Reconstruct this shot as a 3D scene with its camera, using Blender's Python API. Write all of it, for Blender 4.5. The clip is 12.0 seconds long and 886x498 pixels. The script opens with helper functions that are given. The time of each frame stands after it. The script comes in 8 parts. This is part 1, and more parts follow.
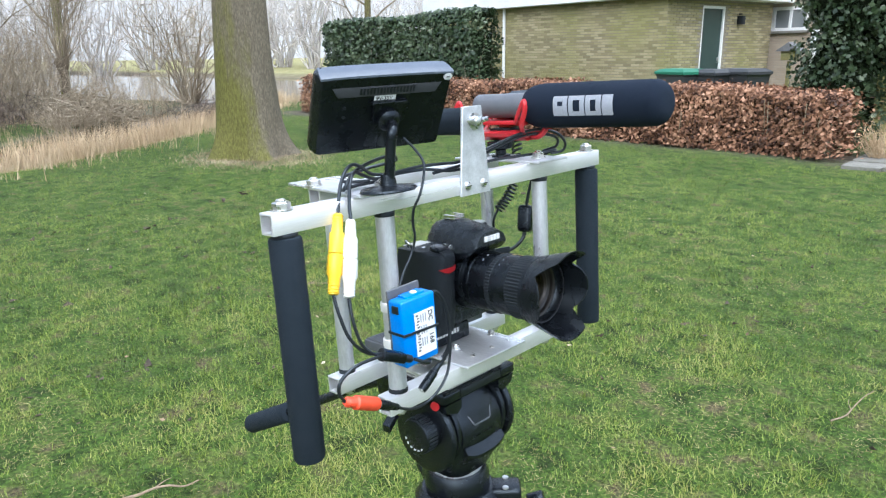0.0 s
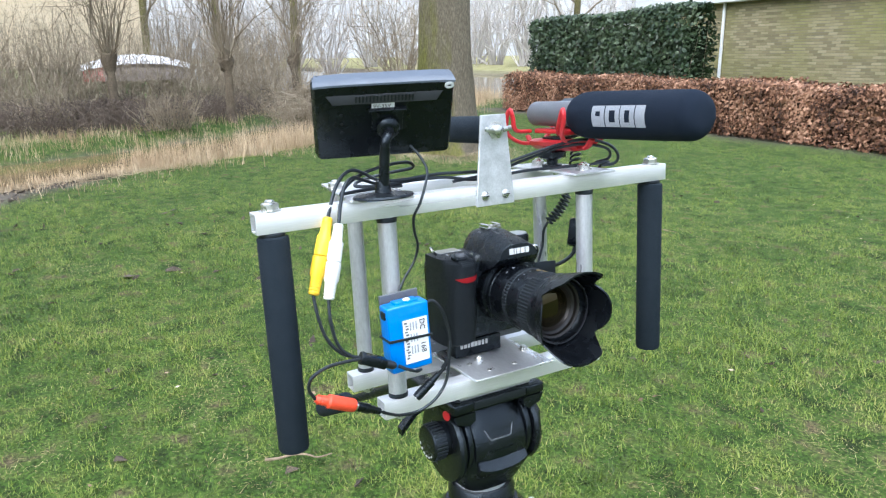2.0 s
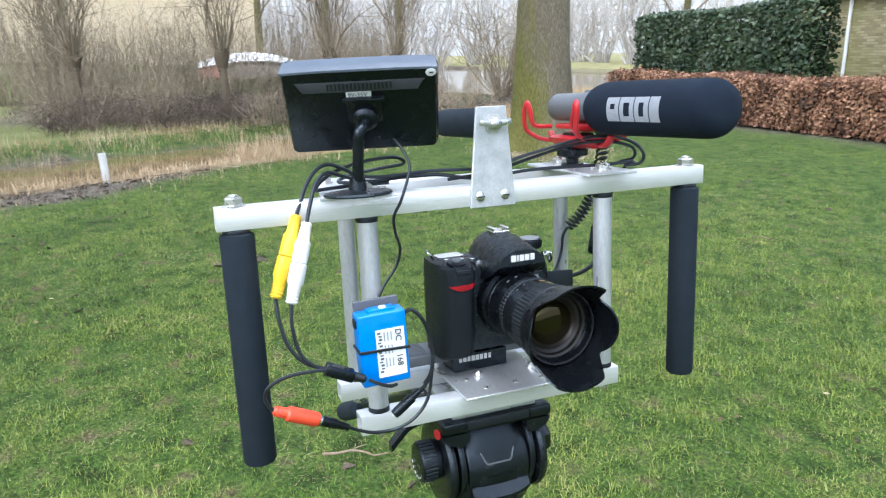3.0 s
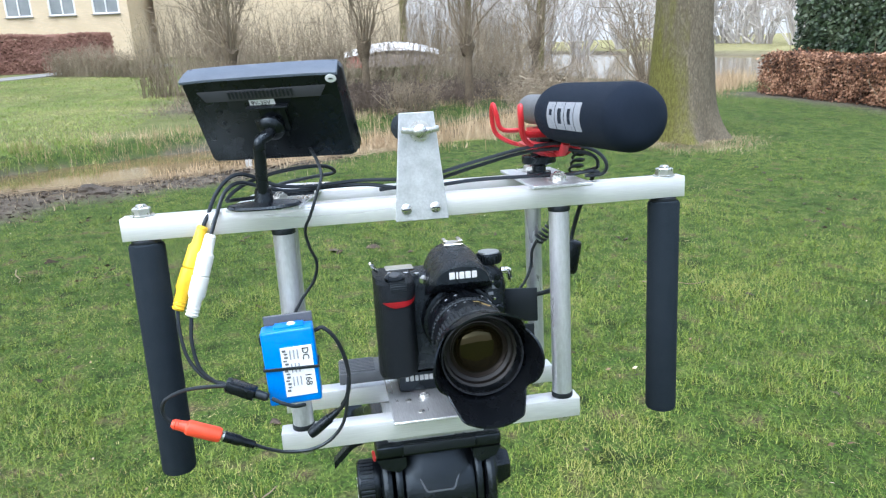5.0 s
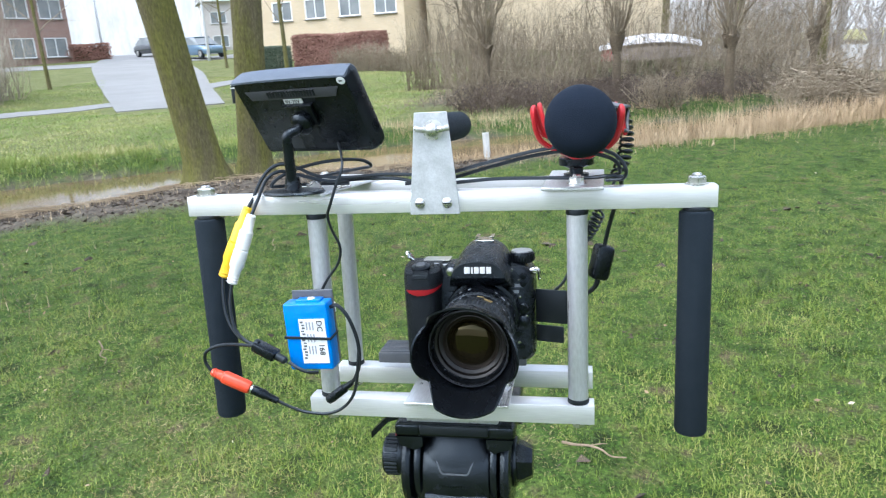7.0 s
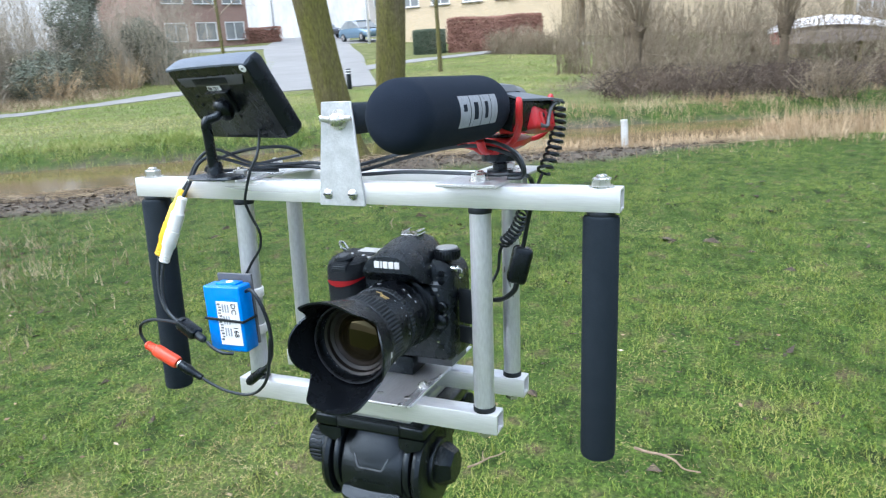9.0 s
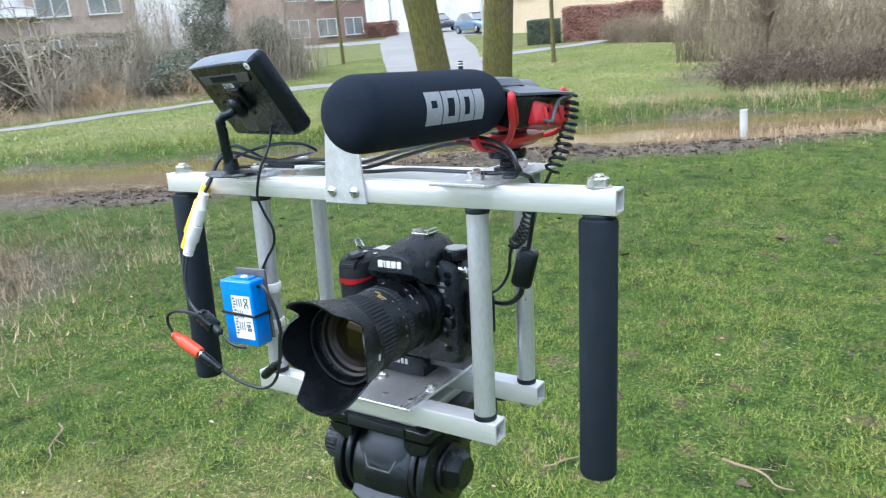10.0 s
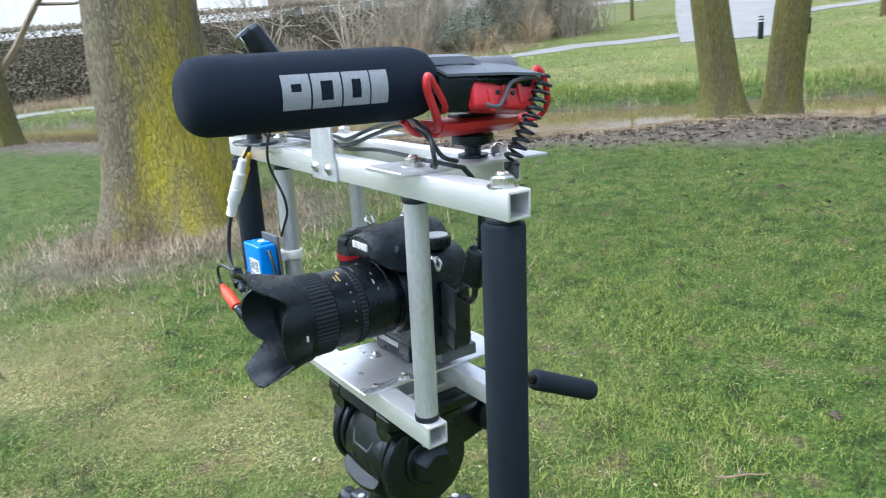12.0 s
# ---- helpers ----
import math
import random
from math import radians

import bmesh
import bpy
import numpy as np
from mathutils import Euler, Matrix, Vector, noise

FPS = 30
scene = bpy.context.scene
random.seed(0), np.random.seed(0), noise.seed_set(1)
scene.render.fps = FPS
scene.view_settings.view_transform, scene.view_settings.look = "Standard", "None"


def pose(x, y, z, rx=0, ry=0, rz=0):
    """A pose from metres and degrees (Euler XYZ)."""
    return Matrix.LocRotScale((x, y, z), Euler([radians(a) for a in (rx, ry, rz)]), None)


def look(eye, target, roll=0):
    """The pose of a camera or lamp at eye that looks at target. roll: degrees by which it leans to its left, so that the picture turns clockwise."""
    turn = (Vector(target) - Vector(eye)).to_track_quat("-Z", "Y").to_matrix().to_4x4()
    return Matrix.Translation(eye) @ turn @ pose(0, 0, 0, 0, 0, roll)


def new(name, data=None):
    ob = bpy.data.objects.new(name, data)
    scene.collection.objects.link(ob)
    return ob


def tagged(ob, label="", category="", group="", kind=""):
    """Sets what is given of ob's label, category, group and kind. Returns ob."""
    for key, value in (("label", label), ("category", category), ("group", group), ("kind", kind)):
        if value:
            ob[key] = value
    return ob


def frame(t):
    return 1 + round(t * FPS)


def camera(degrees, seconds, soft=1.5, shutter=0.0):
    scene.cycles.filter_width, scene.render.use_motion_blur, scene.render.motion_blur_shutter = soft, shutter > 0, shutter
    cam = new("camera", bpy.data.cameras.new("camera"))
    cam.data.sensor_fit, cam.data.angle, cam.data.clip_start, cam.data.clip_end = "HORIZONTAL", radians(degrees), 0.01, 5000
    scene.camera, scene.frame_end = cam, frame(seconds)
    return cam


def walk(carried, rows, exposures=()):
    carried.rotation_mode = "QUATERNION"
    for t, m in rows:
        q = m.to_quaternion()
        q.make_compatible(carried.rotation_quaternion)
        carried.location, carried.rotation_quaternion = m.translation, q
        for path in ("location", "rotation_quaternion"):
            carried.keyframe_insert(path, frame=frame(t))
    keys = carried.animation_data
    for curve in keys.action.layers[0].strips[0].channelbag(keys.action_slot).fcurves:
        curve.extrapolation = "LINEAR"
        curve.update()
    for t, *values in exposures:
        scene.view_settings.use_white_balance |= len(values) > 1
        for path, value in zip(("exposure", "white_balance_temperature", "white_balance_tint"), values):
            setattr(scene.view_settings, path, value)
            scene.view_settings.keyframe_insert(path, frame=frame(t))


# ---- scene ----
cam = camera(64.15, 12.0, soft=1.2, shutter=0.3)
# The rig stands a little out of level, in axes of its own.
EYE, TILT, LEAN, TURN = 1.329, -2.45, -2.8, 44.2
RIG = pose(0, 0, EYE, TILT, LEAN, TURN) @ pose(0, 0, 0, 0, 0, -TURN) @ Matrix.Translation((0, 0, -EYE))
PATH = [
    (0, (0.0009, 0.0134, 1.3325), (-1.3409, 1.3954, 0.7942), -0.67),
    (0.5, (0.0311, 0.0645, 1.3303), (-1.3832, 1.3722, 0.7920), -0.31),
    (1, (0.0713, 0.1131, 1.3291), (-1.5050, 1.2217, 0.7942), -0.66),
    (1.5, (0.1029, 0.1440, 1.3348), (-1.5544, 1.1279, 0.8006), -0.97),
    (2, (0.1149, 0.1778, 1.3399), (-1.5657, 1.1193, 0.8021), -0.82),
    (2.5, (0.1056, 0.2333, 1.3329), (-1.6129, 1.1026, 0.7933), -0.36),
    (3, (0.1026, 0.3059, 1.3263), (-1.6951, 0.9969, 0.7873), -0.94),
    (3.2, (0.0976, 0.3304, 1.3272), (-1.7122, 0.9863, 0.7848), -0.55),
    (4.8, (0.0985, 0.4938, 1.3304), (-1.7909, 0.8431, 0.7753), -2.34),
    (5, (0.1073, 0.5128, 1.3340), (-1.7869, 0.8213, 0.7712), -2.32),
    (5.5, (0.1217, 0.5629, 1.3359), (-1.7905, 0.7433, 0.7783), -2.37),
    (6, (0.1282, 0.6218, 1.3300), (-1.7942, 0.5599, 0.7815), -2.73),
    (6.5, (0.1371, 0.6916, 1.3320), (-1.7742, 0.4826, 0.7816), -3.44),
    (6.7, (0.1398, 0.7095, 1.3329), (-1.7627, 0.4277, 0.7842), -3.51),
    (8.3, (0.0578, 0.8408, 1.3247), (-1.7800, 0.2887, 0.7611), -2.21),
    (8.5, (0.0494, 0.8702, 1.3253), (-1.7803, 0.2970, 0.7564), -2.34),
    (9, (0.0501, 0.9421, 1.3238), (-1.7080, 0.1756, 0.7570), -3.38),
    (9.5, (0.0488, 1.0009, 1.3238), (-1.6469, 0.1018, 0.7612), -3.33),
    (10, (-0.0166, 1.0212, 1.3182), (-1.6258, -0.0224, 0.7510), -4.83),
    (10.5, (-0.0875, 1.0363, 1.3091), (-1.5957, -0.1481, 0.7413), -5.05),
    (11, (-0.1475, 1.0814, 1.3086), (-1.5002, -0.2637, 0.7082), -4.67),
    (11.5, (-0.1927, 1.1402, 1.3099), (-1.4114, -0.3202, 0.6918), -4.91),
    (12, (-0.2342, 1.1903, 1.3075), (-1.3033, -0.3867, 0.6991), -5.69),
]
walk(cam, [(t, look(eye, target, roll)) for t, eye, target, roll in PATH], exposures=[(0.0, 1.78, 5760, 8), (12.0, 1.78, 5760, 8)])

# ---- world and light: a misty, overcast winter day ----
world = bpy.data.worlds.new("overcast_sky")
scene.world = world
world.use_nodes = True
wn = world.node_tree
sky = wn.nodes.new("ShaderNodeTexSky")
sky.sky_type = "NISHITA"
sky.sun_disc = False
sky.sun_elevation, sky.sun_rotation = radians(38), radians(150)
sky.air_density, sky.dust_density, sky.ozone_density = 1.0, 2.0, 1.0
grey = wn.nodes.new("ShaderNodeHueSaturation")
grey.inputs["Saturation"].default_value = 0.42
wn.links.new(sky.outputs["Color"], grey.inputs["Color"])
wn.links.new(grey.outputs["Color"], wn.nodes["Background"].inputs["Color"])
wn.nodes["Background"].inputs["Strength"].default_value = 0.15

sun_data = bpy.data.lights.new("sun", "SUN")
sun_data.energy, sun_data.angle, sun_data.color = 1.2, radians(40), (1.0, 0.985, 0.96)
sun = new("sun", sun_data)
sun.matrix_world = look((0, 0, 30), (-9, -4, 0))


# ---- materials ----
def mat(name, colour, rough=0.6, metal=0.0, spots=None, scale=40.0, amount=0.5, fine=0.0, fine_scale=400.0, bump=0.0,
        bump_scale=300.0, stretch=(1, 1, 1), island=0.0, spec=0.5, coat=0.0, normal_dist=0.002, rough_var=0.0):
    """A surface with stains at one scale, grain at a finer one, and fine relief."""
    m = bpy.data.materials.new(name)
    m.use_nodes = True
    n, l = m.node_tree.nodes, m.node_tree.links
    b = n["Principled BSDF"]
    b.inputs["Roughness"].default_value, b.inputs["Metallic"].default_value = rough, metal
    b.inputs["Specular IOR Level"].default_value = spec
    b.inputs["Coat Weight"].default_value = coat
    co = n.new("ShaderNodeTexCoord")
    mp = n.new("ShaderNodeMapping")
    mp.inputs["Scale"].default_value = stretch
    l.new(co.outputs["Object"], mp.inputs["Vector"])

    def noise_tex(s, detail):
        t = n.new("ShaderNodeTexNoise")
        t.inputs["Scale"].default_value, t.inputs["Detail"].default_value = s, detail
        l.new(mp.outputs["Vector"], t.inputs["Vector"])
        return t

    def mix(a, bcol, fac, mode="MIX"):
        x = n.new("ShaderNodeMix")
        x.data_type, x.blend_type = "RGBA", mode
        for sock, v in ((x.inputs[6], a), (x.inputs[7], bcol), (x.inputs[0], fac)):
            if hasattr(v, "is_output"):
                l.new(v, sock)
            else:
                sock.default_value = v if isinstance(v, float) else (*v, 1)
        return x.outputs[2]

    def ramp(sock, lo, hi):
        r = n.new("ShaderNodeMapRange")
        r.inputs["From Min"].default_value, r.inputs["From Max"].default_value = lo, hi
        l.new(sock, r.inputs["Value"])
        return r.outputs["Result"]

    spots = spots or tuple(c * 0.7 for c in colour)
    big = noise_tex(scale, 6)
    f = n.new("ShaderNodeMath")
    f.operation = "MULTIPLY"
    f.inputs[1].default_value = amount
    l.new(ramp(big.outputs["Fac"], 0.35, 0.68), f.inputs[0])
    col = mix(tuple(colour), tuple(spots), f.outputs[0])
    if fine:
        g = noise_tex(fine_scale, 3)
        r = n.new("ShaderNodeMapRange")
        r.inputs["From Min"].default_value, r.inputs["From Max"].default_value = 0.3, 0.7
        r.inputs["To Min"].default_value, r.inputs["To Max"].default_value = 1 - fine, 1 + fine * 0.4
        l.new(g.outputs["Fac"], r.inputs["Value"])
        comb = n.new("ShaderNodeCombineColor")
        for i in range(3):
            l.new(r.outputs["Result"], comb.inputs[i])
        col = mix(col, comb.outputs[0], 1.0, "MULTIPLY")
    if island:
        geo = n.new("ShaderNodeNewGeometry")
        r = n.new("ShaderNodeMapRange")
        r.inputs["To Min"].default_value, r.inputs["To Max"].default_value = 1 - island, 1 + island * 0.6
        l.new(geo.outputs["Random Per Island"], r.inputs["Value"])
        comb = n.new("ShaderNodeCombineColor")
        for i in range(3):
            l.new(r.outputs["Result"], comb.inputs[i])
        col = mix(col, comb.outputs[0], 1.0, "MULTIPLY")
    l.new(col, b.inputs["Base Color"])
    if rough_var:
        r = n.new("ShaderNodeMapRange")
        r.inputs["From Min"].default_value, r.inputs["From Max"].default_value = 0.3, 0.7
        r.inputs["To Min"].default_value, r.inputs["To Max"].default_value = max(rough - rough_var, 0.02), min(rough + rough_var, 1)
        l.new(big.outputs["Fac"], r.inputs["Value"])
        l.new(r.outputs["Result"], b.inputs["Roughness"])
    if bump:
        g = noise_tex(bump_scale, 4)
        bp = n.new("ShaderNodeBump")
        bp.inputs["Strength"].default_value, bp.inputs["Distance"].default_value = bump, normal_dist
        l.new(g.outputs["Fac"], bp.inputs["Height"])
        l.new(bp.outputs["Normal"], b.inputs["Normal"])
    return m


def leaf_mat(name, colours, rough=0.5, scale=2.0, mottle=0.0, mottle_scale=16.0, each=0.55):
    """Leaves, blades or twigs, each with a colour of its own between the given ones, in drifts."""
    m = bpy.data.materials.new(name)
    m.use_nodes = True
    n, l = m.node_tree.nodes, m.node_tree.links
    b = n["Principled BSDF"]
    b.inputs["Roughness"].default_value = rough
    b.inputs["Specular IOR Level"].default_value = 0.35
    geo, co, tx = n.new("ShaderNodeNewGeometry"), n.new("ShaderNodeTexCoord"), n.new("ShaderNodeTexNoise")
    tx.inputs["Scale"].default_value, tx.inputs["Detail"].default_value = scale, 5
    l.new(co.outputs["Object"], tx.inputs["Vector"])
    a = n.new("ShaderNodeMath")
    a.operation = "MULTIPLY_ADD"
    a.inputs[1].default_value, a.inputs[2].default_value = 2.1, -0.545 - each * 0.5
    l.new(tx.outputs["Fac"], a.inputs[0])
    s = n.new("ShaderNodeMath")
    s.operation = "MULTIPLY_ADD"
    s.inputs[1].default_value = each
    l.new(geo.outputs["Random Per Island"], s.inputs[0])
    l.new(a.outputs[0], s.inputs[2])
    if mottle:
        t2 = n.new("ShaderNodeTexNoise")
        t2.inputs["Scale"].default_value, t2.inputs["Detail"].default_value = mottle_scale, 3
        l.new(co.outputs["Object"], t2.inputs["Vector"])
        k = n.new("ShaderNodeMath")
        k.operation = "MULTIPLY_ADD"
        k.inputs[1].default_value = mottle
        l.new(t2.outputs["Fac"], k.inputs[0])
        k2 = n.new("ShaderNodeMath")
        k2.operation = "SUBTRACT"
        k2.inputs[1].default_value = mottle * 0.5
        l.new(s.outputs[0], k.inputs[2])
        l.new(k.outputs[0], k2.inputs[0])
        s = k2
    r = n.new("ShaderNodeValToRGB")
    els = r.color_ramp.elements
    while len(els) < len(colours):
        els.new(0.5)
    for i, c in enumerate(colours):
        els[i].position, els[i].color = i / (len(colours) - 1), (*c, 1)
    l.new(s.outputs[0], r.inputs["Fac"])
    l.new(r.outputs["Color"], b.inputs["Base Color"])
    return m


M = {}
M["alu"] = mat("brushed_aluminium", (0.80, 0.805, 0.82), 0.38, 0.58, (0.74, 0.745, 0.76), 30, 0.4, 0.06, 900, 0.06, 700, (1, 0.06, 1), rough_var=0.12)
M["alu_plate"] = mat("scratched_aluminium_plate", (0.74, 0.75, 0.765), 0.36, 0.7, (0.56, 0.57, 0.585), 45, 0.7, 0.14, 700, 0.15, 900, (0.15, 1, 1), rough_var=0.15)
M["bracket"] = mat("galvanised_steel", (0.60, 0.62, 0.64), 0.45, 0.5, (0.40, 0.42, 0.43), 60, 0.8, 0.12, 500, 0.15, 500, rough_var=0.15)
M["post"] = mat("zinc_tube", (0.62, 0.635, 0.67), 0.34, 0.6, (0.53, 0.545, 0.57), 25, 0.4, 0.12, 500, 0.1, 600, (1, 1, 0.3), rough_var=0.15)
M["screen"] = mat("dark_screen_glass", (0.01, 0.011, 0.013), 0.08, 0, (0.016, 0.016, 0.018), 60, 0.4, spec=0.6)
M["mount"] = mat("dull_mount_steel", (0.28, 0.28, 0.28), 0.35, 0.9)
M["steel"] = mat("zinc_bolt", (0.68, 0.68, 0.66), 0.3, 0.95, (0.45, 0.45, 0.43), 150, 0.6, rough_var=0.15)
M["foam"] = mat("black_foam_rubber", (0.0108, 0.0158, 0.0225), 0.85, 0, (0.0150, 0.0205, 0.0280), 60, 0.7, 0.3, 1500, 0.5, 1400, spec=0.3)
M["wind"] = mat("navy_black_open_cell_foam", (0.0078, 0.0125, 0.0245), 0.9, 0, (0.012, 0.0175, 0.031), 50, 0.6, 0.35, 1800, 0.6, 1600, spec=0.25)
M["rubber"] = mat("black_rubber", (0.0075, 0.0085, 0.0105), 0.5, 0, (0.012, 0.013, 0.015), 90, 0.5, 0.2, 900)
M["plastic"] = mat("black_plastic", (0.0032, 0.0040, 0.0056), 0.27, 0, (0.0055, 0.0062, 0.0078), 60, 0.5, 0.2, 1200, 0.15, 1500, spec=0.42, rough_var=0.08)
M["body"] = mat("textured_camera_body", (0.0030, 0.0040, 0.0060), 0.27, 0, (0.005, 0.006, 0.008), 80, 0.5, 0.25, 2500, 0.35, 2600, spec=0.5, rough_var=0.1)
M["leather"] = mat("camera_grip_rubber", (0.0030, 0.0036, 0.005), 0.44, 0, (0.006, 0.007, 0.009), 90, 0.5, 0.3, 1800, 0.8, 1500, spec=0.35)
M["cable"] = mat("black_cable", (0.0085, 0.0095, 0.012), 0.38, 0, (0.022, 0.022, 0.023), 80, 0.5)
M["cable_grey"] = mat("grey_cable", (0.06, 0.065, 0.075), 0.4, 0, (0.09, 0.09, 0.1), 80, 0.5)
M["yellow"] = mat("yellow_plastic", (0.80, 0.52, 0.02), 0.4, 0, (0.65, 0.40, 0.02), 120, 0.5, 0.1, 900)
M["white_pl"] = mat("white_plastic", (0.78, 0.78, 0.76), 0.4, 0, (0.62, 0.62, 0.60), 120, 0.5, 0.08, 900)
M["red"] = mat("red_plastic", (0.50, 0.018, 0.026), 0.38, 0, (0.45, 0.02, 0.025), 90, 0.5, 0.1, 900)
M["orange_red"] = mat("orange_red_plastic", (0.75, 0.075, 0.03), 0.4, 0, (0.6, 0.05, 0.02), 120, 0.5, 0.1, 900)
M["blue"] = mat("blue_shrink_wrap", (0.005, 0.20, 0.68), 0.3, 0, (0.01, 0.15, 0.55), 70, 0.6, 0.1, 600, 0.25, 90, normal_dist=0.004)
M["label"] = mat("white_paper_label", (0.74, 0.75, 0.76), 0.5, 0, (0.62, 0.64, 0.68), 80, 0.5, 0.1, 900)
M["ink"] = mat("black_ink", (0.02, 0.02, 0.025), 0.6)
M["grey_print"] = mat("pale_grey_print", (0.33, 0.35, 0.39), 0.8, 0, (0.25, 0.27, 0.31), 400, 0.6, 0.3, 1500)
M["white_print"] = mat("white_print", (0.62, 0.62, 0.62), 0.5, 0, (0.5, 0.5, 0.5), 400, 0.6)
M["gold"] = mat("gold_print", (0.55, 0.40, 0.16), 0.4, 0.6)
M["silver_top"] = mat("silvery_dial_top", (0.40, 0.41, 0.42), 0.35, 0.5, (0.28, 0.28, 0.29), 300, 0.6, 0.2, 900)
M["lid"] = mat("blue_grey_plastic_lid", (0.075, 0.085, 0.10), 0.4, 0, (0.095, 0.105, 0.12), 60, 0.5, 0.12, 1200, 0.15, 1200)
M["top_edge"] = mat("blue_grey_moulded_edge", (0.085, 0.105, 0.14), 0.42, 0, (0.11, 0.13, 0.165), 60, 0.5, 0.12, 1200, 0.15, 1200)
M["ledge"] = mat("satin_black_ledge", (0.032, 0.034, 0.042), 0.3, 0, (0.045, 0.047, 0.055), 60, 0.5, 0.12, 1200)
M["lens_ring"] = mat("brown_grey_lens_barrel", (0.012, 0.010, 0.009), 0.42, 0.1, (0.018, 0.015, 0.013), 200, 0.5)
M["lens_inner"] = mat("pale_brown_lens_barrel", (0.022, 0.016, 0.012), 0.36, 0.2, (0.026, 0.020, 0.015), 200, 0.5)
M["chrome"] = mat("chrome", (0.7, 0.7, 0.7), 0.15, 1.0, (0.5, 0.5, 0.5), 200, 0.4)
M["grey_pl"] = mat("grey_plastic", (0.10, 0.105, 0.115), 0.42, 0, (0.14, 0.14, 0.15), 60, 0.5, 0.15, 1200, 0.2, 1200)
M["lcd"] = mat("lcd_top_panel", (0.46, 0.47, 0.45), 0.12, 0, (0.30, 0.31, 0.29), 90, 0.4, coat=0.6)
M["tripod"] = mat("tripod_black_enamel", (0.0030, 0.0040, 0.0058), 0.20, 0, (0.010, 0.011, 0.013), 50, 0.6, 0.2, 800, 0.3, 900, rough_var=0.1)
M["brass"] = mat("brass_screw", (0.6, 0.42, 0.15), 0.35, 0.9)

for k in ("foam", "wind", "rubber", "plastic", "body", "leather", "cable", "tripod", "grey_pl", "lid"):
    M[k].node_tree.nodes["Principled BSDF"].inputs["Specular Tint"].default_value = (0.74, 0.88, 1.0, 1)

gl = bpy.data.materials.new("coated_lens_glass")
gl.use_nodes = True
gb = gl.node_tree.nodes["Principled BSDF"]
gb.inputs["Base Color"].default_value = (0.014, 0.010, 0.004, 1)
gb.inputs["Metallic"].default_value = 0.12
gb.inputs["Roughness"].default_value, gb.inputs["Specular IOR Level"].default_value = 0.04, 0.55
gb.inputs["Specular Tint"].default_value = (1.0, 0.85, 0.45, 1)
M["glass"] = gl


# ---- mesh helpers ----
def part(name, bm, material, parent=None, label="", smooth=True):
    """Links a bmesh as one mesh object under a thing or part."""
    me = bpy.data.meshes.new(name)
    bm.to_mesh(me)
    bm.free()
    me.materials.append(material)
    if smooth:
        me.shade_smooth()
        me.set_sharp_from_angle(angle=radians(35))
    ob = new(name, me)
    if parent is not None:
        ob.parent = parent
    if label:
        tagged(ob, label)
    return ob


def thing(name, m, label, category, group="", kind=""):
    ob = new(name)
    ob.empty_display_size = 0.05
    ob.matrix_world = m
    return tagged(ob, label, category, group, kind)


def fast_mesh(name, verts, sides, material, parent=None):
    """A mesh of many separate faces with the same number of sides, from an array (faces * sides, 3)."""
    n = len(verts)
    me = bpy.data.meshes.new(name)
    me.vertices.add(n)
    me.vertices.foreach_set("co", np.asarray(verts, dtype=np.float32).ravel())
    me.loops.add(n)
    me.loops.foreach_set("vertex_index", np.arange(n, dtype=np.int32))
    me.polygons.add(n // sides)
    me.polygons.foreach_set("loop_start", np.arange(0, n, sides, dtype=np.int32))
    me.polygons.foreach_set("loop_total", np.full(n // sides, sides, dtype=np.int32))
    me.update(calc_edges=True)
    me.materials.append(material)
    ob = new(name, me)
    if parent is not None:
        ob.parent = parent
    return ob


def box(c, s, bev=0.0, m=None, seg=2, bm=None):
    """A box with centre c and sizes s, its edges rounded by bev."""
    one = bmesh.new()
    bmesh.ops.create_cube(one, size=1.0, matrix=Matrix.LocRotScale(c, None, s))
    if bev:
        bmesh.ops.bevel(one, geom=one.edges[:], offset=bev, segments=seg, profile=0.5, affect="EDGES", clamp_overlap=True)
    if m is not None:
        bmesh.ops.transform(one, matrix=m, verts=one.verts)
    return one if bm is None else join(bm, one)


def join(bm, other):
    me = bpy.data.meshes.new("joined")
    other.to_mesh(me)
    other.free()
    bm.from_mesh(me)
    bpy.data.meshes.remove(me)
    return bm


def frame_to(p0, p1):
    """A matrix at p0 whose z runs towards p1."""
    d = Vector(p1) - Vector(p0)
    return Matrix.Translation(p0) @ d.to_track_quat("Z", "Y").to_matrix().to_4x4()


def lathe(profile, m=None, seg=32, bm=None, closed=True):
    """Turns (radius, height) pairs about z."""
    one = bmesh.new()
    rings = []
    for r, h in profile:
        if r < 1e-6:
            rings.append([one.verts.new((0, 0, h))])
        else:
            rings.append([one.verts.new((r * math.cos(a), r * math.sin(a), h)) for a in (2 * math.pi * i / seg for i in range(seg))])
    for a, b in zip(rings, rings[1:]):
        if len(a) == 1 and len(b) == 1:
            continue
        for i in range(seg):
            j = (i + 1) % seg
            if len(a) == 1:
                one.faces.new((a[0], b[j], b[i]))
            elif len(b) == 1:
                one.faces.new((a[i], a[j], b[0]))
            else:
                one.faces.new((a[i], a[j], b[j], b[i]))
    if closed:
        for ring, flip in ((rings[0], True), (rings[-1], False)):
            if len(ring) > 1:
                one.faces.new(ring[::-1] if flip else ring)
    bmesh.ops.recalc_face_normals(one, faces=one.faces)
    if m is not None:
        bmesh.ops.transform(one, matrix=m, verts=one.verts)
    return one if bm is None else join(bm, one)


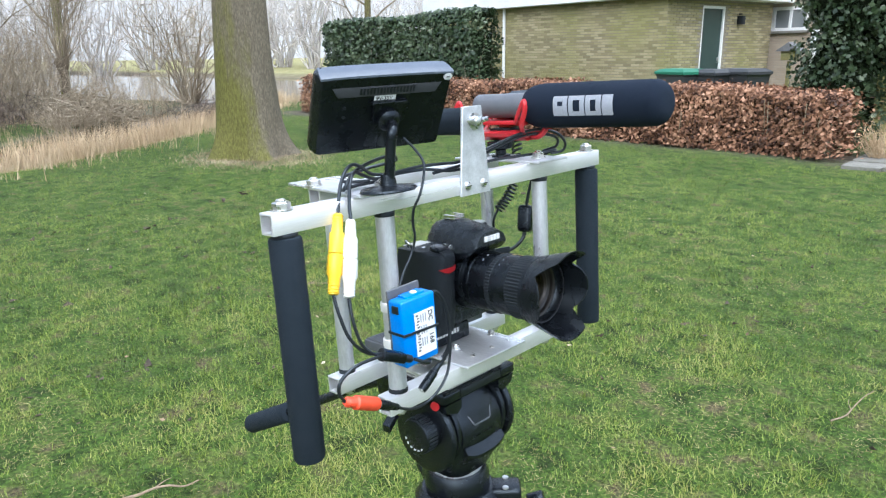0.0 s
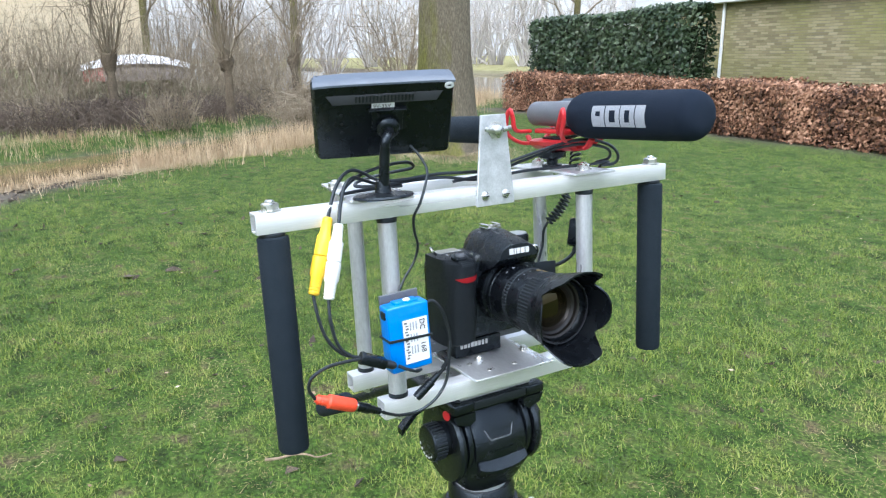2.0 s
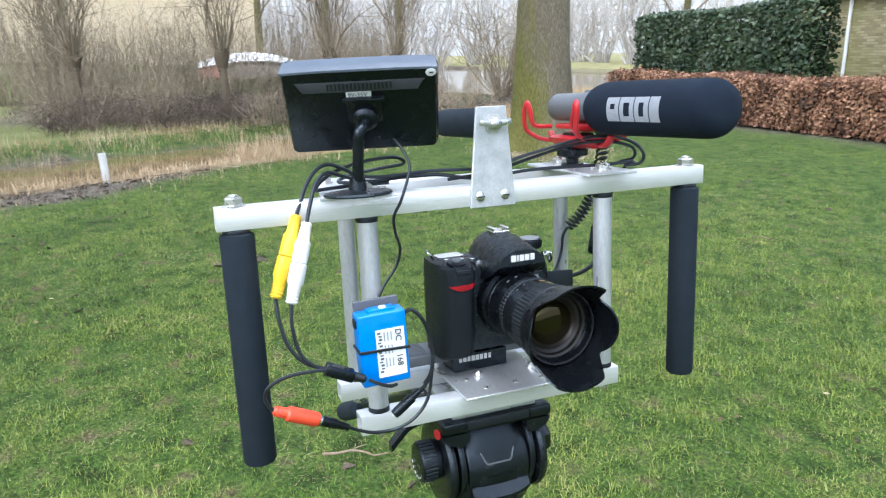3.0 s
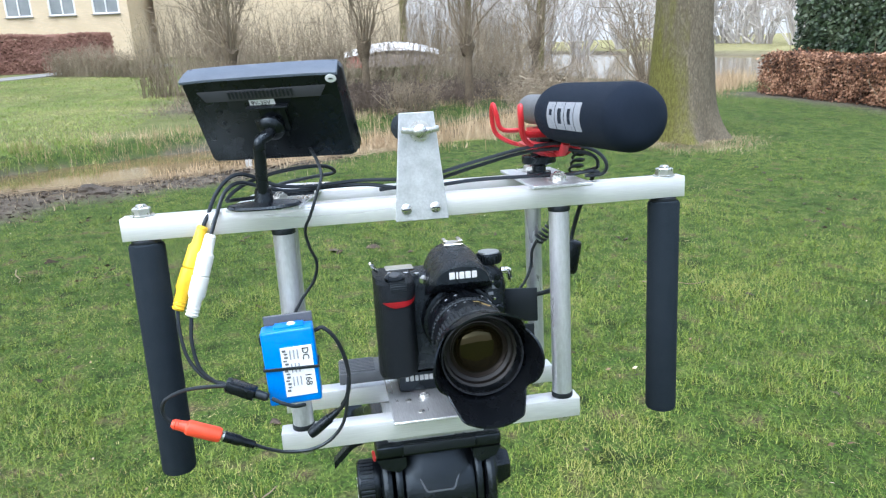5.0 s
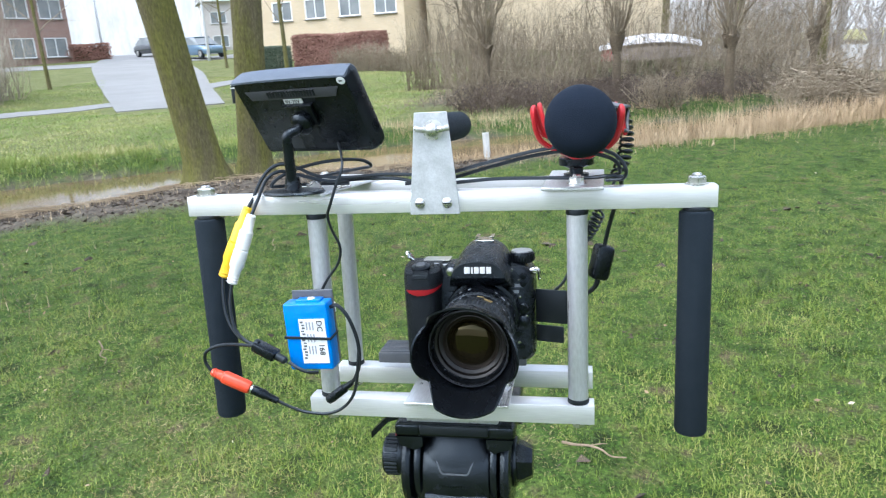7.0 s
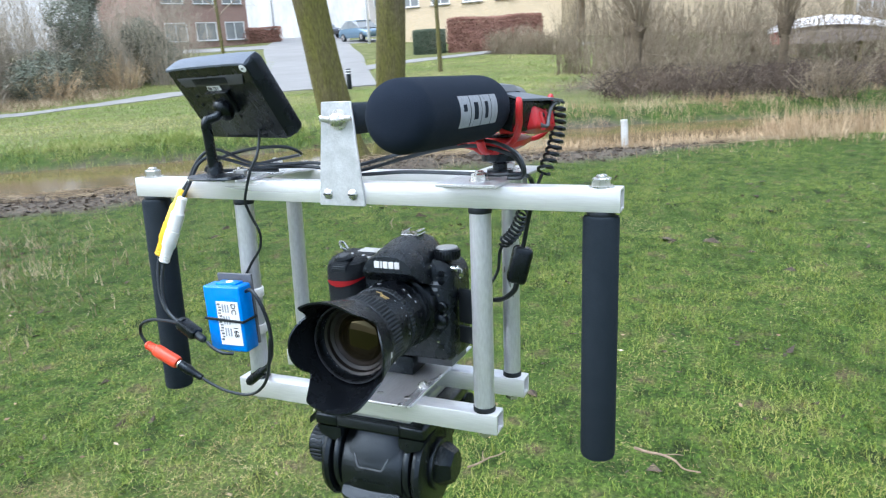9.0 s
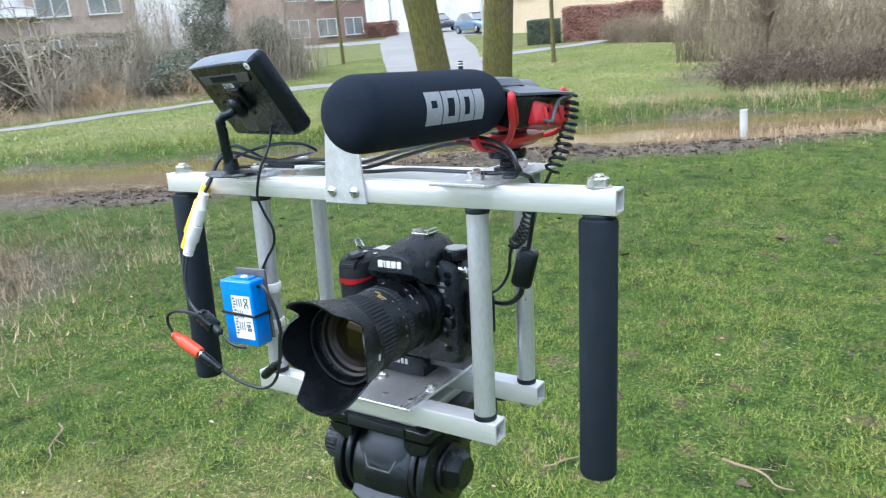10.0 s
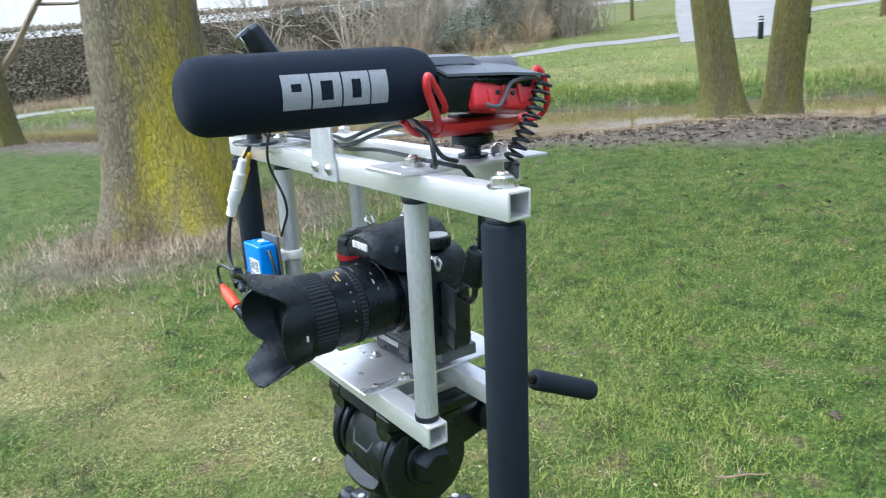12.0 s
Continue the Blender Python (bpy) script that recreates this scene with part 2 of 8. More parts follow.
def rod(p0, p1, r, bev=0.0, seg=24, bm=None, r1=None):
    """A round bar from p0 to p1 with rounded ends."""
    h = (Vector(p1) - Vector(p0)).length
    r1 = r if r1 is None else r1
    prof = [(r, 0), (r1, h)]
    if bev:
        prof = [(r - bev, 0), (r - bev * 0.3, bev * 0.3), (r, bev), (r1, h - bev), (r1 - bev * 0.3, h - bev * 0.3), (r1 - bev, h)]
    return lathe(prof, frame_to(p0, p1), seg, bm)


def smooth_path(pts, steps=8):
    """Points along a smooth line through pts."""
    p = [Vector(q) for q in pts]
    p = [2 * p[0] - p[1]] + p + [2 * p[-1] - p[-2]]
    out = []
    for i in range(1, len(p) - 2):
        for k in range(steps):
            t = k / steps
            a, b, c, d = p[i - 1], p[i], p[i + 1], p[i + 2]
            out.append(0.5 * ((2 * b) + (c - a) * t + (2 * a - 5 * b + 4 * c - d) * t * t + (3 * b - a - 3 * c + d) * t ** 3))
    out.append(p[-2])
    return out


def sweep(pts, r, seg=8, bm=None, steps=8, smooth=True, flat=1.0):
    """A tube of radius r along a line; r may be a function of 0..1."""
    line = smooth_path(pts, steps) if smooth else [Vector(q) for q in pts]
    one = bmesh.new() if bm is None else bm
    rings, up = [], Vector((0.13, 0.27, 0.95))
    for i, q in enumerate(line):
        d = (line[min(i + 1, len(line) - 1)] - line[max(i - 1, 0)])
        d = d.normalized() if d.length > 1e-9 else Vector((0, 0, 1))
        side = d.cross(up)
        if side.length < 1e-3:
            side = d.cross(Vector((1, 0, 0)))
        side.normalize()
        up2 = side.cross(d).normalized()
        up = up2
        rr = r(i / (len(line) - 1)) if callable(r) else r
        rings.append([one.verts.new(q + rr * (math.cos(a) * side + flat * math.sin(a) * up2)) for a in (2 * math.pi * k / seg for k in range(seg))])
    for a, b in zip(rings, rings[1:]):
        for k in range(seg):
            j = (k + 1) % seg
            one.faces.new((a[k], a[j], b[j], b[k]))
    one.faces.new(rings[0][::-1])
    one.faces.new(rings[-1])
    return one


def prism(outline, z0, z1, m=None, bev=0.0, bm=None, seg=2):
    """A plate with the given (x, y) outline between two heights."""
    one = bmesh.new()
    lo = [one.verts.new((x, y, z0)) for x, y in outline]
    hi = [one.verts.new((x, y, z1)) for x, y in outline]
    n = len(outline)
    one.faces.new(lo[::-1])
    one.faces.new(hi)
    for i in range(n):
        one.faces.new((lo[i], lo[(i + 1) % n], hi[(i + 1) % n], hi[i]))
    bmesh.ops.recalc_face_normals(one, faces=one.faces)
    if bev:
        bmesh.ops.bevel(one, geom=one.edges[:], offset=bev, segments=seg, profile=0.5, affect="EDGES", clamp_overlap=True)
    if m is not None:
        bmesh.ops.transform(one, matrix=m, verts=one.verts)
    return one if bm is None else join(bm, one)


def loft(sections, cap=True, bm=None, m=None):
    """Skins closed rings of the same number of points."""
    one = bmesh.new()
    rings = [[one.verts.new(p) for p in s] for s in sections]
    n = len(rings[0])
    for a, b in zip(rings, rings[1:]):
        for i in range(n):
            one.faces.new((a[i], a[(i + 1) % n], b[(i + 1) % n], b[i]))
    if cap:
        one.faces.new(rings[0][::-1])
        one.faces.new(rings[-1])
    bmesh.ops.recalc_face_normals(one, faces=one.faces)
    if m is not None:
        bmesh.ops.transform(one, matrix=m, verts=one.verts)
    return one if bm is None else join(bm, one)


def sticks_mesh(name, segs, material, parent=None, sides=3):
    """Many tapered sticks: rows of x0 y0 z0 x1 y1 z1 r0 r1."""
    s = np.asarray(segs, dtype=float)
    a, b, r0, r1 = s[:, :3], s[:, 3:6], s[:, 6:7], s[:, 7:8]
    d = b - a
    d /= np.linalg.norm(d, axis=1, keepdims=True) + 1e-9
    ref = np.where(np.abs(d[:, 2:3]) > 0.9, np.array([[1.0, 0, 0]]), np.array([[0, 0, 1.0]]))
    u = np.cross(d, ref)
    u /= np.linalg.norm(u, axis=1, keepdims=True) + 1e-9
    v = np.cross(d, u)
    quads = []
    for k in range(sides):
        c0, s0 = math.cos(2 * math.pi * k / sides), math.sin(2 * math.pi * k / sides)
        c1, s1 = math.cos(2 * math.pi * (k + 1) / sides), math.sin(2 * math.pi * (k + 1) / sides)
        o0, o1 = u * c0 + v * s0, u * c1 + v * s1
        quads.append(np.stack([a + o0 * r0, a + o1 * r0, b + o1 * r1, b + o0 * r1], axis=1))
    q = np.stack(quads, axis=1).reshape(-1, 3)
    return fast_mesh(name, q, 4, material, parent)


rng = np.random.default_rng(7)


def leaf_cloud(points, normals, size, aspect=0.6, jitter=0.6, rs=rng):
    """Four-cornered leaves lying roughly across their normals."""
    n = len(points)
    nn = normals + rs.normal(0, jitter, (n, 3))
    nn /= np.linalg.norm(nn, axis=1, keepdims=True) + 1e-9
    t = np.cross(nn, rs.normal(0, 1, (n, 3)))
    t /= np.linalg.norm(t, axis=1, keepdims=True) + 1e-9
    w = np.cross(nn, t)
    sz = size * rs.uniform(0.6, 1.3, (n, 1))
    return np.stack([points - t * sz * 0.5, points + w * sz * aspect * 0.5, points + t * sz * 0.5, points - w * sz * aspect * 0.5], axis=1).reshape(-1, 3)


# ---- the lie of the land ----
DITCH = np.array([(0.5, -21), (-2.6, -16.2), (-6.15, -8.8), (-7.3, -6.6), (-8.7, -4.75), (-10.05, -2.7), (-11.1, -0.6), (-11.8, 1.3), (-13.0, 3.4), (-15.0, 5.8), (-17.8, 8.6), (-21, 12), (-25, 17), (-30, 24)])
RIVER = np.array([(-110, 10), (-63, 15), (-45, 17.5), (-32, 17.5), (-25, 19), (-22, 25), (-19, 45), (-10, 80)])


def line_distance(p, line):
    """How far each (x, y) lies from a broken line."""
    best = np.full(len(p), 1e9)
    for a, b in zip(line, line[1:]):
        ab = b - a
        t = np.clip(((p - a) @ ab) / (ab @ ab), 0, 1)
        best = np.minimum(best, np.linalg.norm(p - (a + t[:, None] * ab), axis=1))
    return best


def step(x, lo, hi):
    t = np.clip((x - lo) / (hi - lo), 0, 1)
    return t * t * (3 - 2 * t)


def wave(p, s, seed=0):
    x, y = p[:, 0] / s, p[:, 1] / s
    return (np.sin(x * 1.7 + seed) * np.cos(y * 1.3 - seed * 2) + 0.6 * np.sin(x * 3.1 - y * 2.3 + seed) + 0.4 * np.cos(x * 5.3 + y * 4.7)) / 2


def mottle(p, s, seed=0):
    """Smooth random hills and hollows about s across, from -1 to 1."""
    q = p / s + 37.7 * seed
    i = np.floor(q).astype(np.int64)
    f = q - i
    f = f * f * (3 - 2 * f)

    def rand(ix, iy):
        h = (ix * 374761393 + iy * 668265263 + seed * 144665) & 0xFFFFFFFF
        h = ((h ^ (h >> 13)) * 1274126177) & 0xFFFFFFFF
        return ((h ^ (h >> 16)) & 0xFFFF) / 32767.5 - 1
    a, b = rand(i[:, 0], i[:, 1]), rand(i[:, 0] + 1, i[:, 1])
    c, d = rand(i[:, 0], i[:, 1] + 1), rand(i[:, 0] + 1, i[:, 1] + 1)
    return (a * (1 - f[:, 0]) + b * f[:, 0]) * (1 - f[:, 1]) + (c * (1 - f[:, 0]) + d * f[:, 0]) * f[:, 1]


def ground_z(p):
    p = np.atleast_2d(np.asarray(p, dtype=float))
    d = line_distance(p, DITCH) + 0.12 * wave(p, 0.8)
    z = 0.025 * wave(p, 1.9) + 0.01 * wave(p, 0.6, 2)
    far = np.hypot(p[:, 0], p[:, 1])
    rise = np.clip(far - 24, 0, 45) * 0.05 * step(-p[:, 1], -6, 4) * step(-p[:, 0], 6, 14)
    z = z + rise
    mid = np.interp(p[:, 1], DITCH[:, 1], DITCH[:, 0])
    near = step(p[:, 0] - mid, -0.2, 0.4)
    z = z * step(d, 1.2, 2.6) + near * np.interp(d, [0.5, 1.0, 1.5, 2.6], [-0.5, -0.24, -0.165, 0.0]) + (1 - near) * np.interp(d, [0.5, 0.95, 1.6], [-0.5, -0.24, 0.0])
    r = line_distance(p, RIVER)
    z = np.where(r < 13, z * step(r, 9, 13) - 0.6 * (1 - step(r, 8.0, 10.0)), z)
    mud = np.exp(-(((p[:, 0] + 7.4) / 1.3) ** 2 + ((p[:, 1] + 3.2) / 1.1) ** 2))
    return z + 0.11 * mud


def gz(x, y):
    return float(ground_z([(x, y)])[0])


def axis_steps(lo, hi, fine):
    mid = list(np.arange(lo, hi, fine))
    left, right, w = [lo], [mid[-1]], fine
    while left[-1] > -1500:
        w *= 1.08
        left.append(left[-1] - w)
    w = fine
    while right[-1] < 1500:
        w *= 1.08
        right.append(right[-1] + w)
    return np.array(left[:0:-1] + mid + right[1:])


def ground_material():
    m = bpy.data.materials.new("lawn_soil_and_moss")
    m.use_nodes = True
    n, l = m.node_tree.nodes, m.node_tree.links
    b = n["Principled BSDF"]
    b.inputs["Roughness"].default_value = 0.9
    b.inputs["Specular IOR Level"].default_value = 0.2
    co = n.new("ShaderNodeTexCoord")

    def tex(s, d):
        t = n.new("ShaderNodeTexNoise")
        t.inputs["Scale"].default_value, t.inputs["Detail"].default_value = s, d
        l.new(co.outputs["Object"], t.inputs["Vector"])
        return t.outputs["Fac"]

    def ramp(sock, stops):
        r = n.new("ShaderNodeValToRGB")
        e = r.color_ramp.elements
        while len(e) < len(stops):
            e.new(0.5)
        for i, (pos, c) in enumerate(stops):
            e[i].position, e[i].color = pos, (*c, 1)
        l.new(sock, r.inputs["Fac"])
        return r.outputs["Color"]

    def mix(f, a, bb):
        x = n.new("ShaderNodeMix")
        x.data_type = "RGBA"
        l.new(f, x.inputs[0])
        l.new(a, x.inputs[6])
        l.new(bb, x.inputs[7])
        return x.outputs[2]

    grass = ramp(tex(7.0, 9), [(0.30, (0.020, 0.034, 0.007)), (0.46, (0.045, 0.085, 0.013)), (0.58, (0.072, 0.105, 0.022)), (0.70, (0.095, 0.078, 0.042))])
    soil = ramp(tex(9, 8), [(0.3, (0.055, 0.046, 0.036)), (0.7, (0.165, 0.140, 0.110))])
    at = n.new("ShaderNodeAttribute")
    at.attribute_name = "bare"
    speck = ramp(tex(70, 5), [(0.3, (0.35, 0.35, 0.35)), (0.5, (0.9, 0.9, 0.9)), (0.72, (1.7, 1.65, 1.5))])
    mul = n.new("ShaderNodeMix")
    mul.data_type, mul.blend_type = "RGBA", "MULTIPLY"
    mul.inputs[0].default_value = 1.0
    l.new(grass, mul.inputs[6])
    l.new(speck, mul.inputs[7])
    grass = mul.outputs[2]
    # Dry-grass tone, also blended over the far land as its mist.
    dry = ramp(tex(1.2, 8), [(0.3, (0.17, 0.16, 0.06)), (0.7, (0.31, 0.285, 0.145))])
    at2 = n.new("ShaderNodeAttribute")
    at2.attribute_name = "dry"
    l.new(mix(at.outputs["Fac"], mix(at2.outputs["Fac"], grass, dry), soil), b.inputs["Base Color"])
    bp = n.new("ShaderNodeBump")
    bp.inputs["Strength"].default_value, bp.inputs["Distance"].default_value = 0.8, 0.03
    l.new(tex(60, 6), bp.inputs["Height"])
    l.new(bp.outputs["Normal"], b.inputs["Normal"])
    return m


def bare_amount(p):
    """Where the ground is mud or litter in place of grass."""
    d = line_distance(p, DITCH)
    near = step(p[:, 0] - np.interp(p[:, 1], DITCH[:, 1], DITCH[:, 0]), -0.2, 0.4)
    reach = 1.08 + near * (0.92 + 1.3 * (1 - step(p[:, 1], -0.6, 2.0))) + 0.18 * mottle(p, 0.7, 4) + 0.12 * mottle(p, 0.25, 6)
    bank = 1 - step(d, reach - 0.25, reach + 0.2)
    mud = np.exp(-(((p[:, 0] + 7.3) / 1.9) ** 2 + ((p[:, 1] + 2.9) / 1.25) ** 2) * 1.2)
    tree = 1.15 * np.exp(-(((p[:, 0] + 1.6) / 1.5) ** 2 + ((p[:, 1] + 4.1) / 1.15) ** 2)) + 0.8 * np.exp(-(((p[:, 0] + 8.45) / 0.85) ** 2 + ((p[:, 1] - 5.0) / 0.8) ** 2))
    hedge = np.exp(-((p[:, 1] - 9.75) / 0.55) ** 2) * (p[:, 0] > -14.6) * (p[:, 0] < -1.8)
    river = 1 - step(line_distance(p, RIVER), 9.5, 11)
    wood = step(-p[:, 0], 15, 18) * step(p[:, 1], -4.5, -2.5) * (1 - step(p[:, 1], 8, 11)) * (1 - step(-p[:, 0], 24, 27))
    return np.clip(np.maximum.reduce([bank, step(mud, 0.35, 0.6), step(tree, 0.35, 0.8) * 0.8, hedge, river, wood * 0.8]), 0, 1)


def build_ground():
    xs, ys = axis_steps(-18, 2.5, 0.22), axis_steps(-12, 12, 0.22)
    gx, gy = np.meshgrid(xs, ys, indexing="ij")
    p = np.stack([gx.ravel(), gy.ravel()], axis=1)
    v = np.column_stack([p, ground_z(p)])
    ny = len(ys)
    i = (np.arange(len(xs) - 1)[:, None] * ny + np.arange(ny - 1)[None, :]).ravel()
    f = np.stack([i, i + ny, i + ny + 1, i + 1], axis=1)
    me = bpy.data.meshes.new("ground")
    me.from_pydata(v.tolist(), [], f.tolist())
    a = me.attributes.new("bare", "FLOAT", "POINT")
    a.data.foreach_set("value", bare_amount(p).astype(np.float32))
    a = me.attributes.new("dry", "FLOAT", "POINT")
    # Beyond ditch and river it paints in the mist; near lawn patches are dry.
    beyond_ditch = step(np.interp(p[:, 1], DITCH[:8, 1], DITCH[:8, 0]) - p[:, 0], 1.5, 3.0) * (p[:, 1] < 1.5)
    beyond_river = p[:, 1] - np.interp(p[:, 0], RIVER[:, 0], RIVER[:, 1])
    a.data.foreach_set("value", np.maximum(step(np.where(p[:, 0] < -20, beyond_river, -1.0), 2, 6), 0.4 * beyond_ditch + 0.5 * step(mottle(p, 0.5, 3) + 0.5 * mottle(p, 0.24, 9), -0.5, 0.5) * np.exp(-(((p[:, 0] + 0.4) / 1.5) ** 2 + ((p[:, 1] + 1.7) / 1.5) ** 2))).astype(np.float32))
    me.materials.append(ground_material())
    me.shade_smooth()
    tagged(new("ground", me), "damp green lawn and banks of a ditch in winter", "ground", kind="structure")


build_ground()
M["water"] = mat("still_muddy_water", (0.15, 0.105, 0.048), 0.07, 0, (0.11, 0.085, 0.042), 0.6, 0.6, bump=0.06, bump_scale=3.0, spec=0.35, normal_dist=0.02)
wb = bmesh.new()
bmesh.ops.create_grid(wb, x_segments=4, y_segments=4, size=150, matrix=Matrix.Translation((-70, 10, -0.22)))
tagged(part("water", wb, M["water"], smooth=False), "still brown water in the ditch and river", "water", kind="structure")


# ---- grass ----
def build_grass(name, n, area, height, width, colours, label, keep=None, near=None):
    """Single blades, upright and lying, scattered over a stretch of the ground."""
    x0, x1, y0, y1 = area
    p = np.column_stack([rng.uniform(x0, x1, n), rng.uniform(y0, y1, n)])
    if near is not None:
        d = np.hypot(p[:, 0] - near[0], p[:, 1] - near[1])
        p = p[rng.random(n) < np.clip((near[2] / np.maximum(d, 0.3)) ** 1.3, 0.0, 1)]
    k = 1 - bare_amount(p)
    if keep is not None:
        k = keep(p)
    p = p[rng.random(len(p)) < k]
    m = len(p)
    z = ground_z(p)
    tuft = 0.5 * mottle(p, 0.06, 2) + 0.6 * mottle(p, 0.022, 7)
    h = height * rng.uniform(0.3, 1.35, m) * (1 + 0.3 * mottle(p, 0.6, 3) + 0.5 * tuft)
    az = rng.uniform(0, 2 * np.pi, m)
    lean = 0.15 + 1.35 * rng.random(m) ** 0.75
    tip = np.column_stack([np.cos(az) * np.sin(lean) * h, np.sin(az) * np.sin(lean) * h, np.cos(lean) * h])
    base = np.column_stack([p, z - 0.004])
    side = np.column_stack([-np.sin(az + rng.normal(0, 0.5, m)), np.cos(az), np.zeros(m)]) * (width * rng.uniform(0.6, 1.3, m))[:, None]
    tri = np.stack([base - side, base + side, base + tip], axis=1).reshape(-1, 3)
    ob = fast_mesh(name, tri, 3, leaf_mat(name + "_blades", colours, 0.5, 1.3, 1.1, 11.0, 0.6))
    return tagged(ob, label, "grass", kind="stuff")


def on_lawn(p):
    k = 1 - bare_amount(p)
    patch = 0.7 * mottle(p, 0.45, 5) + 0.5 * mottle(p, 1.4, 1) + 0.7 * mottle(p, 0.13, 8)
    dry = np.exp(-(((p[:, 0] + 0.4) / 1.5) ** 2 + ((p[:, 1] + 1.7) / 1.5) ** 2))
    thin = step(mottle(p, 0.5, 3) + 0.5 * mottle(p, 0.24, 9) + 0.4 * mottle(p, 0.09, 1), -0.5, 0.5) * 0.62 * dry
    return k * (1 - 0.85 * step(patch, 0.48, 0.88)) * (1 - thin) * (0.45 + 0.55 * step(mottle(p, 0.05, 2) + mottle(p, 0.09, 6), -0.7, 0.3))


GREENS = [(0.026, 0.040, 0.008), (0.061, 0.096, 0.013), (0.117, 0.170, 0.021), (0.168, 0.220, 0.029), (0.21, 0.240, 0.044), (0.265, 0.265, 0.075)]
build_grass("lawn_grass", 6400000, (-17, 1.5, -10, 10.2), 0.033, 0.0018, GREENS, "short damp lawn grass with mossy bare spots", on_lawn, (-1.2, 1.0, 2.5))


def dead_blades(n, area, label, where):
    """Pale dead blades lying flat between the green ones."""
    p = np.column_stack([rng.uniform(area[0], area[1], n), rng.uniform(area[2], area[3], n)])
    p = p[rng.random(n) < where(p)]
    m = len(p)
    az, ln = rng.uniform(0, 2 * np.pi, m), rng.uniform(0.010, 0.034, m)
    base = np.column_stack([p, ground_z(p) + rng.uniform(0.004, 0.022, m)])
    tip = base + np.column_stack([np.cos(az) * ln, np.sin(az) * ln, rng.normal(0, 0.006, m)])
    sd = np.column_stack([-np.sin(az), np.cos(az), np.zeros(m)]) * rng.uniform(0.0005, 0.0012, m)[:, None]
    tri = np.stack([base - sd, base + sd, tip], axis=1).reshape(-1, 3)
    tagged(fast_mesh("dead_grass", tri, 3, DEAD), label, "grass", kind="stuff")


DEAD = leaf_mat("dead_grass_blades", [(0.11, 0.080, 0.032), (0.21, 0.160, 0.065), (0.33, 0.265, 0.115), (0.47, 0.40, 0.21)], 0.7, 3.0)
dead_blades(240000, (-3.2, 1.2, -3.4, 1.0), "pale dead grass in thin patches of the lawn", lambda p: np.clip(np.exp(-(((p[:, 0] + 0.4) / 1.5) ** 2 + ((p[:, 1] + 1.7) / 1.5) ** 2)) * step(mottle(p, 0.5, 3) + 0.5 * mottle(p, 0.24, 9) + 0.4 * mottle(p, 0.09, 1), -0.6, 0.5), 0, 1))
dead_blades(240000, (-6.0, 1.2, -3.5, 5.0), "scattered pale dead blades in the lawn", lambda p: (0.13 + 0.6 * step(0.7 * mottle(p, 0.45, 5) + 0.5 * mottle(p, 1.4, 1) + 0.7 * mottle(p, 0.13, 8), 0.4, 0.95)) * (1 - bare_amount(p)))


# ---- trees, hedges, buildings ----

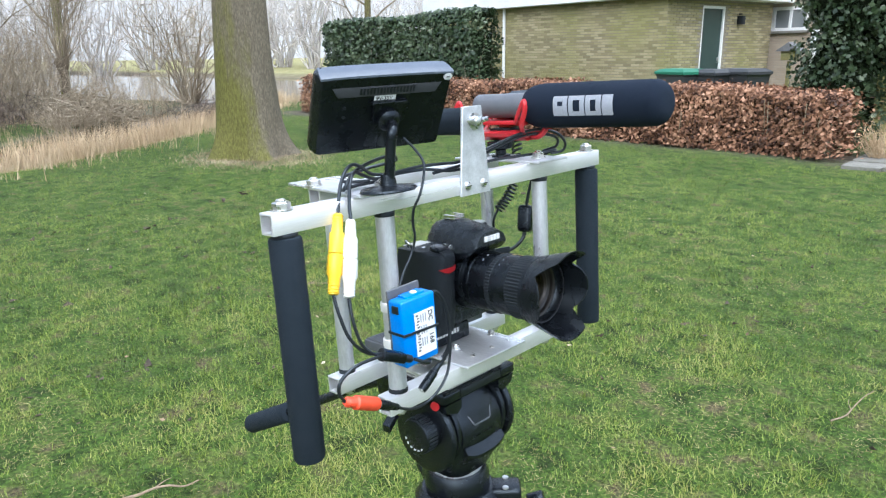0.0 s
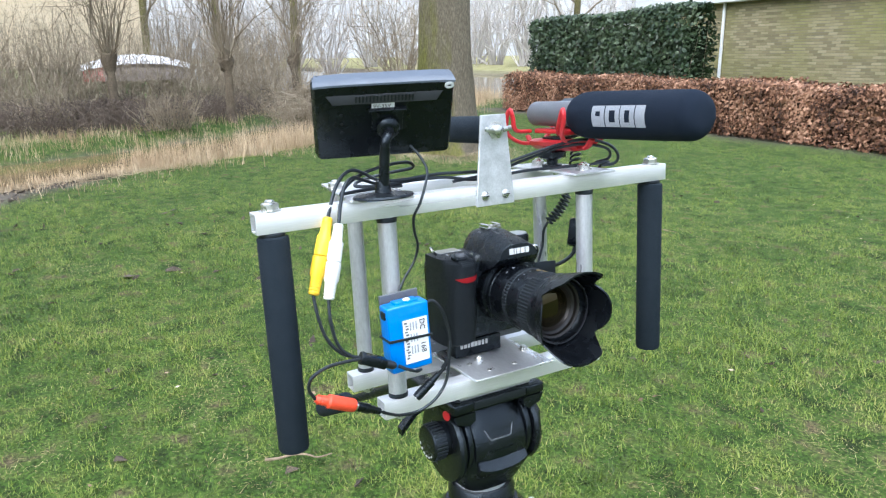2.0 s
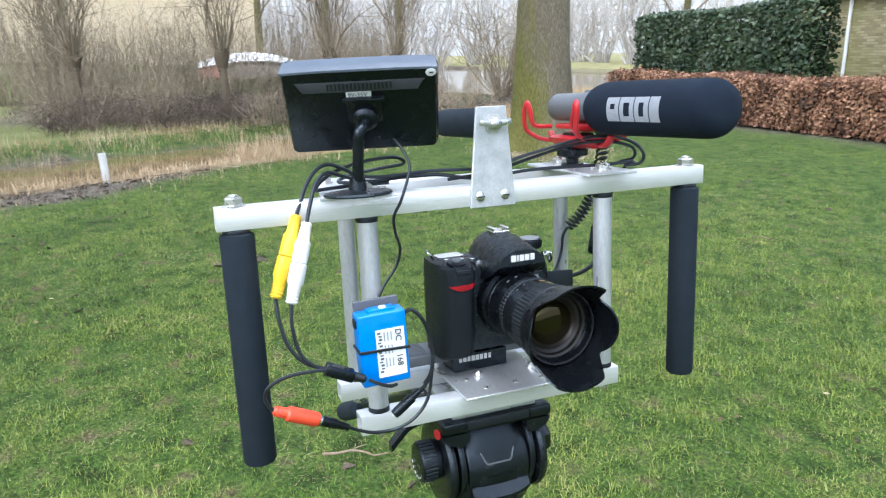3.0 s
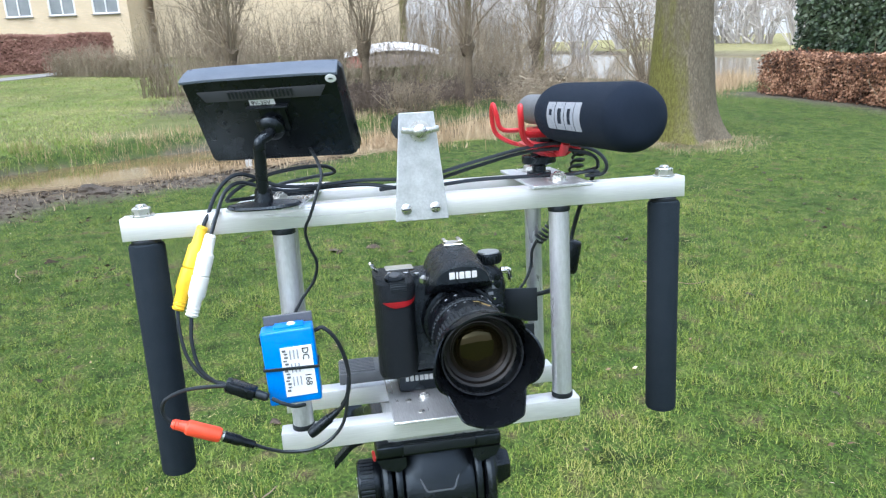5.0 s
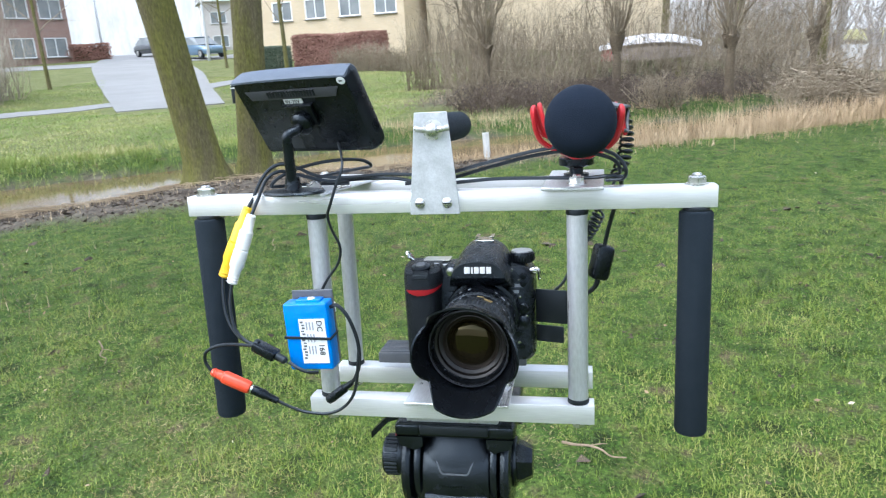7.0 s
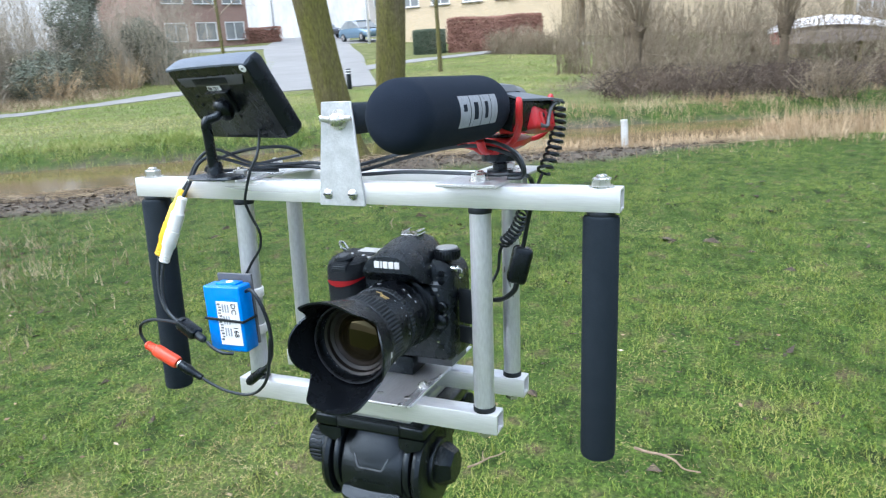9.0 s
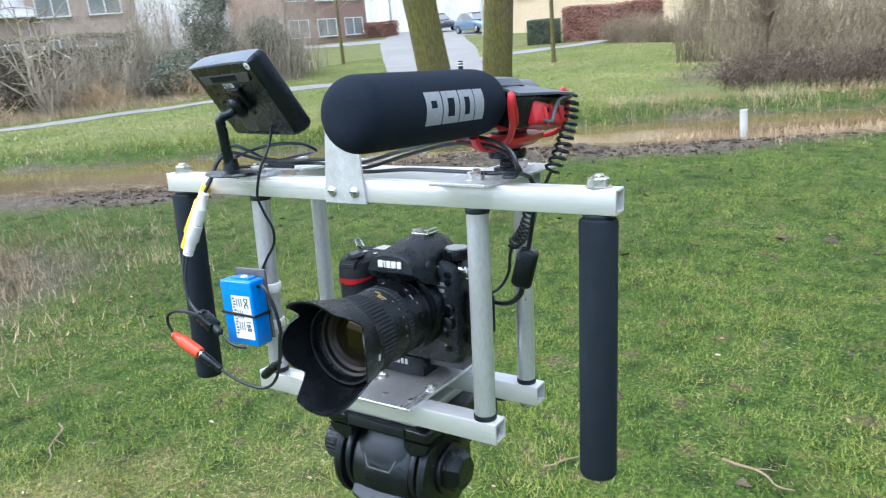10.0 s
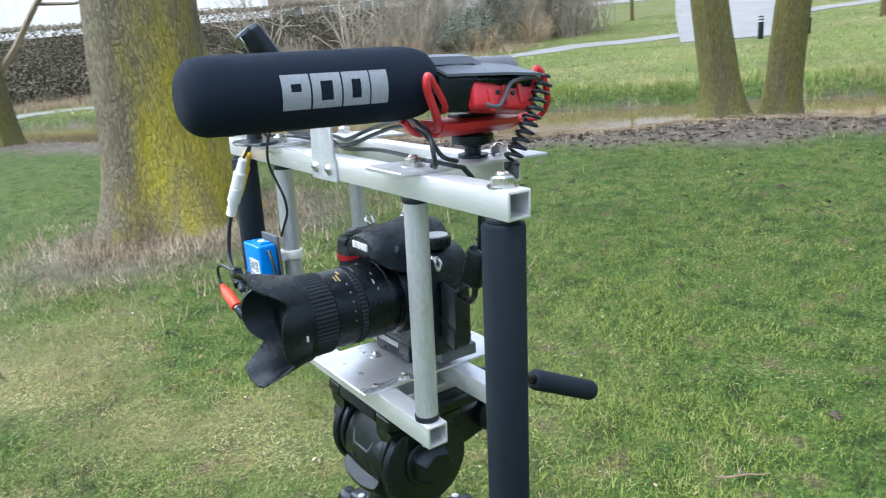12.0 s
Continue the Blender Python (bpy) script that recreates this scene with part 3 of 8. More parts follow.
def bark_mat(name, bark, crack, moss, amount, low=0.45, side=(0, 0, 0)):
    """Plated bark with dark cracks, and moss in patches of its own."""
    m = bpy.data.materials.new(name)
    m.use_nodes = True
    n, l = m.node_tree.nodes, m.node_tree.links
    b = n["Principled BSDF"]
    b.inputs["Roughness"].default_value, b.inputs["Specular IOR Level"].default_value = 0.9, 0.2
    co, mp, warp = n.new("ShaderNodeTexCoord"), n.new("ShaderNodeMapping"), n.new("ShaderNodeTexNoise")
    mp.inputs["Scale"].default_value = (1, 1, 0.30)
    l.new(co.outputs["Object"], mp.inputs["Vector"])
    warp.inputs["Scale"].default_value, warp.inputs["Detail"].default_value = 14, 4
    l.new(mp.outputs["Vector"], warp.inputs["Vector"])
    add = n.new("ShaderNodeMix")
    add.data_type = "RGBA"
    add.blend_type = "LINEAR_LIGHT"
    add.inputs[0].default_value = 0.045
    l.new(mp.outputs["Vector"], add.inputs[6])
    l.new(warp.outputs["Color"], add.inputs[7])
    vo = n.new("ShaderNodeTexVoronoi")
    vo.feature = "DISTANCE_TO_EDGE"
    vo.inputs["Scale"].default_value = 40
    l.new(add.outputs[2], vo.inputs["Vector"])

    def rng_of(sock, lo, hi, a=0.0, z=1.0):
        r = n.new("ShaderNodeMapRange")
        for k, v in (("From Min", lo), ("From Max", hi), ("To Min", a), ("To Max", z)):
            r.inputs[k].default_value = v
        l.new(sock, r.inputs["Value"])
        return r.outputs["Result"]

    def mix(f, x, y):
        k = n.new("ShaderNodeMix")
        k.data_type = "RGBA"
        for s, v in ((k.inputs[0], f), (k.inputs[6], x), (k.inputs[7], y)):
            if hasattr(v, "is_output"):
                l.new(v, s)
            else:
                s.default_value = (*v, 1)
        return k.outputs[2]

    plates = rng_of(vo.outputs["Distance"], -0.12, 0.24)
    fine, big = n.new("ShaderNodeTexNoise"), n.new("ShaderNodeTexNoise")
    fine.inputs["Scale"].default_value, fine.inputs["Detail"].default_value = 55, 6
    big.inputs["Scale"].default_value, big.inputs["Detail"].default_value, big.inputs["Roughness"].default_value = 2.2, 9, 0.68
    for t in (fine, big):
        l.new(mp.outputs["Vector"], t.inputs["Vector"])
    base = mix(rng_of(fine.outputs["Fac"], 0.3, 0.7), tuple(c * 0.65 for c in bark), tuple(c * 1.25 for c in bark))
    base = mix(plates, crack, base)
    green = mix(rng_of(fine.outputs["Fac"], 0.3, 0.7), tuple(c * 0.55 for c in moss), tuple(c * 1.2 for c in moss))
    dot = n.new("ShaderNodeVectorMath")
    dot.operation = "DOT_PRODUCT"
    dot.inputs[1].default_value = side
    l.new(co.outputs["Object"], dot.inputs[0])
    plus = n.new("ShaderNodeMath")
    plus.operation = "ADD"
    l.new(big.outputs["Fac"], plus.inputs[0])
    l.new(dot.outputs["Value"], plus.inputs[1])
    l.new(mix(rng_of(plus.outputs[0], low, low + 0.2, 0.0, amount), base, green), b.inputs["Base Color"])
    hs = n.new("ShaderNodeMath")
    hs.operation = "MULTIPLY_ADD"
    hs.inputs[1].default_value = 0.35
    l.new(fine.outputs["Fac"], hs.inputs[0])
    l.new(plates, hs.inputs[2])
    bp = n.new("ShaderNodeBump")
    bp.inputs["Strength"].default_value, bp.inputs["Distance"].default_value = 0.6, 0.014
    l.new(hs.outputs[0], bp.inputs["Height"])
    l.new(bp.outputs["Normal"], b.inputs["Normal"])
    return m


M["bark"] = bark_mat("mossy_plated_bark", (0.150, 0.128, 0.076), (0.082, 0.070, 0.042), (0.150, 0.148, 0.036), 0.88, 0.37)
M["bark_big"] = bark_mat("plated_bark", (0.185, 0.158, 0.115), (0.095, 0.078, 0.055), (0.135, 0.132, 0.030), 0.9, 0.46, (-0.12, -0.6, -0.06))
M["bark_yellow"] = bark_mat("lichen_covered_bark", (0.20, 0.175, 0.115), (0.075, 0.062, 0.038), (0.36, 0.315, 0.028), 0.86, 0.41, (-0.24, 0.0, -0.015))
M["bark_brown"] = mat("brown_pollard_bark", (0.18, 0.145, 0.10), 0.9, 0, (0.10, 0.078, 0.055), 5, 0.8, 0.4, 40, 1.0, 30, normal_dist=0.03, spec=0.2)
M["twig"] = leaf_mat("bare_twigs", [(0.13, 0.104, 0.070), (0.24, 0.195, 0.135), (0.37, 0.312, 0.225)], 0.8, 0.6)
# Light grey-brown twigs, paled further to show mist behind the footpath.
M["twig_pale"] = leaf_mat("mist_paled_brown_twigs", [(0.25, 0.215, 0.165), (0.37, 0.325, 0.255), (0.48, 0.43, 0.35)], 0.85, 0.5)
# Twigs across the river: their paleness is mist mixed into the colour.
M["twig_far"] = leaf_mat("mist_paled_twigs", [(0.34, 0.31, 0.29), (0.44, 0.41, 0.38), (0.52, 0.49, 0.46)], 0.9, 0.4)
M["beech"] = leaf_mat("dry_beech_leaves", [(0.045, 0.022, 0.013), (0.14, 0.066, 0.035), (0.27, 0.135, 0.075), (0.46, 0.27, 0.17)], 0.7, 2.5, 0.5, 9.0, 0.8)
M["ivy"] = leaf_mat("ivy_leaves", [(0.012, 0.025, 0.010), (0.028, 0.05, 0.020), (0.05, 0.075, 0.035), (0.10, 0.13, 0.07)], 0.35, 1.5, 0.5, 6.0)
M["reed"] = leaf_mat("dry_reeds", [(0.30, 0.21, 0.12), (0.46, 0.34, 0.21), (0.58, 0.46, 0.31)], 0.8, 0.9)
M["litter"] = leaf_mat("dead_leaves_and_straw", [(0.10, 0.075, 0.055), (0.21, 0.16, 0.12), (0.36, 0.28, 0.20)], 0.9, 1.2)


def trunk(name, base, height, r, lean=(0, 0), flare=1.6, material=None, parent=None, seed=0, seg=40, knots=0.05):
    """A trunk with root flare and uneven girth."""
    rows, n = [], 34
    for i in range(n + 1):
        t = i / n
        z = height * t ** 1.6
        rad = r * (1 - 0.28 * t ** 1.6) * (1 + (flare - 1) * math.exp(-z / (r * 1.15)))
        ring = []
        for k in range(seg):
            a = 2 * math.pi * k / seg
            wob = 1 + knots * noise.noise((math.cos(a) * 1.5 + seed, math.sin(a) * 1.5, z * 1.2)) * 2 + 0.02 * math.sin(a * 9 + seed)
            root = 1 + 0.22 * math.exp(-z / (r * 0.7)) * math.sin(a * 5 + seed * 3)
            ring.append((base[0] + lean[0] * z + rad * wob * root * math.cos(a), base[1] + lean[1] * z + rad * wob * root * math.sin(a), base[2] - 0.1 + z))
        rows.append(ring)
    return part(name, loft(rows), material, parent)


def grow(segs, p, d, length, r, depth, rs, spread=0.5, up=0.15, kids=3):
    """Limbs that fork into thinner ones."""
    q, n = np.array(p, float), 3
    d = np.array(d, float)
    for i in range(n):
        d = d + rs.normal(0, 0.12, 3) + np.array([0, 0, up * 0.3])
        d /= np.linalg.norm(d)
        e = q + d * length / n
        r2 = r * 0.86
        segs.append((*q, *e, r, r2))
        q, r = e, r2
        if depth > 0 and i > 0:
            for _ in range(kids - 1 if i < n - 1 else kids):
                k = d + rs.normal(0, spread, 3)
                k /= np.linalg.norm(k)
                grow(segs, q, k, length * rs.uniform(0.5, 0.8), r * 0.6, depth - 1, rs, spread, up, kids)


def bare_tree(name, x, y, height, r, lean=(0, 0), material="bark", seed=0, label="", crown_from=0.45, depth=4, limbs=7, flare=1.6, base_z=None, twig="twig", trunk_seg=40):
    z = gz(x, y) if base_z is None else base_z
    ob = thing(name, pose(x, y, z), label, "tree")
    trunk("trunk", (0, 0, 0), height * 0.8, r, lean, flare, M[material], ob, seed, trunk_seg)
    rs = np.random.default_rng(seed)
    segs = []
    for i in range(limbs):
        h = height * (crown_from + (0.8 - crown_from) * i / max(limbs - 1, 1))
        a = i * 2.4 + seed
        grow(segs, (lean[0] * h, lean[1] * h, h), (math.cos(a), math.sin(a), 0.75), height * 0.3, r * 0.3, depth, rs, 0.45, 0.15, 2)
    sticks_mesh("crown", segs, M[twig], ob)
    return ob


def bush(name, x, y, w, h, n, label, material="twig", seed=0, r=0.012, base=0.25, z=None, stump=0.0):
    """A bush of bare shoots that fan out of the ground, or out of a pollard head on a stump."""
    rs = np.random.default_rng(seed)
    ob = thing(name, pose(x, y, gz(x, y) if z is None else z), label, "bush")
    segs = []
    for _ in range(n):
        a, o = rs.uniform(0, 2 * np.pi), rs.uniform(0, 1) ** 0.6
        p = np.array([math.cos(a) * o * w * base, math.sin(a) * o * w * base, stump])
        tgt = np.array([math.cos(a) * o * w * 0.5 + rs.normal(0, 0.12 * w), math.sin(a) * o * w * 0.5 + rs.normal(0, 0.12 * w), stump + h * rs.uniform(0.45, 1.05) * (1 - 0.3 * o * o)])
        prev, rr = p, r * rs.uniform(0.5, 1.2)
        for k in range(1, 5):
            t = k / 4
            q = p + (tgt - p) * t + rs.normal(0, 0.03 * h, 3)
            segs.append((*prev, *q, rr * (1.15 - 0.75 * (t - 0.25)), rr * (1.15 - 0.75 * t)))
            for _ in range(2 if k > 1 else 0):
                e = q + rs.normal(0, 0.10 * h, 3) + (tgt - p) * 0.10
                segs.append((*q, *e, rr * 0.5, rr * 0.2))
                segs.append((*e, *(e + rs.normal(0, 0.05 * h, 3) + (tgt - p) * 0.04), rr * 0.25, rr * 0.12))
            prev = q
    if stump:
        trunk("trunk", (0, 0, 0), stump, 0.105, (0.02, 0.01), 1.3, M["bark_brown"], ob, seed, 16)
        lathe_head = lathe([(0.10, stump - 0.30), (0.13, stump - 0.16), (0.165, stump - 0.06), (0.15, stump + 0.04), (0.09, stump + 0.12), (0, stump + 0.14)], None, 14)
        for v in lathe_head.verts:
            v.co += Vector((v.co.x, v.co.y, 0.3 * v.co.z)) * 0.5 * noise.noise(v.co * 7 + Vector((seed, 0, 0)))
        part("pollard_head", lathe_head, M["bark_brown"], ob)
    sticks_mesh("crown", segs, M[material], ob)
    return ob


def hedge(name, x0, y0, x1, y1, depth, h0, h1, n, size, material, label, core, seed=0, z0=0.0, dense_low=0.0, category="hedge"):
    """A clipped hedge from one end to the other, its leaves on all sides of twigs and a solid core coloured as inner
    shade.
    """
    rs = np.random.default_rng(seed)
    d = np.array([x1 - x0, y1 - y0])
    ln = np.linalg.norm(d)
    d /= ln
    nrm = np.array([-d[1], d[0]])
    ob = thing(name, pose(x0, y0, z0), label, category)
    t, u, w = rs.random(n), rs.random(n), rs.random(n)
    top = h0 + (h1 - h0) * t + 0.03 * np.sin(t * ln * 2.1) + rs.normal(0, 0.035, n)
    face = rs.random(n)
    side = np.where(face < 0.42, -1.0, np.where(face < 0.58, 1.0, rs.uniform(-1, 1, n)))
    ends = face > 0.96
    t = np.where(ends, np.where(rs.random(n) < 0.5, 0.0, 1.0) + rs.normal(0, 0.01, n), t)
    hgt = np.where((face >= 0.58) & ~ends, top, top * (0.03 + 0.97 * u ** (1 - dense_low)))
    off = side * depth / 2 * (1 + 0.10 * np.sin(t * ln * 3.3 + hgt * 4) + rs.normal(0, 0.12, n)) * (1 - 0.12 * (hgt / np.maximum(top, 0.1)) ** 3)
    pts = np.column_stack([d[0] * t * ln + nrm[0] * off, d[1] * t * ln + nrm[1] * off, hgt])
    nn = np.column_stack([nrm[0] * side, nrm[1] * side, np.where(face >= 0.58, 1.0, 0.25)])
    ob2 = fast_mesh("leaves", leaf_cloud(pts, nn, size, 0.62, 0.55, rs), 4, M[material], ob)
    segs = []
    for _ in range(int(ln * 45)):
        s, o = rs.uniform(0, ln), rs.uniform(-0.42, 0.42) * depth
        p = np.array([d[0] * s + nrm[0] * o, d[1] * s + nrm[1] * o, 0.0])
        q = p + np.array([rs.normal(0, 0.12), rs.normal(0, 0.12), h0 * rs.uniform(0.5, 0.95)])
        segs.append((*p, *q, 0.010, 0.004))
    sticks_mesh("brushwood", segs, M["twig"], ob)
    ang = math.degrees(math.atan2(d[1], d[0]))
    # Solid box added so that gaps between leaves look shaded.
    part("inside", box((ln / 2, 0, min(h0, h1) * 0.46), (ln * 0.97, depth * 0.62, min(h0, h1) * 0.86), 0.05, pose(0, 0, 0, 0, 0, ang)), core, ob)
    return ob


# Core colours: the shade deep among leaves, painted on a solid.
M["hedge_core"] = mat("hedge_shade_core", (0.05, 0.035, 0.022), 0.95, 0, (0.10, 0.06, 0.035), 12, 0.8, 0.4, 60, 1.0, 40, normal_dist=0.05, spec=0.1)
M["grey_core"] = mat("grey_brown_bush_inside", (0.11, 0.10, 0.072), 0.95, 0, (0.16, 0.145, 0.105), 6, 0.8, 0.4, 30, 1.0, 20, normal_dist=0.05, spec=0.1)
M["ivy_core"] = mat("ivy_shade_core", (0.012, 0.018, 0.009), 0.95, 0, (0.022, 0.032, 0.014), 12, 0.8, 0.4, 60, 1.0, 40, normal_dist=0.05, spec=0.1)

bare_tree("large_tree", -8.55, 5.1, 11.0, 0.365, (0.012, 0.0), "bark_big", 3, "large mossy tree trunk on the lawn by the water", 0.5, 3, 7, 1.75)
bare_tree("leaning_tree", -7.3, -3.42, 9.0, 0.2, (0.113, -0.10), "bark", 11, "slim mossy tree leaning over the muddy bank", 0.5, 3, 6, 1.85)
bare_tree("leaning_tree", -7.9, -3.17, 9.0, 0.185, (-0.026, 0.07), "bark", 12, "slim mossy tree upright on the muddy bank", 0.5, 3, 6, 1.85)
bare_tree("lichen_tree", -1.6, -4.52, 9.0, 0.42, (-0.03, 0.03), "bark_yellow", 21, "tree with bright yellow lichen on its bark", 0.5, 3, 7, 1.55)

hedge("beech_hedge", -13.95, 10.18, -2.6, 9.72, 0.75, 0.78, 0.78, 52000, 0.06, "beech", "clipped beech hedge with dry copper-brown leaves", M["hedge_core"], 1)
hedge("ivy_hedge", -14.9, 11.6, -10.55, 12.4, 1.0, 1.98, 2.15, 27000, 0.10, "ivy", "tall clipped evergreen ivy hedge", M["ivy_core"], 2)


def twig_hedge(name, x0, y0, x1, y1, depth, h, per_m, label, seed, material="twig", r=0.009):
    """A leafless hedge of upright, branching shoots."""
    rs = np.random.default_rng(seed)
    d = np.array([x1 - x0, y1 - y0])
    ln = np.linalg.norm(d)
    d /= ln
    nrm = np.array([-d[1], d[0]])
    ob = thing(name, pose(x0, y0, 0), label, "hedge")
    segs, stems = [], []
    for _ in range(int(per_m * ln)):
        s, o = rs.uniform(0, ln), rs.normal(0, 0.25) * depth
        gx, gy = d[0] * s + nrm[0] * o, d[1] * s + nrm[1] * o
        p = np.array([gx, gy, gz(x0 + gx, y0 + gy)])
        hh = h * rs.uniform(0.55, 1.08) * (1 + 0.12 * math.sin(s * 1.7 + seed))
        prev, rr = p, r * rs.uniform(0.6, 1.4)
        lean = rs.normal(0, 0.13, 2)
        for k in range(1, 5):
            t = k / 4
            q = p + np.array([lean[0] * hh * t, lean[1] * hh * t, hh * t]) + rs.normal(0, 0.04, 3)
            (stems if k < 3 else segs).append((*prev, *q, rr * (1.2 - t * 0.8 + 0.2), rr * (1.2 - t * 0.8)))
            for _ in range(2):
                e = q + rs.normal(0, 0.15, 3) + np.array([0, 0, 0.12])
                segs.append((*q, *e, rr * 0.5, rr * 0.2))
            prev = q
    sticks_mesh("crown", segs, M[material], ob)
    sticks_mesh("brushwood", stems, M[material], ob)
    return ob


# ---- the camera rig on its tripod ----
def on_rig(name, o, label, category, group=""):
    """A thing that stands in the rig's own, slightly tilted axes, with its origin at o."""
    return thing(name, RIG @ Matrix.Translation(o), label, category, group)


O = Vector((-0.5345, 0.597, 1.0055))


def rel(p, o=O):
    return Vector(p) - Vector(o)


def square_tube(p0, p1, w=0.02, wall=0.002):
    """A hollow square tube along y."""
    bm = bmesh.new()
    (x, y0, z), (_, y1, _) = p0, p1
    h, i = w / 2, w / 2 - wall
    rings = []
    for y, s in ((y0, h), (y1, h), (y1, i), (y0, i)):
        rings.append([bm.verts.new((x + a * s, y, z + b * s)) for a, b in ((-1, -1), (1, -1), (1, 1), (-1, 1))])
    for a, b in zip(rings, rings[1:] + rings[:1]):
        for k in range(4):
            bm.faces.new((a[k], a[(k + 1) % 4], b[(k + 1) % 4], b[k]))
    bmesh.ops.recalc_face_normals(bm, faces=bm.faces)
    outer = [e for e in bm.edges if all(abs(abs(v.co.x - x) - h) < 1e-5 for v in e.verts)]
    bmesh.ops.bevel(bm, geom=outer, offset=0.0008, segments=2, profile=0.5, affect="EDGES")
    return bm


def hex_bolt(c, r=0.0085, h=0.008, washer=True, axis="z"):
    m = Matrix.Translation(c)
    if axis == "x":
        m = m @ pose(0, 0, 0, 0, 90, 0)
    if axis == "-z":
        m = m @ pose(0, 0, 0, 180, 0, 0)
    bm = bmesh.new()
    if washer:
        lathe([(r * 1.25, 0), (r * 1.25, 0.0012)], m, 24, bm)
    lathe([(r, 0.0012), (r, h * 0.85), (r * 0.82, h)], m, 6, bm)
    lathe([(r * 0.55, h * 0.9), (r * 0.55, h * 1.15), (r * 0.4, h * 1.3)], m, 14, bm)
    return bm


rig = on_rig("camera_cage", O, "home-made cage of white aluminium square tube with black foam grips", "camera rig")
FX, BX = -0.5345, -0.622
part("top_front_rail", square_tube(rel((FX, 0.335, 1.222)), rel((FX, 0.8525, 1.222))), M["alu"], rig)
part("top_back_rail", square_tube(rel((BX, 0.449, 1.222)), rel((BX, 0.744, 1.222))), M["alu"], rig)
part("bottom_front_rail", square_tube(rel((FX, 0.449, 1.0065)), rel((FX, 0.744, 1.0065))), M["alu"], rig)
part("bottom_back_rail", square_tube(rel((BX, 0.449, 1.0065)), rel((BX, 0.744, 1.0065))), M["alu"], rig)
for px, r in ((FX, 0.0098), (BX, 0.0088)):
    for py in (0.470, 0.7285):
        post = part("post", rod(rel((px, py, 1.0165)), rel((px, py, 1.2120)), r), M["post"], rig)
        for z0, z1 in ((1.0165, 1.0215), (1.2065, 1.2118)):
            part("ferrule", rod(rel((px, py, z0)), rel((px, py, z1)), r + 0.0008, 0.0006), M["rubber"], post, "black rubber ferrule")
for py in (0.352, 0.8355):
    grip = part("foam_grip", rod(rel((FX, py, 0.9895)), rel((FX, py, 1.2085)), 0.0152, 0.003, 32), M["foam"], rig, "black foam hand grip")
    part("grip_cap", rod(rel((FX, py, 1.2080)), rel((FX, py, 1.2118)), 0.012, 0.0005), M["rubber"], grip)
    part("bolt", hex_bolt(rel((FX, py, 1.232))), M["steel"], rig, "zinc-plated hex bolt")
# plates across the two top rails
part("plate", box((0, 0, 0), (0.162, 0.064, 0.003), 0.0006, Matrix.Translation(rel((-0.589, 0.470, 1.2337))) @ pose(0, 0, 0, 0, 0, -10), 1), M["alu_plate"], rig, "thin aluminium plate under the monitor")
part("plate", box((0, 0, 0), (0.144, 0.056, 0.003), 0.0006, Matrix.Translation(rel((-0.580, 0.727, 1.2337))) @ pose(0, 0, 0, 0, 0, -2), 1), M["alu_plate"], rig, "thin aluminium plate under the microphone")
for bx, by in ((BX, 0.450), (BX, 0.727), (FX, 0.7285), (FX, 0.470)):
    part("bolt", hex_bolt(rel((bx, by, 1.235)), 0.0075, 0.007), M["steel"], rig)
# plate under the camera body
part("plate", box(rel((-0.596, 0.608, 1.0182)), (0.170, 0.106, 0.003), 0.0006, None, 1), M["alu_plate"], rig, "scratched aluminium plate under the camera body")
for bx, by in ((-0.530, 0.584), (-0.530, 0.619), (-0.529, 0.650), (-0.558, 0.574)):
    part("screw", lathe([(0.0034, 0), (0.0032, 0.0006), (0.0018, 0.0008), (0, 0.0005)], Matrix.Translation(rel((bx, by, 1.0197))), 14), M["steel"], rig)
for bx, by in ((-0.564, 0.591), (-0.560, 0.653)):
    part("bolt", hex_bolt(rel((bx, by, 1.0197)), 0.0048, 0.0042), M["steel"], rig)
for by in (0.470, 0.7285):
    for bx in (FX, BX):
        part("nut", hex_bolt(rel((bx, by, 0.9965)), 0.007, 0.006, True, "-z"), M["steel"], rig)
# upright bracket at the front with a wing bolt
bk = bmesh.new()
prism([(-0.0245, 0), (0.0245, 0), (0.0155, 0.0965), (-0.0155, 0.0965)], 0, 0.003, Matrix.Translation(rel((-0.5242, 0.595, 1.2105))) @ Matrix(((0, 0, 1, 0), (1, 0, 0, 0), (0, 1, 0, 0), (0, 0, 0, 1))), 0.0006, bk, 1)
bracket = part("bracket", bk, M["bracket"], rig, "tapered galvanised bracket")
for sy in (0.581, 0.6075):
    s = lathe([(0.0050, 0), (0.0048, 0.0015), (0.003, 0.003), (0, 0.0033)], Matrix.Translation(rel((-0.5212, sy, 1.2215))) @ pose(0, 0, 0, 0, 90, 0), 18)
    sc = part("screw", s, M["steel"], bracket)
    part("slot", box(rel((-0.5181, sy, 1.2215)), (0.0006, 0.0075, 0.0011), 0, None), M["rubber"], bracket)
wing = lathe([(0.0095, 0), (0.0095, 0.0012), (0.0062, 0.0014), (0.0058, 0.0075), (0.0035, 0.009), (0, 0.0095)], Matrix.Translation(rel((-0.5212, 0.597, 1.2905))) @ pose(0, 0, 0, 0, 90, 0), 20)
for s in (-1, 1):
    box((0, 0, 0), (0.0028, 0.0125, 0.0055), 0.0012, Matrix.Translation(rel((-0.5155, 0.597 + s * 0.0105, 1.2915))) @ pose(0, 0, 0, s * 9, 0, 0), 2, wing)
part("wing_bolt", wing, M["steel"], bracket, "zinc wing bolt")
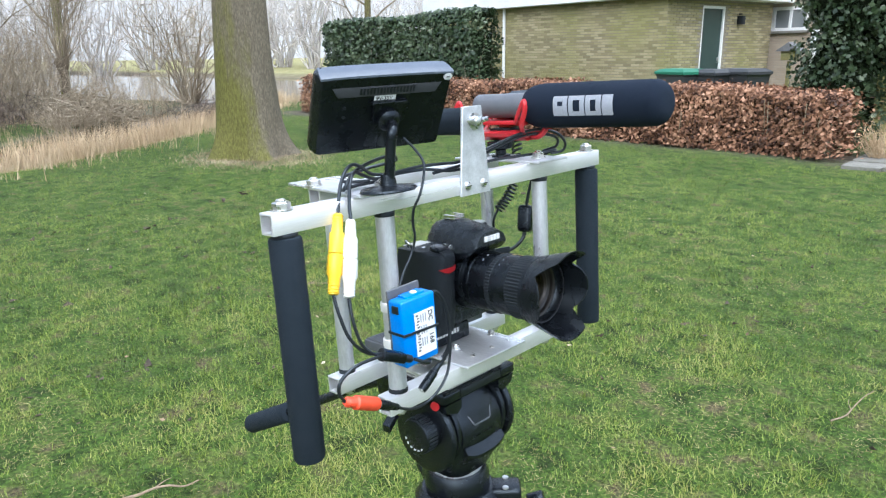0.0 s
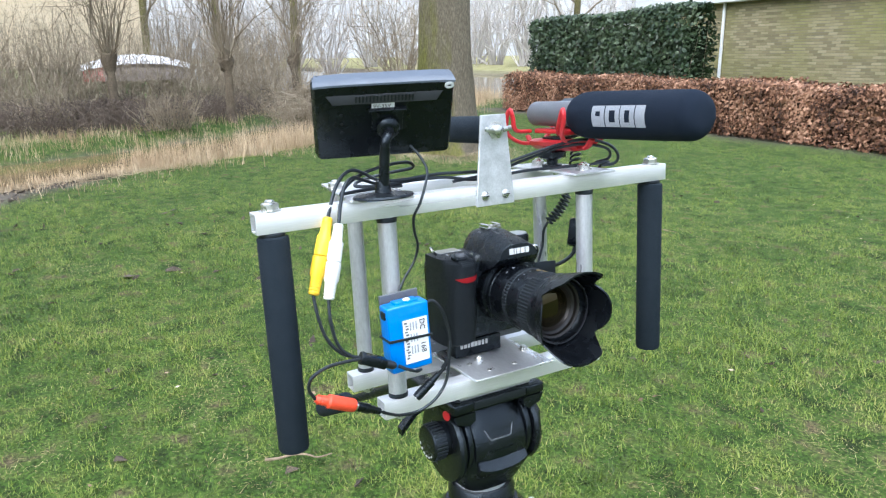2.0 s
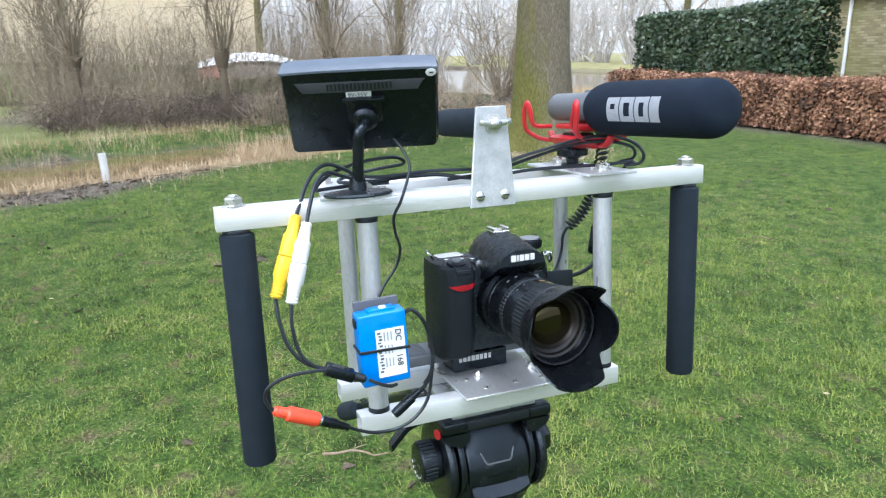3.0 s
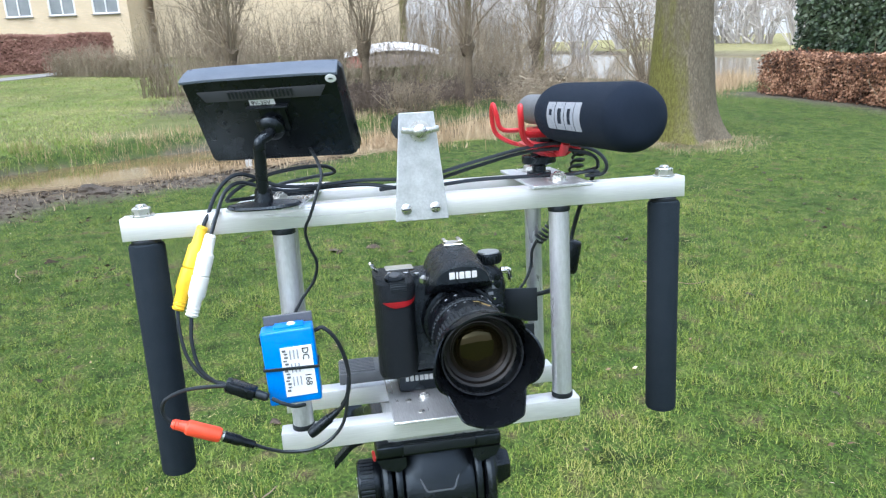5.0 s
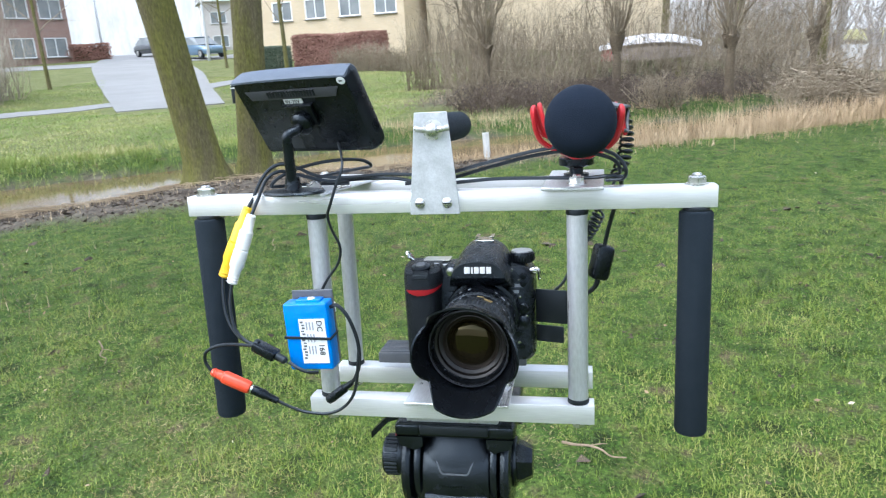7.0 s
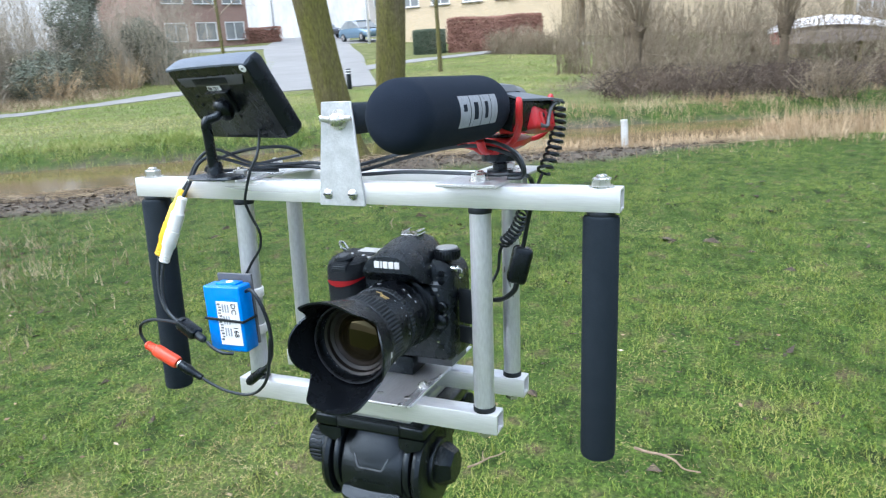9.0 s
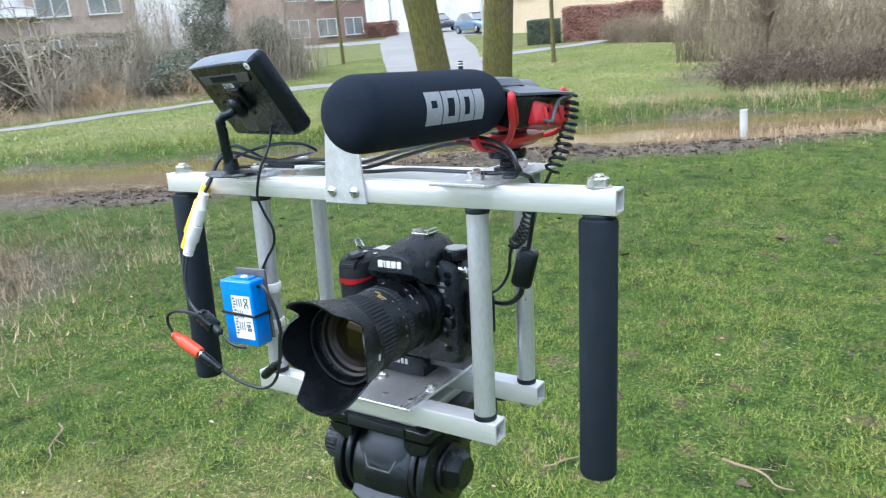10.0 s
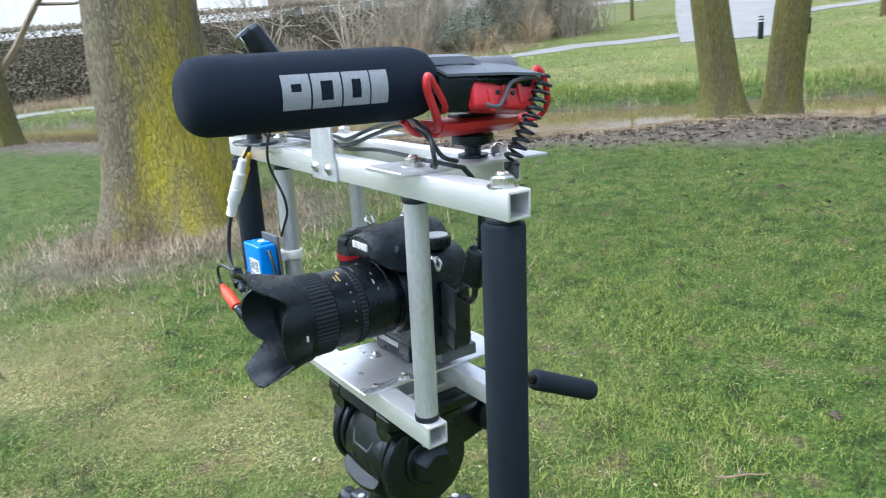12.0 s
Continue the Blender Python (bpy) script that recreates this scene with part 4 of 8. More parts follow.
part("foam_grip", rod(rel((-0.530, 0.597, 1.2905)), rel((-0.655, 0.599, 1.2885)), 0.0150, 0.003, 32), M["foam"], rig, "black foam grip behind the bracket")


def printed(name, words, size, m, material, parent):
    """Words printed on a part, read along the x of m."""
    cu = bpy.data.curves.new(name, "FONT")
    cu.body, cu.size, cu.extrude, cu.align_x = words, size, 0.0002, "LEFT"
    ob = new(name, cu)
    me = bpy.data.meshes.new_from_object(ob.evaluated_get(bpy.context.evaluated_depsgraph_get()))
    bpy.data.objects.remove(ob)
    me.materials.clear()
    me.materials.append(material)
    lb = new(name, me)
    lb.parent = parent
    lb.matrix_local = m
    return lb


# ---- monitor on its stand ----
MC = Vector((-0.523, 0.470, 1.3075))
ax_a = Vector((0.297, 0.955, 0.008)).normalized()
ax_u = Vector((0.509, -0.169, 0.845)).normalized()
ax_n = ax_a.cross(ax_u).normalized()
ax_u = ax_n.cross(ax_a).normalized()
MON = Matrix.Translation(MC) @ Matrix((ax_a, ax_u, ax_n)).transposed().to_4x4()
SB = Vector((-0.511, 0.458, 1.2352))
mon = on_rig("field_monitor", SB, "small black field monitor tilted on a plastic stand", "monitor")
ML = Matrix.Translation(-SB) @ MON
W2, H2 = 0.0685, 0.0428


def ring_rect(w, h, z, r=0.004, n=4):
    pts = []
    for cx, cy, a0 in ((w - r, h - r, 0), (-w + r, h - r, 90), (-w + r, -h + r, 180), (w - r, -h + r, 270)):
        for k in range(n + 1):
            a = radians(a0 + 90 * k / n)
            pts.append((cx + r * math.cos(a), cy + r * math.sin(a), z))
    return pts


case = loft([ring_rect(W2 * 0.95, H2 * 0.93, -0.0215, 0.006), ring_rect(W2 * 0.985, H2 * 0.975, -0.020, 0.006), ring_rect(W2, H2, -0.0175, 0.006), ring_rect(W2, H2, -0.0105), ring_rect(W2 * 0.99, H2 * 0.985, -0.0095),
             ring_rect(W2 * 0.98, H2 * 0.97, -0.003), ring_rect(W2 * 0.955, H2 * 0.945, 0.0)], m=ML)
body_m = part("case", case, M["plastic"], mon)
top_rows = []
for k in range(13):
    u = -1 + k / 6
    drop = 0.0012 * u ** 4
    top_rows.append([(u * W2 * 0.985, H2 * 0.955 - drop, 0.0004), (u * W2 * 0.985, H2 * 1.0 - drop, 0.0), (u * W2 * 0.985, H2 * 1.022 - drop, -0.002), (u * W2 * 0.97, H2 * 1.035 - drop, -0.010), (u * W2 * 0.95, H2 * 1.02 - drop, -0.0185), (u * W2 * 0.95, H2 * 0.96 - drop, -0.019)])
part("sunshade", loft(top_rows, m=ML), M["top_edge"], mon, "blue-grey rounded top edge")
part("screen", box((0, 0, -0.0215), (W2 * 1.75, H2 * 1.7, 0.001), 0, ML), M["screen"], mon, "dark glass screen")
recess = loft([[(-0.050, 0.022, 0.0002), (0.050, 0.022, 0.0002), (0.056, 0.0315, 0.0002), (-0.056, 0.0315, 0.0002)],
               [(-0.050, 0.022, 0.0016), (0.050, 0.022, 0.0016), (0.055, 0.0305, 0.0008), (-0.055, 0.0305, 0.0008)]], m=ML)
part("vent_ledge", recess, M["ledge"], body_m)
for i in range(17):
    part("vent_slot", box((-0.028 + i * 0.0034, 0.0272, 0.0011), (0.0016, 0.0065, 0.0016), 0, ML), M["rubber"], body_m)
part("voltage_label", box((-0.002, 0.0185, 0.0006), (0.022, 0.0062, 0.0006), 0, ML @ pose(0, 0, 0, 0, 0, 0)), M["label"], body_m, "small white voltage sticker")
printed("voltage_text", "9V-35V", 0.0056, ML @ pose(-0.0115, 0.0165, 0.0010), M["ink"], body_m)
sticker = lathe([(0.0046, 0), (0.0046, 0.0005), (0.004, 0.0006)], ML @ pose(W2 * 0.90, H2 * 0.86, 0.0002) @ Matrix.Diagonal((1, 0.8, 1, 1)), 24)
part("round_sticker", sticker, M["label"], body_m, "round white quality sticker")
part("print_bar", box((W2 * 0.90, H2 * 0.86, 0.0010), (0.0035, 0.0012, 0.0003), 0, ML @ pose(0, 0, 0)), M["ink"], body_m)
part("mount_plate", box((0.002, 0.004, 0.0020), (0.030, 0.024, 0.004), 0.0008, ML), M["plastic"], mon)
part("mount_ledge", box((0.002, 0.0152, 0.003), (0.036, 0.0022, 0.006), 0.0006, ML), M["plastic"], mon)
for sx in (-0.007, 0.011):
    part("slot", box((sx, 0.010, 0.0041), (0.002, 0.0045, 0.0006), 0, ML), M["rubber"], mon)
    part("slot", box((sx, -0.014, 0.0006), (0.002, 0.0045, 0.0010), 0, ML), M["rubber"], mon)
for sy in (0.010, 0.000, -0.010):
    part("button", lathe([(0.0017, 0), (0.0016, 0.001), (0, 0.0012)], ML @ pose(-0.042, sy, 0), 14), M["rubber"], mon)
for i in range(26):
    part("vent_slot", box((-0.034 + i * 0.0027, -H2 * 0.90, 0.0003), (0.0011, 0.003, 0.0008), 0, ML), M["rubber"], body_m)
# stand: ball head, bent arm, oval foot
ball = MON @ Vector((0.002, -0.002, 0.010))
part("ball_socket", lathe([(0.0105, 0.004), (0.0115, 0.006), (0.0115, 0.010), (0.009, 0.013), (0.006, 0.0145)], ML @ pose(0.002, -0.002, 0.0), 24), M["plastic"], mon)
part("arm", sweep([rel(ball, SB), rel(ball, SB) + ax_n * 0.008, rel((-0.5025, 0.4605, 1.291), SB), rel((-0.505, 0.459, 1.275), SB), rel((-0.509, 0.458, 1.245), SB)], lambda t: 0.0046 + 0.0006 * t, 14), M["plastic"], mon)
part("arm_socket", lathe([(0.0088, 0.003), (0.0078, 0.009), (0.0068, 0.016), (0.006, 0.0165)], None, 24), M["plastic"], mon)
foot = lathe([(0.030, 0), (0.0315, 0.0012), (0.030, 0.003), (0.018, 0.0045), (0.009, 0.0055), (0, 0.006)], Matrix.Diagonal((0.72, 1.0, 1.0, 1.0)), 40)
part("foot", foot, M["plastic"], mon, "oval black foot")

# ---- shotgun microphone with its wind foam and lyre mount ----
MO = Vector((-0.59, 0.732, 1.2352))
mic = on_rig("shotgun_microphone", MO, "shotgun microphone with dark foam windshield in a red shock mount", "microphone")
FY, FZ = 0.732, 1.2985
FR0, FR1 = 0.0252, 0.0268


def foam_r(x):
    """The foam's radius, a little slimmer towards its front."""
    return FR0 + (FR1 - FR0) * min(max((-0.362 - x) / 0.15, 0), 1)


prof = [(FR0 * (math.sin(radians(90 * k / 12)) ** 0.6) if k else 0.0, 0.018 * (1 - math.cos(radians(90 * k / 12)))) for k in range(13)]
prof += [(foam_r(-0.362 - d), d) for d in (0.03, 0.06, 0.09, 0.12, 0.155)]
for k in range(1, 9):
    a = radians(90 * k / 8)
    prof.append((FR1 - 0.0085 * (1 - math.cos(a)), 0.158 + 0.027 * math.sin(a)))
MX = Matrix.Translation(rel((-0.3615, FY, FZ), MO)) @ Matrix(((0, 0, -1, 0), (0, 1, 0, 0), (1, 0, 0, 0), (0, 0, 0, 1)))
wind = part("windshield", lathe(prof, MX, 56), M["wind"], mic, "dark navy foam windshield")


def on_foam(x0, x1, z0, z1, side, hole=None, skew=0.0):
    """A printed shape lying on the side of the round foam."""
    bm = bmesh.new()
    nx, nz = 4, 5

    def grid(xa, xb, za, zb):
        vs = []
        for i in range(nx + 1):
            for j in range(nz + 1):
                z = za + (zb - za) * j / nz
                x = xa + (xb - xa) * i / nx + skew * (z - z0)
                dz = z - FZ
                y = FY + side * (math.sqrt(max(foam_r(x) ** 2 - dz * dz, 0)) + 0.00025)
                vs.append(bm.verts.new(rel((x, y, z), MO)))
        for i in range(nx):
            for j in range(nz):
                a, b, c, d = vs[i * (nz + 1) + j], vs[(i + 1) * (nz + 1) + j], vs[(i + 1) * (nz + 1) + j + 1], vs[i * (nz + 1) + j + 1]
                bm.faces.new((a, b, c, d) if side < 0 else (d, c, b, a))
    if hole is None:
        grid(x0, x1, z0, z1)
    else:
        hx, hz0, hz1 = hole
        grid(x0, x0 + hx, z0, z1)
        grid(x1 - hx, x1, z0, z1)
        grid(x0 + hx, x1 - hx, z0, hz0)
        grid(x0 + hx, x1 - hx, hz1, z1)
    return bm


for side, xs in ((-1, (-0.4940, -0.4730, -0.4505, -0.4290)), (1, (-0.4395, -0.4620, -0.4834, -0.4980))):
    for x, wd, hole in zip(xs, (0.0195, 0.0212, 0.0202, 0.0135), ((0.0062, 1.2990, 1.3040), (0.0062, 1.2925, 1.3050), (0.0066, 1.2925, 1.3050), None)):
        part("print_block", on_foam(x, x + wd, 1.2875, 1.3100, side, hole, 0), M["grey_print"], wind, "pale grey printed block")
part("mic_barrel", rod(rel((-0.545, FY, 1.3000), MO), rel((-0.631, FY, 1.3000), MO), 0.0152, 0.002, 32), M["grey_pl"], mic, "dark grey barrel")
hs = []
for x, w, zt, zb in ((-0.541, 0.018, 1.3125, 1.284), (-0.560, 0.026, 1.3120, 1.283), (-0.600, 0.034, 1.3110, 1.287), (-0.6165, 0.035, 1.3095, 1.292), (-0.6175, 0.034, 1.3085, 1.296)):
    s = [(x, FY + 0.010 + sy * w, z - 0.009 * max(sy, 0)) for sy, z in ((-0.36, zt - 0.002), (-0.32, zt), (0.96, zt - 0.001), (1.0, zt - 0.004), (0.8, zb), (-0.3, zb))]
    hs.append([rel(p, MO) for p in s])
house = part("battery_housing", loft(hs), M["plastic"], mic, "black battery housing")
lid = [[rel((x, FY + 0.010 + sy * w, z - 0.009 * max(sy, 0)), MO) for sy, z in ((-0.42, zt), (-0.42, zt + 0.002), (1.06, zt + 0.001), (1.06, zt - 0.001))] for x, w, zt in ((-0.544, 0.022, 1.3130), (-0.590, 0.036, 1.3120), (-0.619, 0.0385, 1.3100))]
part("lid", loft(lid), M["lid"], house, "blue-grey lid")
ridge = [[rel((x, FY + 0.010 + sy * w, z - 0.009 * max(sy, 0)), MO) for sy, z in ((-0.30, zt + 0.001), (-0.20, zt + 0.0055), (0.20, zt + 0.0055), (0.34, zt + 0.001))] for x, w, zt in ((-0.540, 0.022, 1.3130), (-0.578, 0.032, 1.3125), (-0.588, 0.034, 1.3075))]
part("lid_ridge", loft(ridge), M["lid"], house)
RC = Matrix.Translation(rel((-0.594, FY + 0.0300, 1.2845), MO)) @ pose(0, 0, 0, 12, -6, -4)
ctl = part("control_block", box((0.002, 0, -0.001), (0.056, 0.024, 0.021), 0.004, RC, 3), M["red"], mic, "red control block with switches")
for k in range(3):
    part("rib", box((0.016 - k * 0.014, 0.0118, -0.001), (0.0050, 0.004, 0.017), 0.0012, RC @ pose(0, 0, 0, 0, 14, 0), 2), M["red"], ctl)
for k in range(2):
    part("switch", rod(RC @ Vector((0.0090 - k * 0.014, 0.0105, 0.001)), RC @ Vector((0.0090 - k * 0.014, 0.0130, 0.001)), 0.0020, 0.0004, 14), M["rubber"], ctl)
for sy in (0.004, 0.024):
    part("switch", rod(rel((-0.6315, FY + sy, 1.2915), MO), rel((-0.6335, FY + sy, 1.2915), MO), 0.002), M["rubber"], mic)
wedge = []
for x, w in ((-0.628, 0.014), (-0.622, 0.019), (-0.588, 0.0235), (-0.556, 0.0235), (-0.548, 0.019)):
    wedge.append([rel((x, 0.733 + a * w, z), MO) for a, z in ((-0.42, 1.2565), (0.42, 1.2565), (0.9, 1.2620), (1.0, 1.2670), (0.55, 1.2690), (-0.55, 1.2690), (-1.0, 1.2670), (-0.9, 1.2620))])
part("mount_bar", loft(wedge), M["red"], mic, "red plastic mount base")
for x, s in ((-0.548, 1), (-0.628, -1)):
    part("mount_arm", sweep([rel(p, MO) for p in ((x - 0.006 * s, 0.733, 1.2615), (x + 0.008 * s, 0.733, 1.2600), (x + 0.017 * s, 0.733, 1.2640), (x + 0.023 * s, 0.733, 1.2710))], 0.0042, 10, None, 5, True, 0.7), M["red"], mic)
part("mount_rail", box(rel((-0.590, 0.733, 1.2705), MO), (0.034, 0.020, 0.003), 0.001), M["plastic"], mic)
part("carrier", box(rel((-0.590, 0.735, 1.2790), MO), (0.070, 0.022, 0.006), 0.002), M["red"], mic)
for x, dx, fx in ((-0.551, 0.006, 0.026), (-0.638, -0.006, 0.009)):
    for s in (-1, 1):
        hw, fz = (0.0355, -0.0045) if s > 0 else (0.0425, -0.002)
        pts = [(x, 0.733, 1.262), (x + dx, 0.733 + s * 0.018, 1.2645), (x + dx * 1.4, 0.733 + s * hw * 0.87, 1.277), (x + dx, 0.733 + s * hw, 1.298), (x, 0.733 + s * hw, 1.3085),
               (x - dx * 0.6, 0.733 + s * hw * 0.95, 1.300), (x - dx * 0.8, 0.733 + s * hw * 0.80, 1.282), (x - dx, 0.733 + s * 0.012, 1.2795)]
        part("lyre", sweep([rel((p[0] + fx * min((p[2] - 1.262) / 0.044, 1), p[1], p[2] + fz * (p[2] - 1.262) / 0.0465), MO) for p in pts], 0.0031, 8, None, 6, True, 0.8), M["red"], mic, "red shock-mount lyre")
part("shoe_foot", lathe([(0.0125, 0), (0.0125, 0.003), (0.0070, 0.0034), (0.0070, 0.0085), (0.0140, 0.0110), (0.0172, 0.0118), (0.0176, 0.0130), (0.0176, 0.0185), (0.0168, 0.0196), (0.009, 0.0200), (0.009, 0.0225)], Matrix.Translation(rel((-0.594, 0.728, 1.2352), MO)), 28), M["plastic"], mic, "black round locking foot")
part("loose_lead", sweep([rel(p, MO) for p in ((-0.572, 0.762, 1.288), (-0.574, 0.773, 1.281), (-0.582, 0.777, 1.279), (-0.588, 0.777, 1.286), (-0.594, 0.778, 1.2955), (-0.608, 0.779, 1.2985), (-0.622, 0.778, 1.298))], 0.0018, 8), M["cable_grey"], mic, "grey lead along the housing")


def coil(p0, p1, r, turns, wire, sag=(0, 0, 0)):
    """A coiled cable between two points."""
    a, b = Vector(p0), Vector(p1)
    m = frame_to(a, b).to_3x3()
    n, out = int(turns * 10), []
    for i in range(n + 1):
        t = i / n
        an = 2 * math.pi * turns * t
        c = a.lerp(b, t) + Vector(sag) * (4 * t * (1 - t))
        out.append(c + m @ Vector((r * math.cos(an), r * math.sin(an), 0)))
    return sweep(out, wire, 6, None, 1, False)


CO = Vector((-0.60, 0.765, 1.2352))
cc = on_rig("coiled_cable", CO, "black coiled microphone cable hanging to the camera body", "cable")
part("coil", coil(rel((-0.632, 0.7745, 1.298), CO), rel((-0.600, 0.768, 1.234), CO), 0.0064, 11, 0.0015, (0.004, 0.007, 0)), M["cable"], cc)
part("lead", sweep([rel(p, CO) for p in ((-0.600, 0.768, 1.234), (-0.597, 0.763, 1.222), (-0.594, 0.756, 1.208), (-0.592, 0.751, 1.200))], 0.0016, 8), M["cable"], cc)
part("coil", coil(rel((-0.592, 0.751, 1.200), CO), rel((-0.603, 0.727, 1.164), CO), 0.0058, 9, 0.0014, (0, 0.003, -0.003)), M["cable"], cc)
part("lead", sweep([rel(p, CO) for p in ((-0.603, 0.727, 1.164), (-0.606, 0.722, 1.152), (-0.606, 0.720, 1.135), (-0.602, 0.712, 1.120), (-0.592, 0.700, 1.112))], 0.0016, 8), M["cable"], cc)
FO = Vector((-0.576, 0.752, 1.150))
fc = on_rig("ferrite_cable", FO, "black video cable with a ferrite lump", "cable")
part("ferrite", box((0, 0, 0), (0.019, 0.019, 0.036), 0.005, pose(0, 0, 0, -14, 0, 20), 3), M["plastic"], fc, "black plastic ferrite lump")
part("lead", sweep([rel(p, FO) for p in ((-0.552, 0.770, 1.236), (-0.563, 0.770, 1.222), (-0.572, 0.763, 1.200), (-0.576, 0.757, 1.175), (-0.576, 0.755, 1.165))], 0.0021, 8), M["cable"], fc)
part("lead", sweep([rel(p, FO) for p in ((-0.576, 0.7495, 1.135), (-0.577, 0.746, 1.124), (-0.582, 0.735, 1.114), (-0.588, 0.722, 1.109), (-0.592, 0.708, 1.108))], lambda t: 0.0028 - 0.0006 * t, 8), M["cable"], fc)

# ---- the camera body and its lens ----
DO = Vector((-0.595, 0.617, 1.0197))
dslr = on_rig("dslr_camera", DO, "black digital SLR camera with zoom lens and petal hood", "camera")
base = part("quick_release", box(rel((-0.605, 0.6005, 1.0305), DO), (0.053, 0.065, 0.0205), 0.002), M["plastic"], dslr, "black quick-release base")
for i, wd in enumerate((0.0042, 0.0048, 0.0040, 0.0048, 0.0052, 0.0046, 0.004, 0.0036)):
    part("print_bar", box(rel((-0.5782, 0.5765 + i * 0.0050, 1.0345), DO), (0.0006, wd * 0.8, 0.0058), 0), M["white_print"], base, "white print")
slide = part("slide_rail", box(rel((-0.612, 0.590, 1.036), DO), (0.042, 0.166, 0.012), 0.0015), M["grey_pl"], dslr, "ridged grey slide rail under the body")
for i in range(9):
    part("ridge", box(rel((-0.629 + i * 0.0042, 0.5265, 1.0425), DO), (0.0020, 0.036, 0.0022), 0.0004, None, 1), M["grey_pl"], slide)


def shell_ring(x, y0, y1, z0, z1, low, left, right, n=6):
    """A section of the body: tight corners below, rounded shoulders above."""
    pts = []
    for cy, cz, a0, r in ((y1 - right, z1 - right, 0, right), (y0 + left, z1 - left - 0.0035, 90, left), (y0 + low, z0 + low, 180, low), (y1 - low, z0 + low, 270, low)):
        for k in range(n + 1):
            a = radians(a0 + 90 * k / n)
            pts.append(rel((x, cy + r * math.cos(a), cz + r * math.sin(a)), DO))
    return pts


part("shell", loft([shell_ring(-0.620, 0.554, 0.682, 1.045, 1.142, 0.008, 0.012, 0.016), shell_ring(-0.616, 0.5515, 0.6845, 1.043, 1.147, 0.009, 0.013, 0.018), shell_ring(-0.584, 0.5515, 0.6845, 1.043, 1.149, 0.009, 0.013, 0.020),
                    shell_ring(-0.576, 0.5525, 0.6835, 1.0437, 1.1475, 0.010, 0.013, 0.020), shell_ring(-0.571, 0.555, 0.681, 1.046, 1.144, 0.010, 0.013, 0.020), shell_ring(-0.569, 0.559, 0.677, 1.050, 1.139, 0.010, 0.012, 0.018)]), M["body"], dslr)
gr = []
for z, xf, y1 in ((1.0435, -0.560, 0.585), (1.048, -0.552, 0.588), (1.075, -0.548, 0.589), (1.105, -0.547, 0.588), (1.128, -0.545, 0.589), (1.138, -0.545, 0.590), (1.144, -0.549, 0.589), (1.1472, -0.560, 0.586)):
    ring = []
    for k in range(17):
        a = radians(180 * k / 16)
        ring.append(rel((-0.590 + (xf + 0.590) * math.sin(a) ** 0.55, (0.5490 + y1) / 2 - (y1 - 0.5490) / 2 * math.copysign(abs(math.cos(a)) ** 0.6, math.cos(a)), z), DO))
    ring.append(rel((-0.610, y1, z), DO))
    ring.append(rel((-0.610, 0.5505, z), DO))
    gr.append(ring)
part("hand_grip", loft(gr), M["leather"], dslr, "rubber-covered hand grip")
red_rows = []
for k in range(19):
    a = radians(58 + 112 * k / 18)
    u = k / 18
    drop = 0.0012 + 0.0052 * max(0.0, 1 - abs(u - 0.28) / (0.26 if u < 0.28 else 0.7))
    col = []
    for z in (1.1280 + 0.0015 * u, 1.1280 + 0.0015 * u - drop * 0.5, 1.1280 + 0.0015 * u - drop):
        col.append(rel((-0.590 + (-0.5450 + 0.590) * math.sin(a) ** 0.55 + 0.0008 * math.sin(a), 0.5690 - 0.0202 * math.copysign(abs(math.cos(a)) ** 0.6, math.cos(a)), z), DO))
    red_rows.append(col)
red_bm = bmesh.new()
red_v = [[red_bm.verts.new(p) for p in col] for col in red_rows]
for c0, c1 in zip(red_v, red_v[1:]):
    for m0 in range(2):
        red_bm.faces.new((c0[m0], c0[m0 + 1], c1[m0 + 1], c1[m0]))
bmesh.ops.solidify(red_bm, geom=red_bm.faces[:], thickness=0.001)
bmesh.ops.recalc_face_normals(red_bm, faces=red_bm.faces)
part("red_accent", red_bm, M["red"], dslr, "red accent below the shutter button")
hump = []
for x, yc, hw, zt, zb in ((-0.622, 0.632, 0.021, 1.158, 1.128), (-0.616, 0.632, 0.0255, 1.1665, 1.125), (-0.602, 0.632, 0.0285, 1.1705, 1.125), (-0.580, 0.632, 0.0285, 1.1705, 1.125),
                          (-0.560, 0.632, 0.0285, 1.1670, 1.128), (-0.545, 0.632, 0.0265, 1.1640, 1.134), (-0.5362, 0.632, 0.0240, 1.1615, 1.1415), (-0.5340, 0.632, 0.0228, 1.1600, 1.1440)):
    ring = []
    for k in range(25):
        a = radians(180 * k / 24)
        lift = math.sin(a) ** 0.74
        ring.append(rel((x, yc + math.copysign(abs(math.cos(a)) ** 0.80, math.cos(a)) * hw * (1.16 - 0.16 * lift), zb + (zt - zb) * lift), DO))
    hump.append(ring)
prism_ob = part("prism_hump", loft(hump), M["body"], dslr)
for i, wd in enumerate((0.0056, 0.0018, 0.0046, 0.0052, 0.0048)):
    y = 0.6188 + (0, 0.0068, 0.0098, 0.0156, 0.0220)[i]
    part("print_block", box((0, 0, 0), (0.0016, wd, 0.0066), 0.0003, Matrix.Translation(rel((-0.5336, y + wd / 2, 1.1520), DO)) @ pose(0, 0, 0, 0, 0, 0), 1), M["white_print"], prism_ob, "white printed block")
shoe = box(rel((-0.594, 0.633, 1.1708), DO), (0.020, 0.0195, 0.0016), 0.0004, None, 1)
for s in (-1, 1):
    box(rel((-0.594, 0.633 + s * 0.009, 1.1732), DO), (0.018, 0.0014, 0.0032), 0.0003, None, 1, shoe)
